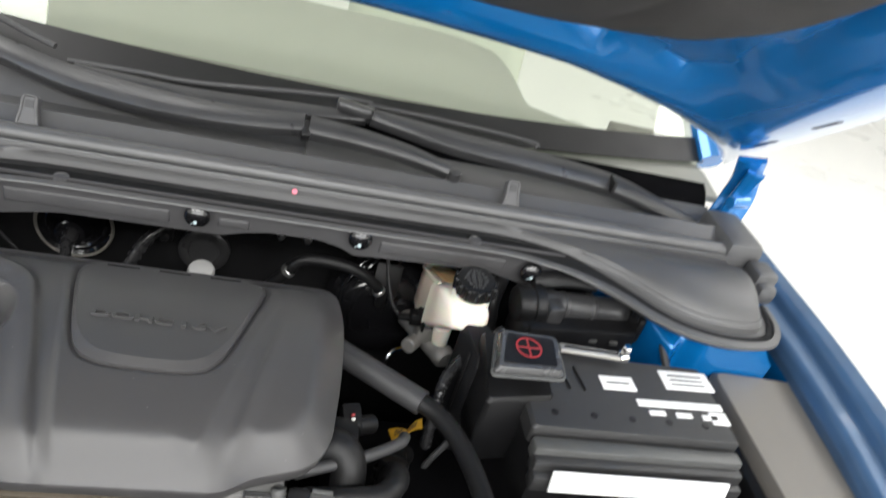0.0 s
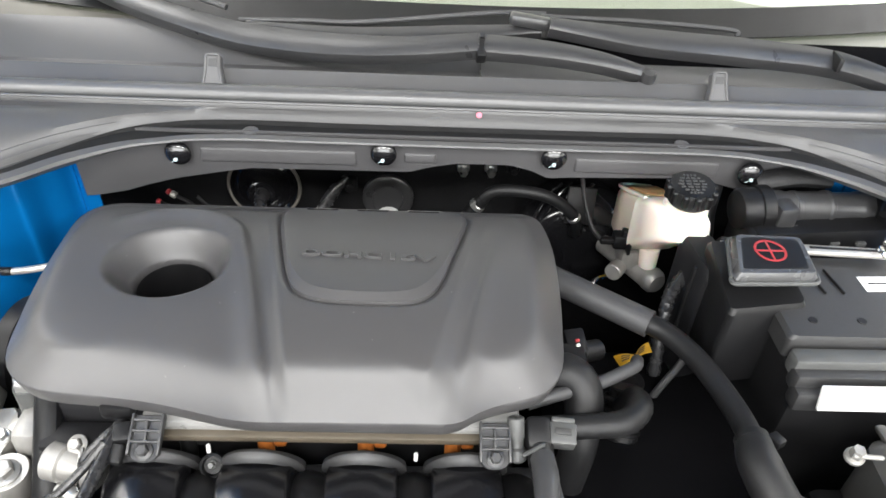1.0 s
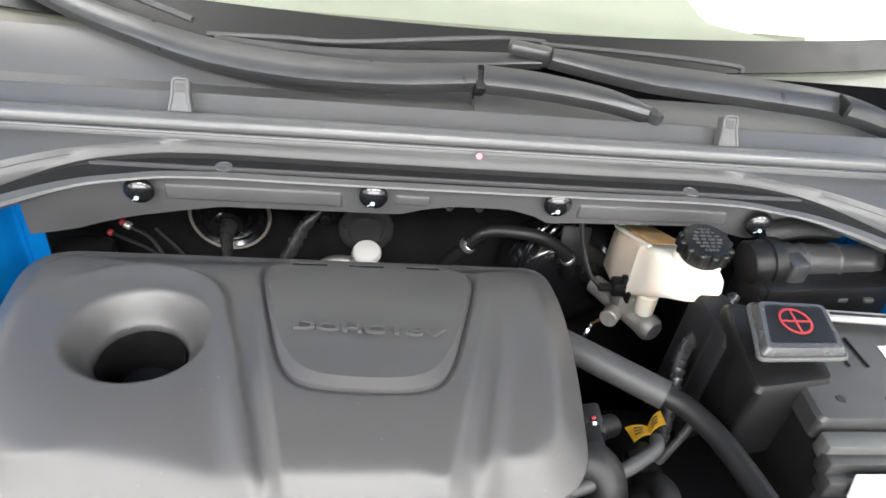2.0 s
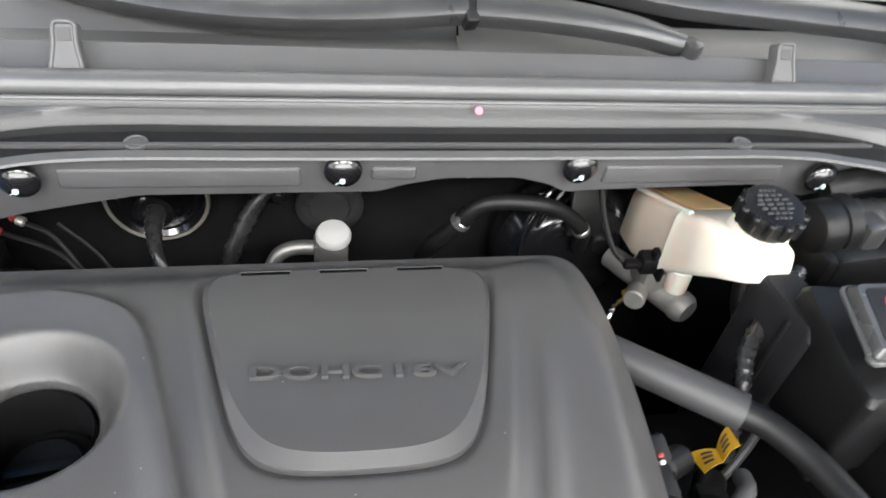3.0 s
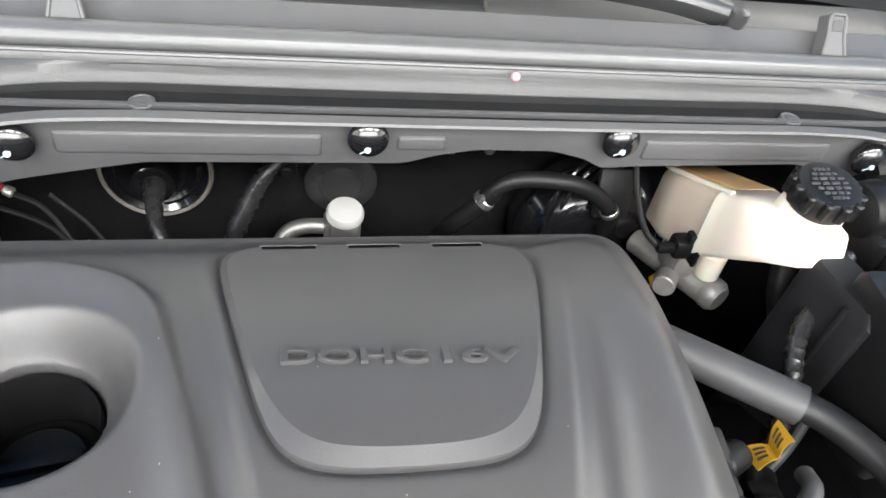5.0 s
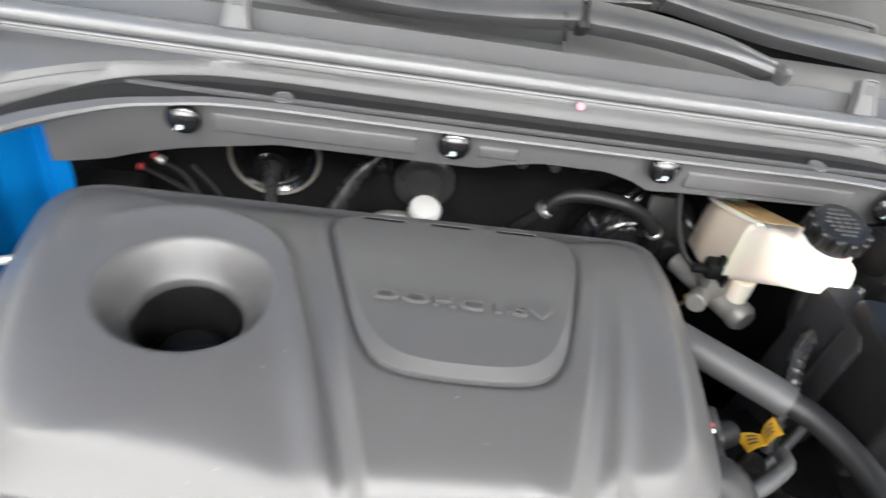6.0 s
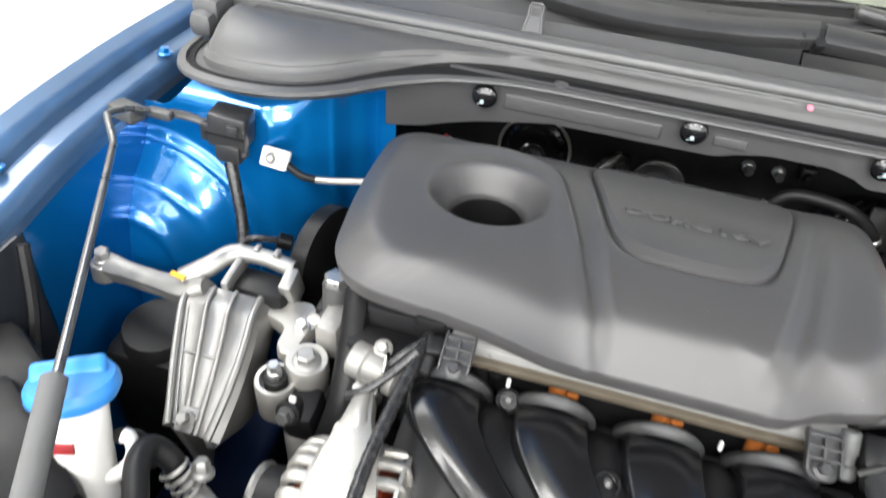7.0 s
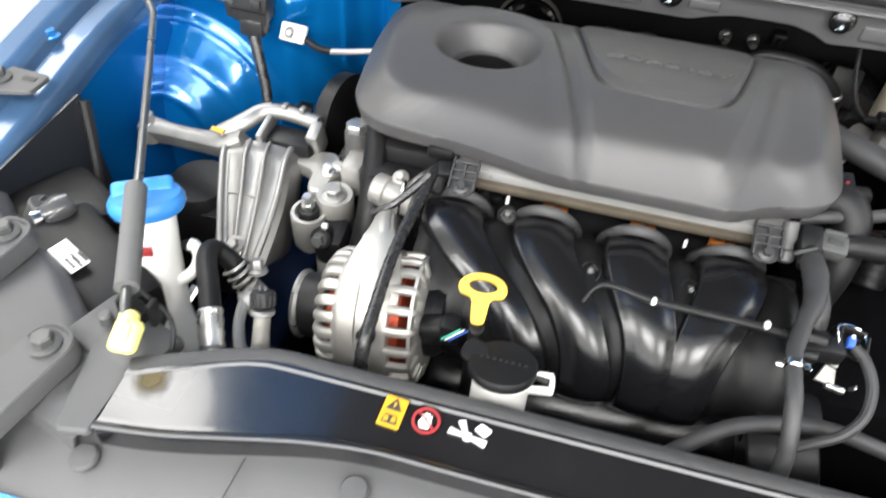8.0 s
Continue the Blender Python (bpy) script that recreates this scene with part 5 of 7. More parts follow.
part("lower_block", joined(box((-0.384, -0.352, 0.765), (0.034, 0.036, 0.05), 0.008, (15, 0, 0)), cyl((-0.387, -0.352, 0.777), (-0.389, -0.374, 0.786), 0.0115)), dark_metal, side_mount, "dark cast block")
part("lower_bolt", bolt((-0.389, -0.373, 0.7855), (-0.390, -0.382, 0.789), 0.0068, 1.2), bracket_grey, side_mount)
part("paint_mark", box((-0.387, -0.365, 0.797), (0.006, 0.004, 0.006), 0.001), white_plastic, side_mount)
part("leg", tube([(-0.39, -0.33, 0.775), (-0.385, -0.345, 0.73), (-0.38, -0.35, 0.68)], (0.02, 0.022, 0.022), 5, 12), dull_zinc, side_mount)
idler = thing("belt_idler", "black belt pulley beside the engine", "pulley", (-0.44, -0.16, 0.76))
part("disc", lathe((-0.452, -0.165, 0.775), (-0.42, -0.17, 0.778), ((0.02, 0), (0.058, 0.001), (0.062, 0.005), (0.062, 0.022), (0.05, 0.024)), 36), black_plastic, idler)
part("hub", cyl((-0.456, -0.165, 0.775), (-0.44, -0.167, 0.776), 0.016), rubber, idler)

# ---- firewall fittings ----
grommet = thing("steering_grommet", "black ribbed rubber grommet with taped cable in the firewall", "grommet", (-0.268, 0.15, 0.78))
part("ring", lathe((-0.268, 0.162, 0.780), (-0.268, 0.10, 0.785), ((0.050, 0.0), (0.050, 0.010), (0.046, 0.013), (0.041, 0.009), (0.036, 0.012), (0.030, 0.008), (0.026, 0.016), (0.020, 0.014), (0.019, 0.036), (0.014, 0.038)), 36), gloss_black, grommet)
part("ring_edge", lathe((-0.268, 0.160, 0.780), (-0.268, 0.10, 0.785), ((0.047, 0.011), (0.050, 0.0125), (0.0515, 0.010), (0.050, 0.006)), 36, False), grey_lid, grommet, "pale outer ring")
part("cable", tube([(-0.266, 0.128, 0.785), (-0.264, 0.100, 0.782), (-0.258, 0.075, 0.772), (-0.246, 0.060, 0.752), (-0.225, 0.045, 0.735)], (0.0105, 0.0075, 0.006, 0.006, 0.006), 6, 12, 1.0, 0.0006), tape_black, grommet)
bundle = thing("wire_bundle", "black taped wire bundle on the firewall", "cable", (-0.17, 0.14, 0.75))
part("harness", tube([(-0.152, 0.150, 0.800), (-0.168, 0.140, 0.787), (-0.182, 0.132, 0.765), (-0.196, 0.120, 0.738), (-0.205, 0.110, 0.71)], (0.005, 0.008, 0.0095, 0.0095, 0.008), 6, 12, 1.0, 0.0004), tape_black, bundle)
part("clip", joined(box((-0.150, 0.150, 0.790), (0.022, 0.014, 0.022), 0.004), cyl((-0.150, 0.145, 0.788), (-0.150, 0.138, 0.788), 0.006)), black_plastic, bundle)
valve = thing("expansion_valve", "silver pipe block with white cap on the firewall", "pipe valve", (-0.095, 0.13, 0.74))
part("backing", lathe((-0.097, 0.160, 0.765), (-0.097, 0.10, 0.766), ((0.036, 0.0), (0.036, 0.008), (0.032, 0.011), (0.022, 0.012), (0.021, 0.009), (0.0, 0.009)), 32, False), wiper_black, valve)
part("block", box((-0.095, 0.118, 0.733), (0.030, 0.030, 0.040), 0.004), cast_aluminium, valve)
part("cap", lathe((-0.095, 0.118, 0.752), (-0.095, 0.110, 0.80), ((0.0170, 0.0), (0.0185, 0.002), (0.0185, 0.0065), (0.0165, 0.0100), (0.010, 0.0118), (0.0, 0.0122)), 24, False), cap_white, valve, "white domed cap")
part("pipe", tube([(-0.108, 0.118, 0.739), (-0.135, 0.116, 0.741), (-0.152, 0.112, 0.734), (-0.160, 0.106, 0.715), (-0.162, 0.10, 0.68)], 0.0078, 6, 14), cast_aluminium, valve)
part("collar", box((-0.112, 0.118, 0.737), (0.006, 0.022, 0.026), 0.003), cast_aluminium, valve)
heater = thing("heater_hose", "black rubber heater hose with spring clamps", "hose", (0.04, 0.06, 0.80))
part("hose", tube([(0.024, 0.060, 0.827), (0.034, 0.060, 0.839), (0.050, 0.060, 0.845), (0.080, 0.060, 0.844), (0.107, 0.060, 0.838), (0.132, 0.062, 0.822), (0.151, 0.066, 0.799), (0.156, 0.075, 0.770)], 0.0076, 6, 14), rubber, heater)
part("hose_lower", tube([(0.028, 0.060, 0.832), (0.014, 0.062, 0.810), (0.000, 0.070, 0.785), (-0.006, 0.090, 0.750)], 0.0088, 6, 14), rubber, heater)
part("clamp", lathe((0.0185, 0.0605, 0.8180), (0.0275, 0.060, 0.8315), ((0.0090, 0.0), (0.0100, 0.001), (0.0100, 0.006), (0.0090, 0.007)), 20, False), steel, heater)
part("clamp_ear", box((0.0150, 0.053, 0.8285), (0.004, 0.006, 0.008), 0.001, (0, 30, 0)), steel, heater)
part("clamp", lathe((0.146, 0.065, 0.806), (0.152, 0.067, 0.797), ((0.0080, 0.0), (0.0090, 0.001), (0.0090, 0.006), (0.0080, 0.007)), 20, False), steel, heater)
for bx in (0.007, 0.045):
    single("firewall_stud", bolt((bx, 0.160, 0.816), (bx, 0.140, 0.816), 0.006, 1.5), steel, "small bright stud on the dark firewall", "stud", "firewall studs")
single("firewall_clip", joined(box((0.074, 0.150, 0.829), (0.018, 0.022, 0.018), 0.003), cyl((0.074, 0.140, 0.829), (0.074, 0.128, 0.829), 0.005)), black_plastic, "black plastic clip on the dark firewall", "clip")
booster = thing("brake_booster", "glossy black round brake booster at the firewall", "brake booster", (0.165, 0.10, 0.72))
part("shell", lathe((0.165, 0.158, 0.730), (0.170, 0.03, 0.730), ((0.080, 0.0), (0.084, 0.012), (0.081, 0.022), (0.084, 0.030), (0.078, 0.046), (0.070, 0.060), (0.066, 0.064), (0.045, 0.070), (0.0, 0.072)), 48, False), gloss_black, booster)
part("vacuum_plate", box((0.160, 0.088, 0.806), (0.040, 0.006, 0.050), 0.003, (-24, 8, 6)), rubber, booster)
pipes = thing("brake_pipes", "bundle of glossy black pipes bending down the firewall", "pipes", (0.09, 0.10, 0.72))
for k in range(4):
    x = 0.108 + 0.014 * k
    part("pipe", tube([(x + 0.030, 0.118, 0.822), (x + 0.010, 0.108, 0.806), (x - 0.004, 0.100, 0.780), (x - 0.006, 0.092, 0.750), (x + 0.002, 0.086, 0.715)], 0.0030, 6, 10), gloss_black, pipes)
loose = thing("signal_wires", "thin wires with red and cream connectors", "wires", (-0.37, 0.10, 0.76))
part("wire", tube([(-0.376, 0.106, 0.7915), (-0.350, 0.095, 0.783), (-0.325, 0.075, 0.755), (-0.30, 0.06, 0.72)], 0.0024, 6, 8), rubber, loose)
part("wire", tube([(-0.397, 0.104, 0.7815), (-0.345, 0.085, 0.770), (-0.315, 0.06, 0.745), (-0.285, 0.05, 0.715)], 0.0024, 6, 8), rubber, loose)
part("wire", tube([(-0.345, 0.10, 0.795), (-0.315, 0.09, 0.765), (-0.29, 0.07, 0.73)], 0.0020, 6, 8), rubber, loose)
part("plug", cyl((-0.387, 0.1095, 0.7965), (-0.382, 0.1075, 0.7945), 0.0040), red_mark, loose, "red wire end")
part("plug", cyl((-0.382, 0.1075, 0.7945), (-0.374, 0.1055, 0.791), 0.0046), pale_casting, loose, "cream wire end")
part("plug", cyl((-0.402, 0.105, 0.783), (-0.396, 0.104, 0.7815), 0.0040), red_mark, loose, "red wire end")
part("junction", joined(box((-0.42, 0.07, 0.765), (0.06, 0.05, 0.04), 0.006), cyl((-0.40, 0.05, 0.775), (-0.36, 0.05, 0.77), 0.012)), black_plastic, loose)

# ---- brake master cylinder ----
brake = thing("brake_reservoir", "milky brake fluid reservoir with black ribbed cap", "reservoir", (0.225, 0.0, 0.78))


def tank(front):
    sections = ((0.097, 0.212, 0.248, 0.772, 0.828), (0.094, 0.208, 0.252, 0.766, 0.834), (0.060, 0.206, 0.255, 0.772, 0.850), (0.012, 0.204, 0.257, 0.795, 0.873), (-0.012, 0.202, 0.258, 0.822, 0.884),
                (-0.030, 0.199, 0.259, 0.840, 0.896), (-0.060, 0.201, 0.258, 0.866, 0.908), (-0.085, 0.207, 0.254, 0.883, 0.911), (-0.092, 0.214, 0.248, 0.888, 0.906))
    sections = sections[4:] if front else sections[:5]
    if front:
        sections = ((0.006, 0.206, 0.256, 0.808, 0.874), (0.002, 0.200, 0.261, 0.806, 0.880)) + sections
    bm = bmesh.new()
    rows = []
    for y, x0, x1, z0, z1 in sections:
        ring = rounded([(x0, z0), (x1, z0), (x1, z1), (x0, z1)], 0.011, 4)
        rows.append([bm.verts.new((p.x, y + 0.35 * (p.y - (z0 + z1) / 2) * smooth(0.02, -0.05, y), p.y)) for p in ring])
    n = len(rows[0])
    for a, b in zip(rows, rows[1:]):
        for k in range(n):
            bm.faces.new((a[k], a[(k + 1) % n], b[(k + 1) % n], b[k]))
    bm.faces.new(rows[0][::-1])
    bm.faces.new(rows[-1])
    return bm


part("rear_chamber", tank(False), clouded_plastic, brake, "clouded rear chamber", angle=50)
part("front_chamber", tank(True), milky_plastic, brake, "bright milky front chamber", angle=50)
part("top_rim", tube([(0.208, -0.004, 0.8825), (0.2065, 0.05, 0.8565), (0.2085, 0.094, 0.8365), (0.228, 0.098, 0.8345), (0.250, 0.095, 0.8345)], 0.0026, 5, 10), milky_plastic, brake)
part("fluid_band", box((0.236, 0.046, 0.8585), (0.037, 0.094, 0.004), 0.0015, (-25.6, 0, 0)), amber_plastic, brake, "amber fluid showing through the top")
part("filler_neck", lathe((0.234, -0.055, 0.897), (0.232, -0.060, 0.934), ((0.025, 0.0), (0.024, 0.012), (0.023, 0.020)), 28), milky_plastic, brake)
cap = part("cap", lathe((0.234, -0.057, 0.918), (0.232, -0.061, 0.955), ((0.0225, 0.0), (0.0240, 0.003), (0.0240, 0.017), (0.0226, 0.020), (0.020, 0.0205), (0.0, 0.0205)), 36, False), black_plastic, brake, "black screw cap with raised print")
for k in range(12):
    a = 2 * math.pi * k / 12
    part("grip", cyl((0.234 + 0.0240 * math.cos(a), -0.057 + 0.0240 * math.sin(a), 0.920), (0.2325 + 0.0240 * math.cos(a), -0.0605 + 0.0240 * math.sin(a), 0.937), 0.0036, seg=8), black_plastic, cap)
for k in range(7):
    w = 0.017 - 0.0020 * abs(k - 3) ** 1.4
    for j in range(4):
        part("print_bar", box((0.2325 + (j - 1.5) * w * 0.48, -0.0450 - 0.0048 * k, 0.9402 - 0.0005 * k), (w * (0.30 + 0.08 * ((j + k) % 2)), 0.0024, 0.0014), 0.0004, (6, 0, 0)), grey_rubber, cap)
part("level_sensor", joined(box((0.194, 0.008, 0.812), (0.018, 0.018, 0.020), 0.004), box((0.180, 0.006, 0.812), (0.022, 0.009, 0.009), 0.003), box((0.197, 0.004, 0.826), (0.006, 0.010, 0.010), 0.002), box((0.204, 0.004, 0.812), (0.004, 0.022, 0.026), 0.001)), black_plastic, brake, "black level sensor plug")
part("sensor_cable", tube([(0.171, 0.008, 0.812), (0.160, 0.020, 0.822), (0.150, 0.040, 0.850), (0.140, 0.058, 0.900)], 0.0028, 6, 8), rubber, brake)
part("master_cylinder", joined(cyl((0.198, 0.082, 0.750), (0.243, 0.004, 0.756), 0.0125, 0.0155), lathe((0.243, 0.004, 0.756), (0.252, -0.016, 0.757), ((0.015, -0.002), (0.0165, 0.002), (0.0160, 0.010), (0.0120, 0.0155), (0.0, 0.0165)), 22, False), box((0.222, 0.032, 0.772), (0.034, 0.035, 0.03), 0.006), cyl((0.206, 0.02, 0.760), (0.194, 0.004, 0.762), 0.011)), dull_zinc, brake, "cast master cylinder")
part("tank_foot", joined(cyl((0.236, 0.012, 0.800), (0.238, 0.010, 0.770), 0.013, 0.011), cyl((0.222, 0.050, 0.79), (0.221, 0.050, 0.765), 0.013, 0.011)), milky_plastic, brake)
part("brake_line", tube([(0.215, 0.03, 0.745), (0.190, 0.02, 0.742), (0.172, 0.0, 0.75), (0.165, -0.01, 0.72)], 0.003, 6, 8), chrome, brake)
part("line_nut", cyl((0.210, 0.03, 0.752), (0.196, 0.024, 0.748), 0.006, seg=6), yellow_plastic, brake)

# ---- air duct behind the battery ----
duct = thing("air_duct", "black plastic air duct with a round tube behind the battery", "air duct", (0.39, -0.02, 0.86))
part("tube", lathe((0.335, -0.030, 0.892), (0.475, -0.014, 0.886), ((0.018, 0.0), (0.018, 0.030), (0.0192, 0.031), (0.0192, 0.035), (0.018, 0.036), (0.018, 0.070), (0.0196, 0.072), (0.0196, 0.076), (0.0172, 0.078), (0.0172, 0.110), (0.0182, 0.112), (0.0182, 0.118), (0.017, 0.119), (0.017, 0.145)), 28), bracket_dark, duct)
part("end_housing", lathe((0.302, -0.034, 0.890), (0.342, -0.030, 0.892), ((0.016, -0.002), (0.022, 0.0), (0.0240, 0.003), (0.0240, 0.020), (0.0262, 0.021), (0.0262, 0.034), (0.021, 0.036)), 28), black_plastic, duct)
part("tube_block", box((0.349, -0.036, 0.886), (0.024, 0.044, 0.044), 0.006, (0, 0, 6)), bracket_dark, duct, "dark grey block round the tube")
part("lower_casing", box((0.330, -0.042, 0.862), (0.05, 0.05, 0.04), 0.006, (0, 0, 6)), black_plastic, duct)
part("base", box((0.392, -0.035, 0.850), (0.16, 0.060, 0.07), 0.008, (0, 0, 6)), black_plastic, duct)
part("rear_pipe", tube([(0.33, 0.0, 0.905), (0.38, 0.005, 0.912), (0.42, 0.006, 0.910)], 0.012, 5, 10, 0.7), rubber, duct)
part("strap", joined(box((0.470, -0.03, 0.885), (0.012, 0.05, 0.04), 0.005, (0, 0, 6)), tube([(0.46, -0.05, 0.90), (0.48, -0.02, 0.912), (0.50, 0.0, 0.90)], 0.006, 5, 8)), black_plastic, duct)
for k in range(4):
    part("rib", box((0.35 + 0.03 * k, -0.062, 0.868), (0.012, 0.006, 0.006), 0.002), bracket_grey, duct)

# ---- battery ----
battery = thing("battery", "black car battery with white labels", "battery", (0.39, -0.20, 0.68))
part("case", box((0.393, -0.205, 0.785), (0.235, 0.150, 0.19), 0.006), black_plastic, battery)
part("lid", prism(rounded([(-0.122, -0.052), (0.122, -0.052), (0.122, 0.062), (-0.122, 0.062)], 0.006), pose(0.393, -0.198, 0.882), 0.024, 0.004), battery_case, battery)
for j, (yy, zz) in enumerate(((-0.262, 0.897), (-0.272, 0.888), (-0.281, 0.876))):
    part("ledge", box((0.392, yy, zz - 0.010), (0.240, 0.018, 0.022), 0.004), bracket_grey if j == 0 else battery_case, battery)
part("front_strip", box((0.388, -0.2935, 0.878), (0.200, 0.004, 0.024), 0.001, (-14, 0, 0)), label_white, battery, "long white label strip")
for x0, x1, y0, y1, bars in ((0.369, 0.411, -0.187, -0.166, 1), (0.452, 0.517, -0.176, -0.146, 3), (0.405, 0.514, -0.206, -0.196, 0)):
    lab = part("label", box(((x0 + x1) / 2, (y0 + y1) / 2, 0.9068), (x1 - x0, y1 - y0, 0.0008), 0.0002, (0, 0, 2)), label_white, battery, "white printed label")
    for k in range(bars):
        part("print_bar", box(((x0 + x1) / 2, (y0 + y1) / 2 + 0.007 * (k - (bars - 1) / 2), 0.9075), ((x1 - x0) * 0.7, 0.0022, 0.0006), 0.0001, (0, 0, 2)), label_ink, lab)
for k in range(3):
    part("mark", box((0.425 + 0.033 * k, -0.216, 0.9068), (0.020, 0.007, 0.0008), 0.0002, (0, 0, 2)), label_white, battery)
part("label", box((0.503, -0.216, 0.9068), (0.022, 0.018, 0.0008), 0.0002), label_white, battery, "white printed label")
for k in range(5):
    part("vent_plug", lathe((0.300 + 0.045 * k, -0.228, 0.9055), (0.300 + 0.045 * k, -0.228, 0.95), ((0.0045, 0), (0.004, 0.0012), (0.0, 0.0012)), 12, False), rubber, battery)
part("side_rib", joined(*[box((0.325 + 0.006 * k, -0.175, 0.907), (0.002, 0.035, 0.003), 0.0005, (0, 0, 8)) for k in (0, 3)]), rubber, battery)

terminal = thing("terminal_box", "black battery terminal fuse box with clear lid and red cross mark", "fuse box", (0.25, -0.17, 0.78))
part("box", prism(rounded([(-0.034, -0.065), (0.045, -0.052), (0.052, 0.035), (-0.020, 0.045)], 0.008), pose(0.258, -0.160, 0.815), 0.095, 0.005), black_plastic, terminal)
part("side_shield", prism(rounded([(-0.016, -0.040), (0.024, -0.034), (0.022, 0.034), (-0.012, 0.036)], 0.010), pose(0.240, -0.118, 0.70, 0, 0, 10), 0.195, 0.008), dark_metal, terminal, "rounded black shield")
part("shield_seam", box((0.226, -0.136, 0.84), (0.003, 0.004, 0.10), 0.001, (0, 0, 10)), rubber, terminal)
LID = rounded([(-0.042, -0.033), (0.038, -0.030), (0.043, 0.026), (-0.026, 0.028)], 0.006)
part("lid", prism(LID, pose(0.272, -0.169, 0.9275, 3, 0, 0), 0.0088, 0.0055), clear_edge, terminal, "shiny clear edged lid")
part("lid_panel", prism([(p.x * 0.78 + 0.001, p.y * 0.74) for p in LID], pose(0.272, -0.169, 0.9275, 3, 0, 0), 0.0092, 0.0004), black_plastic, terminal, "dark panel under the clear lid")
part("lid_rim", tube([(p.x * 1.03 + 0.272, p.y * 1.05 - 0.169, 0.927 + p.y * 0.05) for p in LID] + [(LID[0].x * 1.03 + 0.272, LID[0].y * 1.05 - 0.169, 0.927)], 0.0022, 1, 8), bracket_grey, terminal)


def ring_mark(c, r0, r1, m, depth=0.0008, n=32):
    bm = bmesh.new()
    rings = [[bm.verts.new((r * math.cos(2 * math.pi * k / n), r * math.sin(2 * math.pi * k / n), z)) for k in range(n)] for r, z in ((r0, 0), (r0, depth), (r1, depth), (r1, 0))]
    for a, b in zip(rings, rings[1:] + rings[:1]):
        for k in range(n):
            bm.faces.new((a[k], a[(k + 1) % n], b[(k + 1) % n], b[k]))
    bmesh.ops.transform(bm, matrix=m, verts=bm.verts)
    return bm


cross = ring_mark(None, 0.0128, 0.0150, pose(0.274, -0.168, 0.9365, 3, 0, 0))
add(cross, box((0.274, -0.168, 0.9369), (0.026, 0.0020, 0.0008), 0.0002, (3, 0, 0)))
add(cross, box((0.274, -0.168, 0.9369), (0.0020, 0.026, 0.0008), 0.0002, (3, 0, 0)))
part("red_cross", cross, red_mark, terminal, "red ring with a cross")
clamp = thing("battery_clamp", "bright zinc battery clamp bar with a nut", "clamp", (0.375, -0.138, 0.90))
part("bar", box((0.368, -0.140, 0.916), (0.085, 0.012, 0.006), 0.002, (0, 0, -3)), pale_casting, clamp)
part("groove", box((0.368, -0.140, 0.9195), (0.075, 0.003, 0.001), 0.0003, (0, 0, -3)), black_plastic, clamp)
part("nut", bolt((0.405, -0.141, 0.916), (0.405, -0.141, 0.932), 0.006, 1.4), chrome, clamp)
tray = single("battery_tray", box((0.40, -0.20, 0.56), (0.30, 0.20, 0.28), 0.01), black_plastic, "black plastic battery tray under the battery", "battery tray")
side_box = thing("side_fuse_box", "grey brown lidded box beside the battery", "fuse box", (0.62, -0.22, 0.70))
part("base", box((0.625, -0.275, 0.76), (0.145, 0.38, 0.18), 0.012), black_plastic, side_box)
part("lid", prism(rounded([(-0.062, -0.19), (0.078, -0.19), (0.090, 0.180), (-0.055, 0.180)], 0.016), pose(0.625, -0.27, 0.845, 0, 2, 0), 0.024, 0.008), grey_lid, side_box, "plain grey lid")
single("wire_stalk", tube([(0.485, -0.015, 0.925), (0.495, -0.05, 0.905), (0.498, -0.09, 0.88), (0.505, -0.12, 0.86)], 0.005, 6, 8), grey_rubber, "thin grey cable in front of the strut tower", "cable")

# ---- hoses at the gearbox side ----
rad = thing("radiator_hose", "thick black radiator hose with a grey sleeve", "hose", (0.15, -0.2, 0.85))
part("sleeve", tube([(0.030, -0.091, 0.8645), (0.100, -0.1405, 0.8632), (0.172, -0.1915, 0.8615)], 0.0137, 6, 20), grey_rubber, rad, "grey foam sleeve")
part("hose", tube([(0.166, -0.187, 0.8617), (0.186, -0.203, 0.861), (0.2035, -0.232, 0.861), (0.214, -0.270, 0.863), (0.2185, -0.306, 0.867), (0.218, -0.340, 0.872)], 0.0103, 8, 18), rubber, rad)
part("end_fitting", tube([(0.214, -0.340, 0.878), (0.212, -0.362, 0.878), (0.225, -0.40, 0.862)], (0.0140, 0.0165, 0.017), 6, 16), rubber, rad)
part("clamp", joined(lathe((0.214, -0.335, 0.878), (0.212, -0.36, 0.880), ((0.0125, 0.0), (0.0138, 0.001), (0.0138, 0.006), (0.0125, 0.007)), 20, False), box((0.230, -0.342, 0.884), (0.010, 0.012, 0.008), 0.002, (0, 0, 30))), black_plastic, rad)
coolant = thing("coolant_outlet", "black coolant elbow and pipes beside the engine", "pipe", (0.09, -0.28, 0.84))
part("elbow", tube([(0.045, -0.272, 0.868), (0.075, -0.272, 0.880), (0.090, -0.285, 0.868), (0.088, -0.310, 0.835), (0.082, -0.32, 0.79)], (0.015, 0.017, 0.017, 0.016, 0.015), 6, 16), rubber, coolant)
part("small_pipe", tube([(0.040, -0.300, 0.872), (0.067, -0.292, 0.875), (0.105, -0.276, 0.872), (0.141, -0.252, 0.866), (0.150, -0.236, 0.858)], 0.0060, 6, 12), grey_rubber, coolant, "thin grey hose")
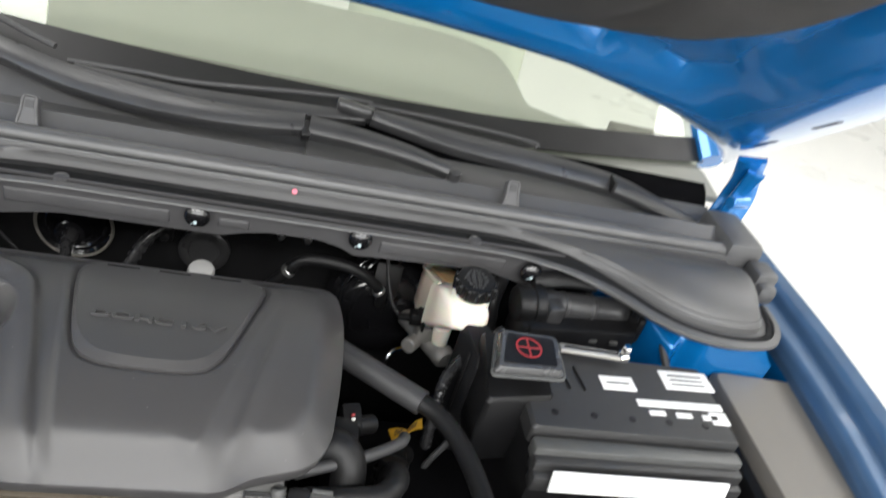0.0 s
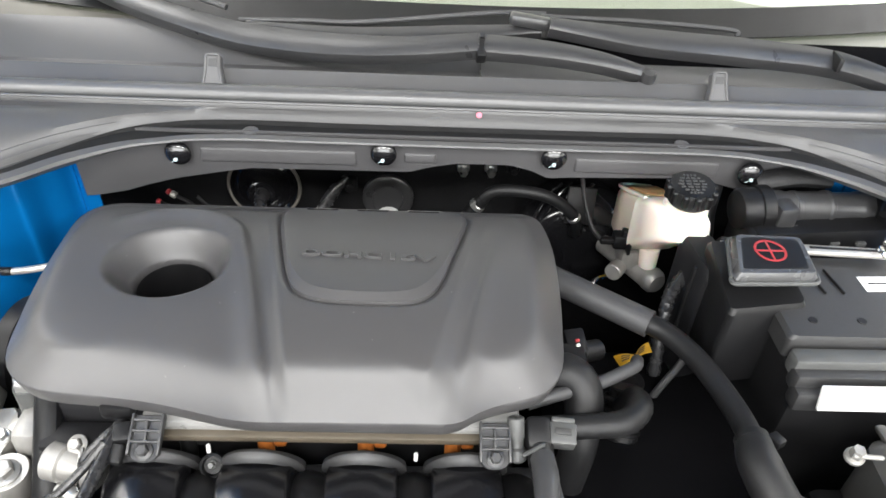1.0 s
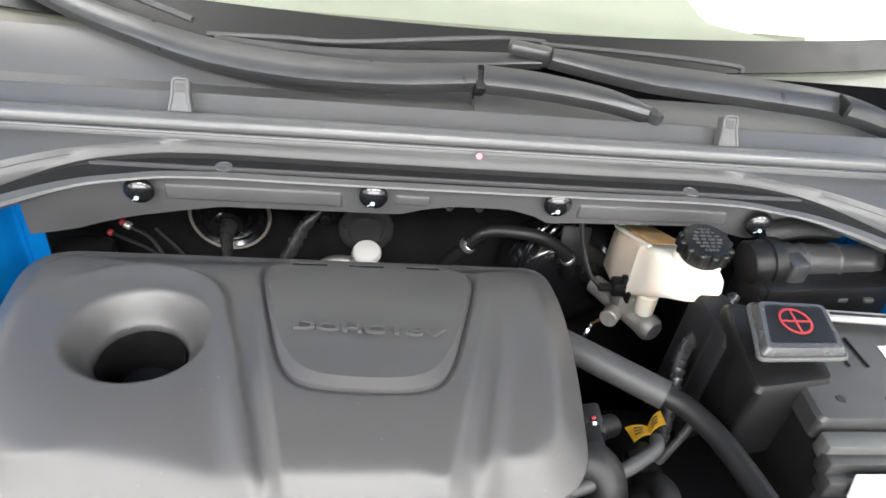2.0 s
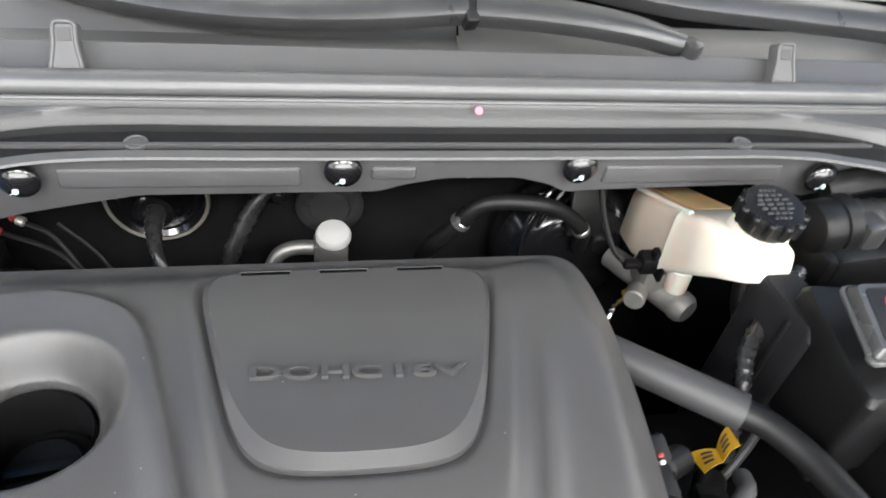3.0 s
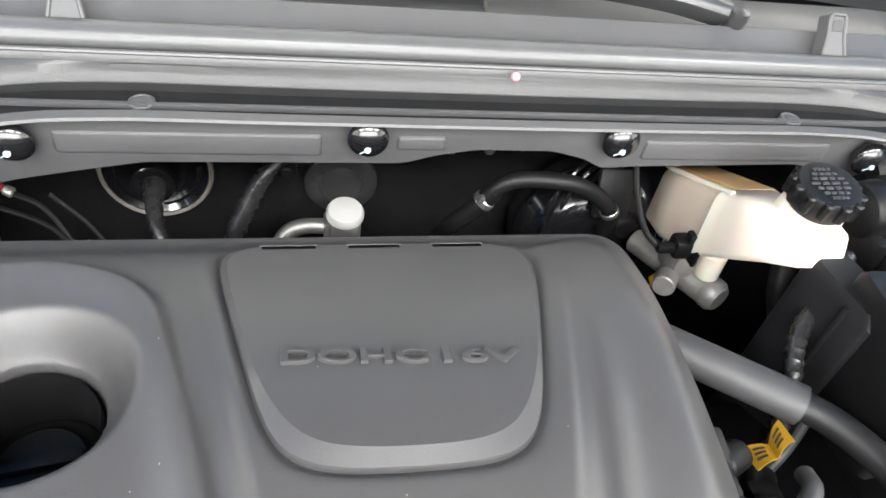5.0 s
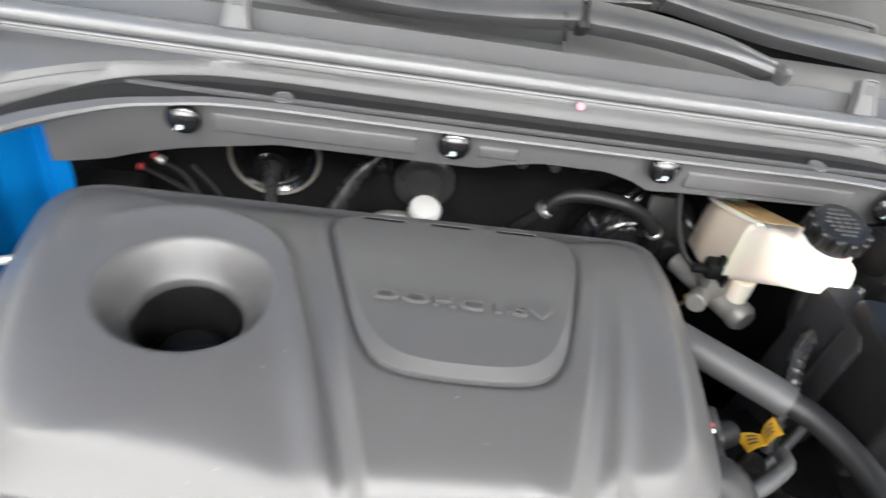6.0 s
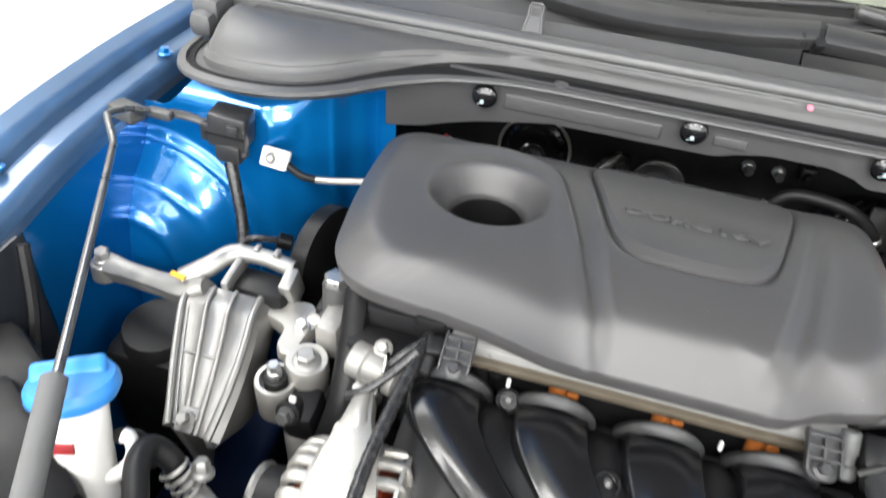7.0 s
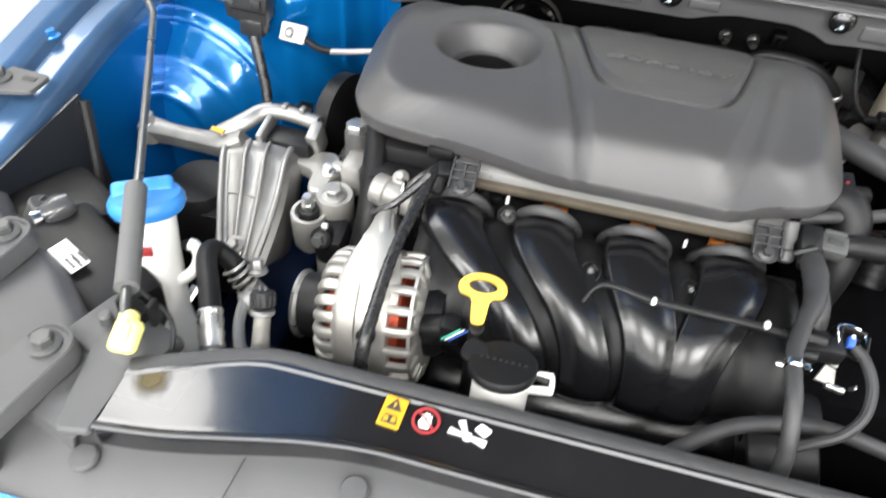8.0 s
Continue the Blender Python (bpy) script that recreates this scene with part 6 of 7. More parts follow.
part("grey_pipe", tube([(0.050, -0.322, 0.868), (0.090, -0.322, 0.872), (0.118, -0.318, 0.872), (0.135, -0.300, 0.868), (0.140, -0.275, 0.850), (0.140, -0.26, 0.82)], (0.010, 0.010, 0.0108, 0.0112, 0.0112, 0.0112), 7, 14, 1.0, 0.0004), rubber, coolant, "grey wrapped pipe")
part("valve_body", joined(cyl((0.142, -0.268, 0.785), (0.146, -0.242, 0.828), 0.016), box((0.152, -0.226, 0.806), (0.024, 0.022, 0.022), 0.006), cyl((0.152, -0.225, 0.802), (0.167, -0.205, 0.795), 0.012), *[lathe((0.1425, -0.265 + 0.006 * k, 0.790 + 0.0085 * k), (0.1435, -0.259 + 0.006 * k, 0.7985 + 0.0085 * k), ((0.0165, 0), (0.0178, 0.001), (0.0178, 0.003), (0.0165, 0.004)), 18, False) for k in range(4)]), black_plastic, coolant)
part("sensor_plug", joined(box((0.085, -0.235, 0.850), (0.035, 0.03, 0.03), 0.005), cyl((0.10, -0.225, 0.855), (0.12, -0.215, 0.85), 0.010)), black_plastic, coolant)
part("red_tab", box((0.0955, -0.2215, 0.8675), (0.0045, 0.003, 0.003), 0.001, (20, 0, 10)), red_mark, coolant)
part("white_tab", box((0.0960, -0.2255, 0.8655), (0.004, 0.003, 0.003), 0.001, (20, 0, 10)), white_plastic, coolant)
part("tab_plug", box((0.0950, -0.2170, 0.8585), (0.020, 0.026, 0.016), 0.003, (20, 0, 10)), black_plastic, coolant)
single("coolant_line", tube([(0.292, -0.085, 0.835), (0.270, -0.112, 0.82), (0.247, -0.148, 0.80), (0.228, -0.168, 0.78), (0.208, -0.182, 0.76), (0.19, -0.19, 0.72)], 0.0042, 6, 10), grey_rubber, "thin grey pipe behind the radiator hose", "pipe")
single("battery_cable", tube([(0.285, -0.066, 0.870), (0.248, -0.096, 0.862), (0.214, -0.128, 0.850), (0.199, -0.160, 0.830), (0.196, -0.182, 0.780)], 0.0062, 10, 12, 1.0, 0.0014), tape_black, "black corrugated cable beside the battery box", "cable")
single("clutch_hose", tube([(0.300, 0.030, 0.880), (0.286, 0.000, 0.862), (0.289, -0.010, 0.827), (0.281, -0.030, 0.798), (0.290, -0.050, 0.758), (0.30, -0.06, 0.71)], 0.0105, 7, 14), rubber, "black hose running down behind the fluid reservoir", "hose")
tag = thing("paper_tag", "yellow printed paper tag folded round a pipe", "tag", (0.16, -0.2, 0.83))


def leaf(a, b, c, d, name):
    """A thin paper leaf between four corners, with its print as bars."""
    a, b, c, d = (Vector(p) for p in (a, b, c, d))
    bow = (b - a).cross(d - a).normalized()
    bow = bow if bow.z > 0 else -bow

    def f(u, v):
        return a.lerp(b, u).lerp(d.lerp(c, u), v) + bow * 0.0022 * math.sin(math.pi * u)
    page = part(name, sheet(f, 10, 6, 0.0005), tag_yellow, tag)
    for k in range(3):
        bm = sheet(lambda u, v: f(0.30 + 0.45 * u - 0.05 * k, 0.22 + 0.22 * k + 0.09 * v) + bow * 0.0006, 6, 2, 0.0003)
        part("print_bar", bm, label_ink, page)


leaf((0.164, -0.197, 0.8245), (0.182, -0.179, 0.8245), (0.1785, -0.2005, 0.8325), (0.159, -0.212, 0.8325), "leaf")
leaf((0.1425, -0.1975, 0.8225), (0.164, -0.197, 0.8245), (0.159, -0.212, 0.8325), (0.1445, -0.2165, 0.8275), "leaf")
tee = thing("rail_connector", "dark plastic connector with a round fitting on the rail", "connector", (0.05, -0.34, 0.86))
part("fitting", joined(lathe((0.026, -0.328, 0.890), (0.029, -0.350, 0.858), ((0.0050, 0.0), (0.0066, 0.001), (0.0066, 0.016), (0.0054, 0.018), (0.0054, 0.024), (0.0072, 0.026), (0.0072, 0.034), (0.005, 0.036)), 18, False)), bracket_grey, tee, "round grey fitting")
part("elbow", joined(box((0.044, -0.334, 0.876), (0.020, 0.026, 0.022), 0.005, (25, 0, 0)), cyl((0.045, -0.342, 0.874), (0.046, -0.358, 0.868), 0.0105)), black_plastic, tee)
part("lock_bar", box((0.0385, -0.352, 0.8805), (0.020, 0.003, 0.003), 0.001, (0, -12, 24)), bracket_grey, tee, "pale locking bar")
part("end_block", joined(box((0.063, -0.335, 0.876), (0.022, 0.018, 0.016), 0.002, (20, 0, -6)), box((0.064, -0.327, 0.885), (0.018, 0.004, 0.004), 0.001, (20, 0, -6))), bracket_grey, tee)
part("block_slot", box((0.063, -0.337, 0.8842), (0.013, 0.005, 0.002), 0.0006, (20, 0, -6)), label_ink, tee)
harness = thing("right_harness", "thick grey wrapped wiring loom with a branch", "cable", (0.04, -0.42, 0.82))
part("loom", tube([(0.046, -0.352, 0.872), (0.046, -0.375, 0.875), (0.042, -0.405, 0.875), (0.031, -0.432, 0.8765), (0.021, -0.462, 0.878), (0.018, -0.480, 0.878), (0.018, -0.508, 0.872), (0.020, -0.535, 0.845), (0.022, -0.548, 0.79)], (0.0095, 0.0100, 0.0082, 0.0066, 0.0060, 0.0058, 0.0058, 0.0060, 0.0060), 7, 14, 1.0, 0.0003), grey_rubber, harness)
part("branch", tube([(0.049, -0.372, 0.868), (0.051, -0.395, 0.862), (0.050, -0.412, 0.850), (0.047, -0.425, 0.825)], (0.0085, 0.0095, 0.0090, 0.0085), 6, 14), grey_rubber, harness)
part("band", lathe((0.0188, -0.4755, 0.878), (0.0180, -0.4845, 0.878), ((0.0056, 0.0), (0.0070, 0.0008), (0.0070, 0.0060), (0.0056, 0.0068)), 18, False), chrome, harness, "bright clamp band")
part("band_ear", joined(cyl((0.0055, -0.479, 0.877), (0.0115, -0.480, 0.877), 0.0020), box((0.0270, -0.478, 0.877), (0.007, 0.006, 0.005), 0.001)), chrome, harness, "bright clamp ear")
single("transverse_hose", tube([(-0.085, -0.560, 0.780), (-0.052, -0.534, 0.811), (-0.021, -0.509, 0.816), (0.009, -0.493, 0.818), (0.062, -0.479, 0.816), (0.110, -0.484, 0.813), (0.19, -0.495, 0.80)], 0.0062, 7, 14), grey_rubber, "grey hose arching behind the front beam", "hose")
left_loom = thing("left_harness", "black taped wiring loom crossing the alternator", "cable", (-0.29, -0.42, 0.80))
part("loom", tube([(-0.280, -0.300, 0.868), (-0.285, -0.330, 0.867), (-0.290, -0.385, 0.864), (-0.2925, -0.440, 0.861), (-0.291, -0.490, 0.853), (-0.290, -0.528, 0.835), (-0.292, -0.54, 0.77)], (0.0054, 0.0054, 0.0050, 0.0050, 0.0052, 0.0056, 0.0056), 9, 14, 1.0, 0.0003), tape_black, left_loom)
part("branch", tube([(-0.288, -0.345, 0.872), (-0.300, -0.36, 0.862), (-0.316, -0.376, 0.852), (-0.332, -0.379, 0.842)], 0.0036, 6, 10), tape_black, left_loom)
part("branch", tube([(-0.284, -0.325, 0.870), (-0.296, -0.340, 0.866), (-0.306, -0.350, 0.858), (-0.310, -0.352, 0.846)], 0.0030, 6, 10), tape_black, left_loom)
part("plug", joined(box((-0.276, -0.338, 0.874), (0.014, 0.016, 0.014), 0.003, (20, 0, 10)), cyl((-0.277, -0.344, 0.870), (-0.279, -0.358, 0.862), 0.0055)), black_plastic, left_loom, "black connector plug")
part("clip", joined(box((-0.284, -0.315, 0.882), (0.026, 0.024, 0.014), 0.004), box((-0.27, -0.33, 0.868), (0.012, 0.020, 0.012), 0.003)), black_plastic, left_loom)
# ---- fittings on the blue strut tower ----
ecu = thing("tower_connector", "black square connector with taped cable on the strut tower", "connector", (-0.585, -0.10, 0.87))
part("housing", box((-0.567, -0.118, 0.887), (0.042, 0.032, 0.040), 0.004, (0, 6, 6)), wiper_black, ecu)
part("seam", box((-0.567, -0.1345, 0.884), (0.043, 0.002, 0.003), 0.0008, (0, 6, 6)), black_plastic, ecu)
part("latch", box((-0.556, -0.136, 0.893), (0.012, 0.004, 0.012), 0.0012, (0, 6, 6)), wiper_black, ecu)
part("bracket_tab", strip([(-0.632, -0.128, 0.895), (-0.618, -0.120, 0.890), (-0.606, -0.117, 0.886), (-0.594, -0.117, 0.882)], (0.009, 0.009, 0.008, 0.008), 0.003, (0, -0.6, 0.8), 3), bracket_grey, ecu, "bent metal tab")
part("side_clip", box((-0.594, -0.116, 0.878), (0.014, 0.022, 0.022), 0.003), wiper_black, ecu)
part("plug_body", box((-0.566, -0.124, 0.862), (0.030, 0.024, 0.022), 0.004), wiper_black, ecu)
part("loom", tube([(-0.566, -0.130, 0.850), (-0.556, -0.142, 0.825), (-0.546, -0.154, 0.795), (-0.538, -0.172, 0.765), (-0.530, -0.195, 0.745), (-0.525, -0.21, 0.72)], (0.0075, 0.0068, 0.0066, 0.0066, 0.0068, 0.0068), 7, 12), tape_black, ecu)
part("side_wire", tube([(-0.541, -0.166, 0.776), (-0.525, -0.162, 0.780), (-0.508, -0.157, 0.779), (-0.495, -0.15, 0.775)], 0.004, 6, 8), tape_black, ecu)
part("side_plug", cyl((-0.505, -0.153, 0.777), (-0.490, -0.148, 0.772), 0.009), black_plastic, ecu)
lug = thing("ground_lug", "white plastic ground lug with a short wire", "cable lug", (-0.528, -0.10, 0.847))
part("plate", prism(rounded([(-0.018, -0.011), (0.014, -0.013), (0.017, 0.009), (-0.016, 0.011)], 0.003), pose(-0.527, -0.098, 0.847, 62, 0, 0), 0.006), white_plastic, lug)
part("bolt", bolt((-0.530, -0.1035, 0.848), (-0.530, -0.110, 0.852), 0.005, 1.5), cast_aluminium, lug)
part("wire", tube([(-0.514, -0.101, 0.842), (-0.495, -0.105, 0.835), (-0.478, -0.105, 0.834)], 0.0045, 6, 10), rubber, lug)
part("sleeve", tube([(-0.478, -0.105, 0.834), (-0.455, -0.105, 0.838), (-0.425, -0.10, 0.842), (-0.40, -0.09, 0.84)], 0.0038, 6, 10), pale_casting, lug, "cream braided sleeve")

# ---- hood prop ----
prop = thing("hood_prop", "steel hood prop rod with a grey foam grip", "prop rod", (-0.45, -0.56, 0.88))
part("rod", tube([(-0.640, -0.150, 0.906), (-0.652, -0.168, 0.914), (-0.656, -0.190, 0.919), (-0.651, -0.199, 0.9185), (-0.627, -0.226, 0.9140), (-0.621, -0.236, 0.9135), (-0.600, -0.274, 0.9135), (-0.55, -0.367, 0.9125), (-0.489, -0.483, 0.909), (-0.446, -0.571, 0.900), (-0.436, -0.590, 0.895)], 0.0036, 5, 12), rod_steel, prop)
part("grip", tube([(-0.492, -0.480, 0.909), (-0.470, -0.523, 0.905), (-0.447, -0.569, 0.900)], 0.0086, 6, 14), foam_grey, prop, "grey foam grip sleeve")
part("end_pull", joined(box((-0.4315, -0.5995, 0.889), (0.0200, 0.0235, 0.011), 0.0055, (24, 0, 4), 3), box((-0.4315, -0.6005, 0.8945), (0.009, 0.012, 0.003), 0.001, (24, 0, 4)), cyl((-0.437, -0.584, 0.893), (-0.433, -0.596, 0.891), 0.007)), pale_yellow, prop, "pale yellow plastic end")
part("holder", joined(box((-0.442, -0.573, 0.880), (0.016, 0.014, 0.014), 0.003, (0, 0, -25)), box((-0.453, -0.571, 0.881), (0.005, 0.011, 0.022), 0.002), box((-0.430, -0.570, 0.881), (0.005, 0.011, 0.022), 0.002)), black_plastic, prop)
part("rail_clip", joined(box((-0.668, -0.150, 0.899), (0.036, 0.022, 0.016), 0.004, (0, 0, -15)), box((-0.64, -0.135, 0.895), (0.03, 0.012, 0.010), 0.003)), bracket_grey, prop)

# ---- washer bottle ----
washer = thing("washer_bottle", "white washer bottle neck with bright blue flip cap", "washer bottle", (-0.49, -0.48, 0.62))
part("neck", tube([(-0.502, -0.463, 0.868), (-0.496, -0.474, 0.835), (-0.486, -0.492, 0.78), (-0.476, -0.508, 0.745), (-0.470, -0.515, 0.70), (-0.468, -0.52, 0.62)], (0.0215, 0.0200, 0.0185, 0.026, 0.040, 0.044), 7, 26), white_plastic, washer)
part("cap", lathe((-0.503, -0.461, 0.866), (-0.509, -0.450, 0.91), ((0.024, 0.0), (0.0290, 0.001), (0.0315, 0.006), (0.0312, 0.011), (0.0285, 0.0155), (0.020, 0.0180), (0.009, 0.0190), (0.0, 0.0192)), 40, False), cap_blue, washer)
part("cap_grip", joined(box((-0.509, -0.4535, 0.8835), (0.050, 0.016, 0.010), 0.0045, (24, 0, 32), 3), box((-0.499, -0.470, 0.8765), (0.034, 0.008, 0.006), 0.0028, (24, 0, 32), 3)), cap_blue, washer, "raised grip bar of the cap")
part("wire", tube([(-0.447, -0.560, 0.893), (-0.437, -0.563, 0.887), (-0.422, -0.568, 0.882), (-0.412, -0.577, 0.876), (-0.410, -0.587, 0.866)], 0.0019, 6, 8), rubber, washer)
part("hook", tube([(-0.483, -0.482, 0.815), (-0.472, -0.480, 0.812), (-0.463, -0.473, 0.820), (-0.461, -0.467, 0.830), (-0.465, -0.463, 0.837), (-0.470, -0.463, 0.838)], (0.008, 0.0060, 0.0052, 0.0050, 0.0052, 0.0056), 6, 12), white_plastic, washer, "white moulded hook")
part("red_mark", box((-0.497, -0.4925, 0.848), (0.020, 0.002, 0.009), 0.0006, (-15, 0, 18)), red_mark, washer)
part("strap", tube([(-0.475, -0.462, 0.835), (-0.478, -0.44, 0.80), (-0.485, -0.43, 0.75)], 0.005, 5, 8), rubber, washer)

# ---- air conditioning pipes ----
ac = thing("ac_hose", "black air conditioning hose with crimped metal ferrule", "hose", (-0.42, -0.50, 0.80))
part("hose", tube([(-0.411, -0.535, 0.848), (-0.422, -0.515, 0.853), (-0.437, -0.490, 0.855), (-0.441, -0.473, 0.850), (-0.432, -0.468, 0.838), (-0.422, -0.470, 0.825)], 0.0086, 7, 16), rubber, ac)
part("ferrule", joined(lathe((-0.412, -0.533, 0.850), (-0.398, -0.562, 0.832), ((0.0088, 0.0), (0.0103, 0.002), (0.0094, 0.006), (0.0103, 0.010), (0.0094, 0.015), (0.0103, 0.020), (0.0094, 0.025), (0.0102, 0.030), (0.008, 0.034)), 20), lathe((-0.3985, -0.561, 0.8325), (-0.396, -0.566, 0.829), ((0.012, 0.0), (0.012, 0.004), (0.010, 0.005)), 18)), steel, ac, "crimped bright ferrule")
part("spring", joined(*[lathe((-0.424 + 0.0035 * k, -0.474 - 0.001 * k, 0.836 - 0.005 * k), (-0.418 + 0.0035 * k, -0.476, 0.828 - 0.005 * k), ((0.0098, 0), (0.0112, 0.001), (0.0112, 0.0025), (0.0098, 0.0035)), 16, False) for k in range(5)]), cast_aluminium, ac)
port = thing("ac_service_port", "silver service port pipe with a black cap", "service port", (-0.37, -0.54, 0.80))
part("pipe", tube([(-0.369, -0.529, 0.857), (-0.3685, -0.537, 0.843), (-0.368, -0.544, 0.828), (-0.370, -0.546, 0.805), (-0.374, -0.546, 0.78)], (0.0062, 0.0064, 0.0072, 0.0080, 0.0085), 6, 16), pale_casting, port, "pale painted pipe")
part("collar", lathe((-0.3688, -0.5305, 0.855), (-0.3705, -0.524, 0.866), ((0.0080, 0.0), (0.0094, 0.001), (0.0094, 0.0035), (0.0080, 0.0045)), 20), cast_aluminium, port)
part("cap", lathe((-0.3698, -0.5265, 0.8595), (-0.3735, -0.512, 0.880), ((0.0082, 0.0), (0.0090, 0.001), (0.0092, 0.0105), (0.0084, 0.0125), (0.0, 0.0130)), 24, False), rubber, port, "black knurled cap")
for k in range(14):
    a = 2 * math.pi * k / 14
    axis = Vector((-0.0037, 0.0145, 0.0205)).normalized()
    side = axis.orthogonal().normalized()
    out = side * math.cos(a) + axis.cross(side) * math.sin(a)
    foot = Vector((-0.3698, -0.5265, 0.8595)) + out * 0.0090
    part("knurl", cyl(foot + axis * 0.0015, foot + axis * 0.0105, 0.0010, seg=6), rubber, port)
for k in (-1, 1):
    part("cap_mark", box((-0.3721 + 0.0022 * k, -0.5190, 0.8703), (0.0014, 0.007, 0.0010), 0.0003, (35, 0, 20)), bracket_grey, port)
part("side_branch", tube([(-0.377, -0.545, 0.800), (-0.392, -0.535, 0.805), (-0.404, -0.512, 0.812), (-0.408, -0.490, 0.818)], (0.006, 0.0055, 0.005, 0.005), 6, 10), cast_aluminium, port)
part("bolt_block", joined(box((-0.401, -0.486, 0.816), (0.020, 0.026, 0.014), 0.004, (0, 0, -30)), bolt((-0.404, -0.470, 0.830), (-0.406, -0.466, 0.842), 0.006, 1.4)), cast_aluminium, port, "bolted pipe flange")

# ---- coolant bottle at the beam ----
bottle = thing("coolant_bottle", "white coolant bottle neck with black flip cap", "coolant bottle", (-0.182, -0.54, 0.70))
part("neck", lathe((-0.180, -0.545, 0.70), (-0.182, -0.537, 0.90), ((0.021, 0.0), (0.021, 0.12), (0.0205, 0.163), (0.022, 0.169)), 26), white_plastic, bottle)
part("cap", lathe((-0.182, -0.538, 0.869), (-0.184, -0.531, 0.903), ((0.0235, 0.0), (0.0245, 0.0015), (0.0245, 0.0065), (0.0235, 0.008), (0.018, 0.0085), (0.0, 0.0085)), 36, False), black_plastic, bottle, "flat black cap with raised print")
part("thumb_tab", prism(rounded([(-0.010, -0.009), (0.010, -0.009), (0.010, 0.009), (-0.010, 0.009)], 0.008), pose(-0.203, -0.530, 0.871, 12, 0, -15), 0.005), black_plastic, bottle)
part("hinge_strap", tube([(-0.160, -0.533, 0.868), (-0.152, -0.534, 0.866), (-0.146, -0.537, 0.862)], 0.004, 4, 8, 0.6), black_plastic, bottle)
part("lug", joined(box((-0.154, -0.543, 0.864), (0.018, 0.0034, 0.007), 0.001, (0, -8, 4)), box((-0.1462, -0.538, 0.866), (0.0034, 0.012, 0.008), 0.001, (0, 0, 4)), box((-0.154, -0.5325, 0.867), (0.016, 0.0034, 0.007), 0.001, (0, 0, 4))), white_plastic, bottle, "white moulded lug")
for k in range(8):
    part("print_bar", box((-0.198 + 0.0045 * k, -0.536, 0.8787), (0.003, 0.0022, 0.0008), 0.0002, (12, 0, 0)), rubber, bottle)

# ---- front beam and trim ----
beam = thing("radiator_beam", "glossy black radiator support beam with warning stickers", "beam", (0, -0.60, 0.84))


def beam_top(u, v):
    x = -0.4255 + 0.8735 * u
    back = -0.574 - 0.040 * smooth(-0.33, -0.45, x) - 0.02 * smooth(0.33, 0.45, x)
    front = -0.620 - 0.034 * smooth(-0.24, -0.44, x) - 0.03 * smooth(0.24, 0.44, x)
    rows = ((0.0, back + 0.002, 0.846), (0.10, back, 0.868), (0.18, back - 0.004, 0.874), (0.24, back - 0.008, 0.8735), (0.28, back - 0.0095, 0.8715), (0.80, front + 0.004, 0.868), (0.88, front, 0.868), (0.94, front - 0.003, 0.8645), (1.0, front - 0.003, 0.845))
    for (a, ya, za), (b, yb, zb) in zip(rows, rows[1:]):
        if v <= b + 1e-9:
            k = (v - a) / (b - a)
            return Vector((x, ya + (yb - ya) * k, za + (zb - za) * k))


part("panel", sheet(beam_top, 60, 50, 0.002), gloss_black, beam, angle=40)
part("edge_bead", tube([beam_top(k / 20, 0.90) + Vector((0, -0.001, 0.0008)) for k in range(21)], 0.0032, 4, 10), gloss_black, beam)
part("rear_lip", strip([beam_top(k / 20, 0.20) + Vector((0, 0.0045, 0.0010)) for k in range(21)], (0.010, 0.010), 0.0035, (0, -0.1, 1), 3), trough_plastic, beam, "grey textured rear lip")
part("oil_stain", sheet(lambda u, v: Vector((-0.407 + 0.024 * (2 * u - 1), -0.616 + 0.017 * (2 * v - 1), 0.8722 - 0.0030 * (0.5 - v))), 8, 8), oil_stain, beam, "brown oily smear")


def on_beam(x, y, dz=0.0):
    return 0.8715 + (y + 0.5845) / (-0.0335) * (-0.0035) + 0.0014 + dz


def sticker(name, outline, x, y, mat, label, dz=0.0, rz=0.0, up=beam):
    return part(name, prism(outline, pose(x, y, on_beam(x, y, dz), 6, 0, rz), 0.0005, 0.0001), mat, up, label)


warn = sticker("warning_sticker", rounded([(-0.0078, -0.0112), (0.0078, -0.0112), (0.0078, 0.0112), (-0.0078, 0.0112)], 0.0015), -0.2450, -0.5940, tag_yellow, "yellow warning sticker", 0, -4)
sticker("triangle", [(-0.0055, -0.004), (0.0055, -0.004), (0.0, 0.005)], -0.2446, -0.5888, label_ink, "", 0.0006, -4, warn)
sticker("stroke", [(-0.0006, -0.0016), (0.0006, -0.0016), (0.0008, 0.0016), (-0.0008, 0.0016)], -0.2446, -0.5890, tag_yellow, "", 0.0012, -4, warn)
sticker("frame_mark", rounded([(-0.0055, -0.003), (0.0055, -0.003), (0.004, 0.0032), (-0.004, 0.0032)], 0.001), -0.2454, -0.5995, label_ink, "", 0.0006, -4, warn)
for dx in (-0.0026, 0.0026):
    sticker("frame_fill", rounded([(-0.0017, -0.0018), (0.0017, -0.0018), (0.0013, 0.0018), (-0.0013, 0.0018)], 0.0005), -0.2454 + dx, -0.5995, tag_yellow, "", 0.0012, -4, warn)
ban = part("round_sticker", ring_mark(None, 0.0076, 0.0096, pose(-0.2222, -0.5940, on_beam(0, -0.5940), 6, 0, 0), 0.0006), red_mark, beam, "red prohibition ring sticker")
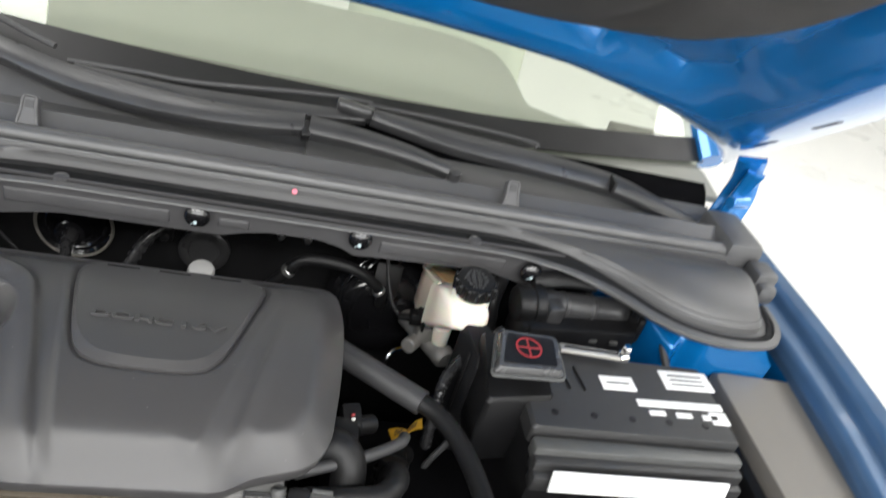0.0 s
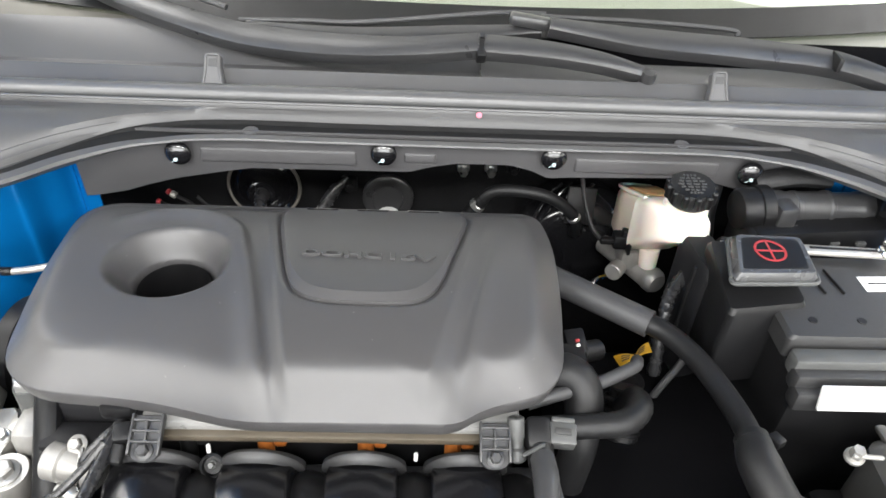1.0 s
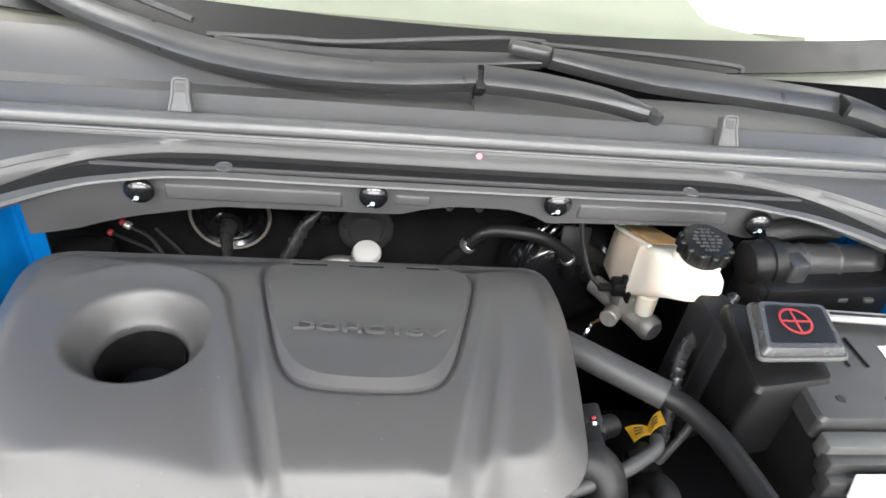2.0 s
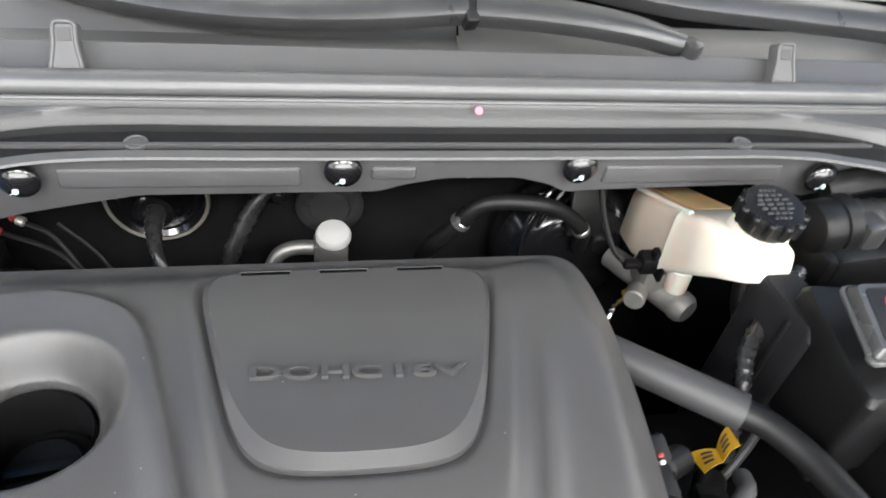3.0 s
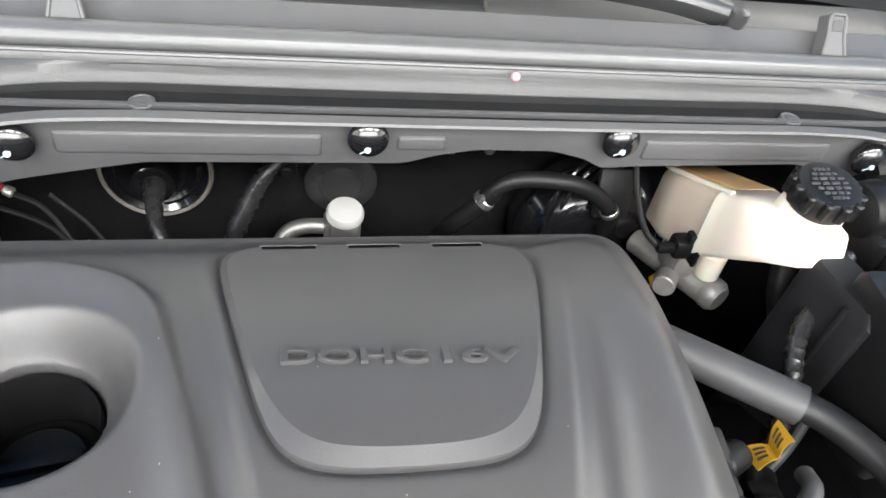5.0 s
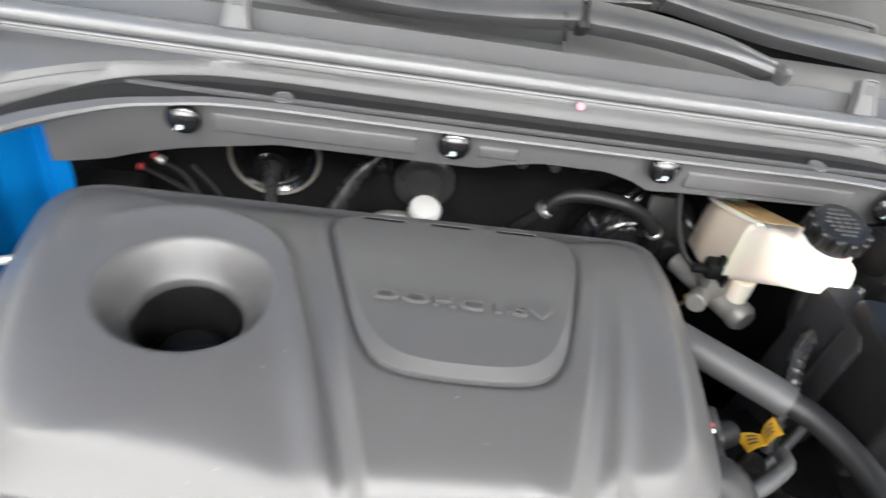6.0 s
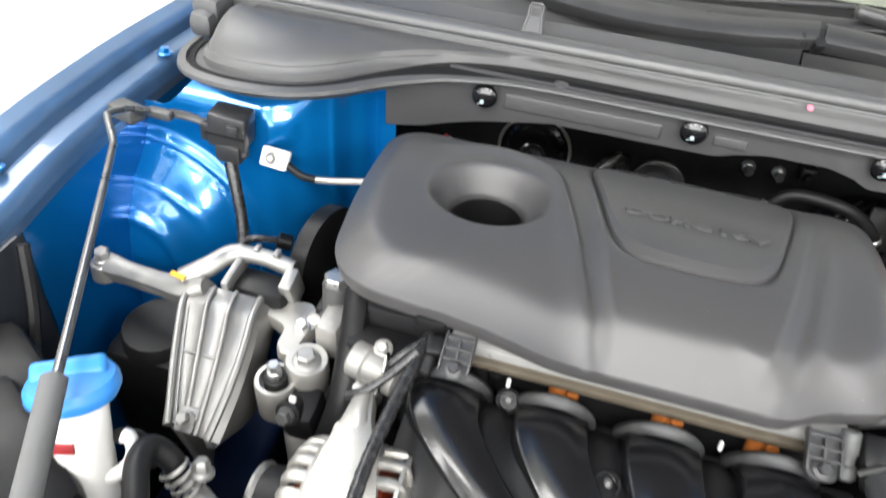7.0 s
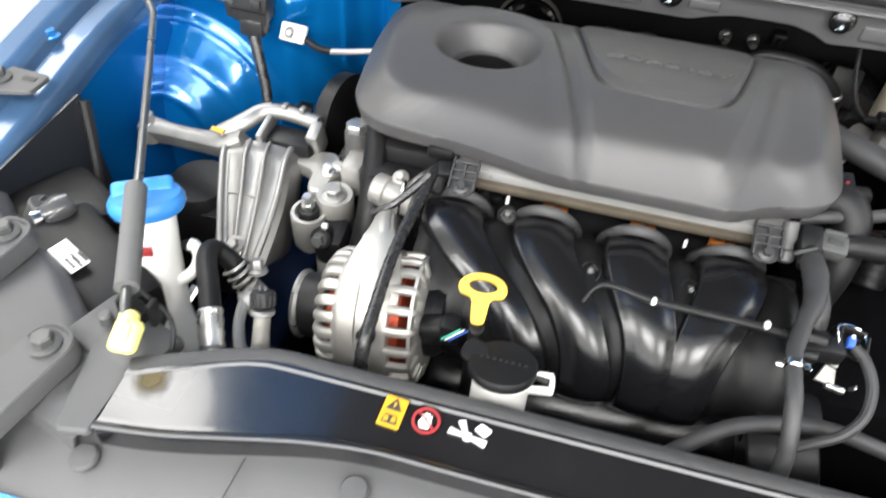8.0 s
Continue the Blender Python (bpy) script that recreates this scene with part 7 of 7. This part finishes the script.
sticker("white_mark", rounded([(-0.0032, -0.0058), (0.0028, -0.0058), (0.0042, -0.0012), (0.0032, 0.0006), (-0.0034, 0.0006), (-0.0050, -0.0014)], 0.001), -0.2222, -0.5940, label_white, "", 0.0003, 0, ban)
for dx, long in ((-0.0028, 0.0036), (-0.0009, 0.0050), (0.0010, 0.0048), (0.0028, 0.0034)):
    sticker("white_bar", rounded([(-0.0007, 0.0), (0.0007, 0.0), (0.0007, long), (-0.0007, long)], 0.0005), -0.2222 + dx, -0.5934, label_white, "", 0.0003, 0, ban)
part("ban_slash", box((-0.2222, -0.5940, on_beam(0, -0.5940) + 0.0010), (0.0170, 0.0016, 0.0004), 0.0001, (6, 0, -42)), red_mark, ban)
fan = sticker("fan_sticker", rounded([(-0.003, -0.003), (0.003, -0.003), (0.003, 0.003), (-0.003, 0.003)], 0.0026), -0.1935, -0.5975, label_white, "white pictogram sticker")
for ang in (172, 118, -12):
    dx, dy = 0.0078 * math.cos(radians(ang)), 0.0066 * math.sin(radians(ang))
    sticker("fan_blade", rounded([(-0.0052, -0.0013), (0.0052, -0.0026), (0.0052, 0.0026), (-0.0052, 0.0013)], 0.0008), -0.1935 + dx, -0.5975 + dy, label_white, "", 0, ang, fan)
sticker("white_mark", rounded([(-0.005, -0.002), (0.004, -0.004), (0.006, 0.003), (-0.003, 0.004)], 0.0014), -0.1850, -0.5908, label_white, "", 0, -20, fan)

trim = thing("front_trim", "grey textured plastic trim panel in front of the beam", "trim panel", (0, -0.68, 0.80))
part("panel", sheet(lambda u, v: Vector((-0.66 + 1.32 * u, -0.618 - 0.022 * smooth(0.30, 0.45, abs(-0.66 + 1.32 * u)) - 0.12 * v, 0.850 - 0.012 * v - 0.05 * v * v - 0.02 * smooth(0.45, 0.66, abs(-0.66 + 1.32 * u)))), 50, 14, 0.003), trim_plastic, trim)
part("panel_seam", tube([(-0.330, -0.642, 0.8515), (-0.333, -0.67, 0.848), (-0.337, -0.70, 0.841)], 0.0008, 4, 6), bracket_grey, trim)
for cx, cy, cz in ((-0.430, -0.668, 0.8465), (-0.255, -0.642, 0.8495)):
    part("push_pin", lathe((cx, cy, cz - 0.001), (cx, cy - 0.003, cz + 0.03), ((0.0095, 0.0), (0.0095, 0.003), (0.008, 0.005), (0.0, 0.0055)), 22, False), trim_plastic, trim, "round plastic push pin")

corner = thing("headlamp_carrier", "grey plastic headlamp carrier with bolted straps", "carrier", (-0.53, -0.57, 0.82))


def carrier(u, v):
    mid = spline([(-0.670, -0.49, 0), (-0.618, -0.535, 0), (-0.570, -0.553, 0), (-0.530, -0.584, 0), (-0.494, -0.610, 0), (-0.430, -0.628, 0)], 6)
    p = mid[round(u * (len(mid) - 1))]
    q = mid[min(round(u * (len(mid) - 1)) + 1, len(mid) - 1)] - mid[max(round(u * (len(mid) - 1)) - 1, 0)]
    n = Vector((-q.y, q.x, 0)).normalized()
    rows = ((0.0, 0.040, 0.80), (0.25, 0.036, 0.848), (0.4, 0.026, 0.860), (0.7, -0.02, 0.862), (0.85, -0.036, 0.856), (1.0, -0.048, 0.80))
    for (a, da, za), (b, db, zb) in zip(rows, rows[1:]):
        if v <= b + 1e-9:
            k = (v - a) / (b - a)
            return p + n * (da + (db - da) * k) + Vector((0, 0, za + (zb - za) * k))


part("shell", sheet(carrier, 30, 20, 0.002), trim_plastic, corner, angle=50)
for px, py, rz in ((-0.484, -0.616, -14), (-0.580, -0.532, -12)):
    m = pose(px, py, 0.864, 4, 0, rz)
    strap = rounded([(-0.019, -0.066), (0.019, -0.066), (0.0185, 0.018), (-0.0185, 0.018)], [0.004, 0.004, 0.018, 0.018], 6)
    part("strap", prism(strap, m, 0.016, 0.003), trim_plastic, corner, "raised plastic strap")
    bm = box((0, -0.0675, -0.010), (0.038, 0.006, 0.050), 0.0028, (-12, 0, 0), 3)
    bmesh.ops.transform(bm, matrix=m, verts=bm.verts)
    part("strap_front", bm, trim_plastic, corner, "strap end folded down")
    bm = tube([(p.x * 0.88, p.y * 0.96, 0.016) for p in strap[6:]], 0.0016, 1, 6)
    bmesh.ops.transform(bm, matrix=m, verts=bm.verts)
    part("strap_bead", bm, trim_plastic, corner)
    part("bolt", bolt((px, py, 0.880), (px, py, 0.891), 0.0075, 1.5), bracket_grey, corner, "grey hexagon bolt")
part("side_plate", prism(rounded([(-0.449, -0.664), (-0.4275, -0.660), (-0.4270, -0.600), (-0.466, -0.592)], 0.003), pose(0, 0, 0.861), 0.006, 0.002), trim_plastic, corner, "flat plate beside the beam")
part("prop_shelf", joined(box((-0.450, -0.584, 0.860), (0.075, 0.048, 0.014), 0.005, (0, 0, -20)), cyl((-0.466, -0.578, 0.862), (-0.466, -0.578, 0.876), 0.005)), trim_plastic, corner)
lamp = thing("headlamp", "dark headlamp housing with a white code label", "headlamp", (-0.58, -0.46, 0.80))
part("housing", joined(box((-0.545, -0.500, 0.800), (0.13, 0.065, 0.08), 0.010, (0, 6, -30)), box((-0.615, -0.45, 0.79), (0.09, 0.10, 0.09), 0.012, (0, 0, -30))), black_plastic, lamp)
lbl = part("label", box((-0.549, -0.514, 0.8475), (0.034, 0.017, 0.0008), 0.0002, (4, 8, -24)), label_white, lamp, "white code label")
for k in range(4):
    part("print_bar", box((-0.543 + 0.0045 * (k % 2), -0.516 + 0.0032 * (k - 1.5), 0.8478), (0.012, 0.0020, 0.0012), 0.0001, (4, 8, -24)), label_ink, lbl)
part("bulb_cap", joined(cyl((-0.612, -0.470, 0.830), (-0.606, -0.462, 0.846), 0.016), *[box((-0.607 + 0.006 * k, -0.466, 0.847), (0.002, 0.02, 0.006), 0.0005) for k in (-1, 0, 1)]), bracket_grey, lamp)
part("bulb_lens", lathe((-0.602, -0.480, 0.842), (-0.585, -0.455, 0.850), ((0.004, 0.0), (0.012, 0.006), (0.014, 0.020), (0.010, 0.030)), 20), smoke_plastic, lamp, "clear shiny lens")
part("reflector", lathe((-0.603, -0.482, 0.846), (-0.59, -0.47, 0.852), ((0.009, 0.0), (0.006, 0.006), (0.002, 0.010)), 14), chrome, lamp, "small bright reflector")
part("inner_panel", sheet(lambda u, v: Vector((-0.657 - 0.012 * u, -0.335 - 0.30 * u, 0.872 - 0.03 * u - 0.38 * v)) + Vector((0.02 * math.sin(v * 6), 0, 0)) * v, 12, 16, 0.003), liner_plastic, lamp, "dark plastic wheel housing liner")
part("cable", tube([(-0.645, -0.34, 0.87), (-0.635, -0.36, 0.82), (-0.62, -0.39, 0.77), (-0.60, -0.41, 0.70)], 0.0055, 6, 8), rubber, lamp)
fix = thing("fender_bracket", "grey bracket with a bolt and slot on the fender rail", "bracket", (-0.69, -0.37, 0.89))
part("plate", prism(rounded([(-0.035, -0.03), (0.030, -0.012), (0.030, 0.018), (-0.035, 0.022)], 0.006), pose(-0.690, -0.372, 0.899), 0.004), trim_plastic, fix)
part("bolt", bolt((-0.700, -0.374, 0.903), (-0.700, -0.374, 0.914), 0.0075, 1.5), bracket_grey, fix)
part("slot", box((-0.674, -0.366, 0.9035), (0.014, 0.006, 0.001), 0.0004), label_ink, fix)
for ry in (-0.29, -0.02):
    single("rail_bolt", bolt((-0.705, ry, 0.903), (-0.705, ry, 0.911), 0.006, 1.5), blue_paint, "blue painted bolt on the fender rail", "bolt", "rail bolts")

# ---- air cleaner ----
cleaner = thing("air_cleaner", "dark grey ribbed air cleaner box", "air cleaner", (0.38, -0.40, 0.70))
part("lid", prism(rounded([(-0.085, -0.075), (0.13, -0.075), (0.13, 0.072), (-0.075, 0.072)], 0.02), pose(0.395, -0.392, 0.79), 0.078, 0.010), cleaner_plastic, cleaner)
for k in range(9):
    part("rib", box((0.335 + 0.020 * k, -0.335, 0.8665), (0.009, 0.045, 0.006), 0.0025), cleaner_plastic, cleaner)
part("base", box((0.40, -0.40, 0.62), (0.22, 0.15, 0.36), 0.01), black_plastic, cleaner)
part("clip_bolt", joined(bolt((0.297, -0.345, 0.868), (0.295, -0.348, 0.882), 0.0055, 1.4), cyl((0.290, -0.35, 0.877), (0.314, -0.352, 0.877), 0.002)), dull_zinc, cleaner)
part("inlet", tube([(0.305, -0.40, 0.82), (0.26, -0.395, 0.835), (0.220, -0.385, 0.855)], (0.026, 0.024, 0.020), 5, 16), grey_rubber, cleaner)
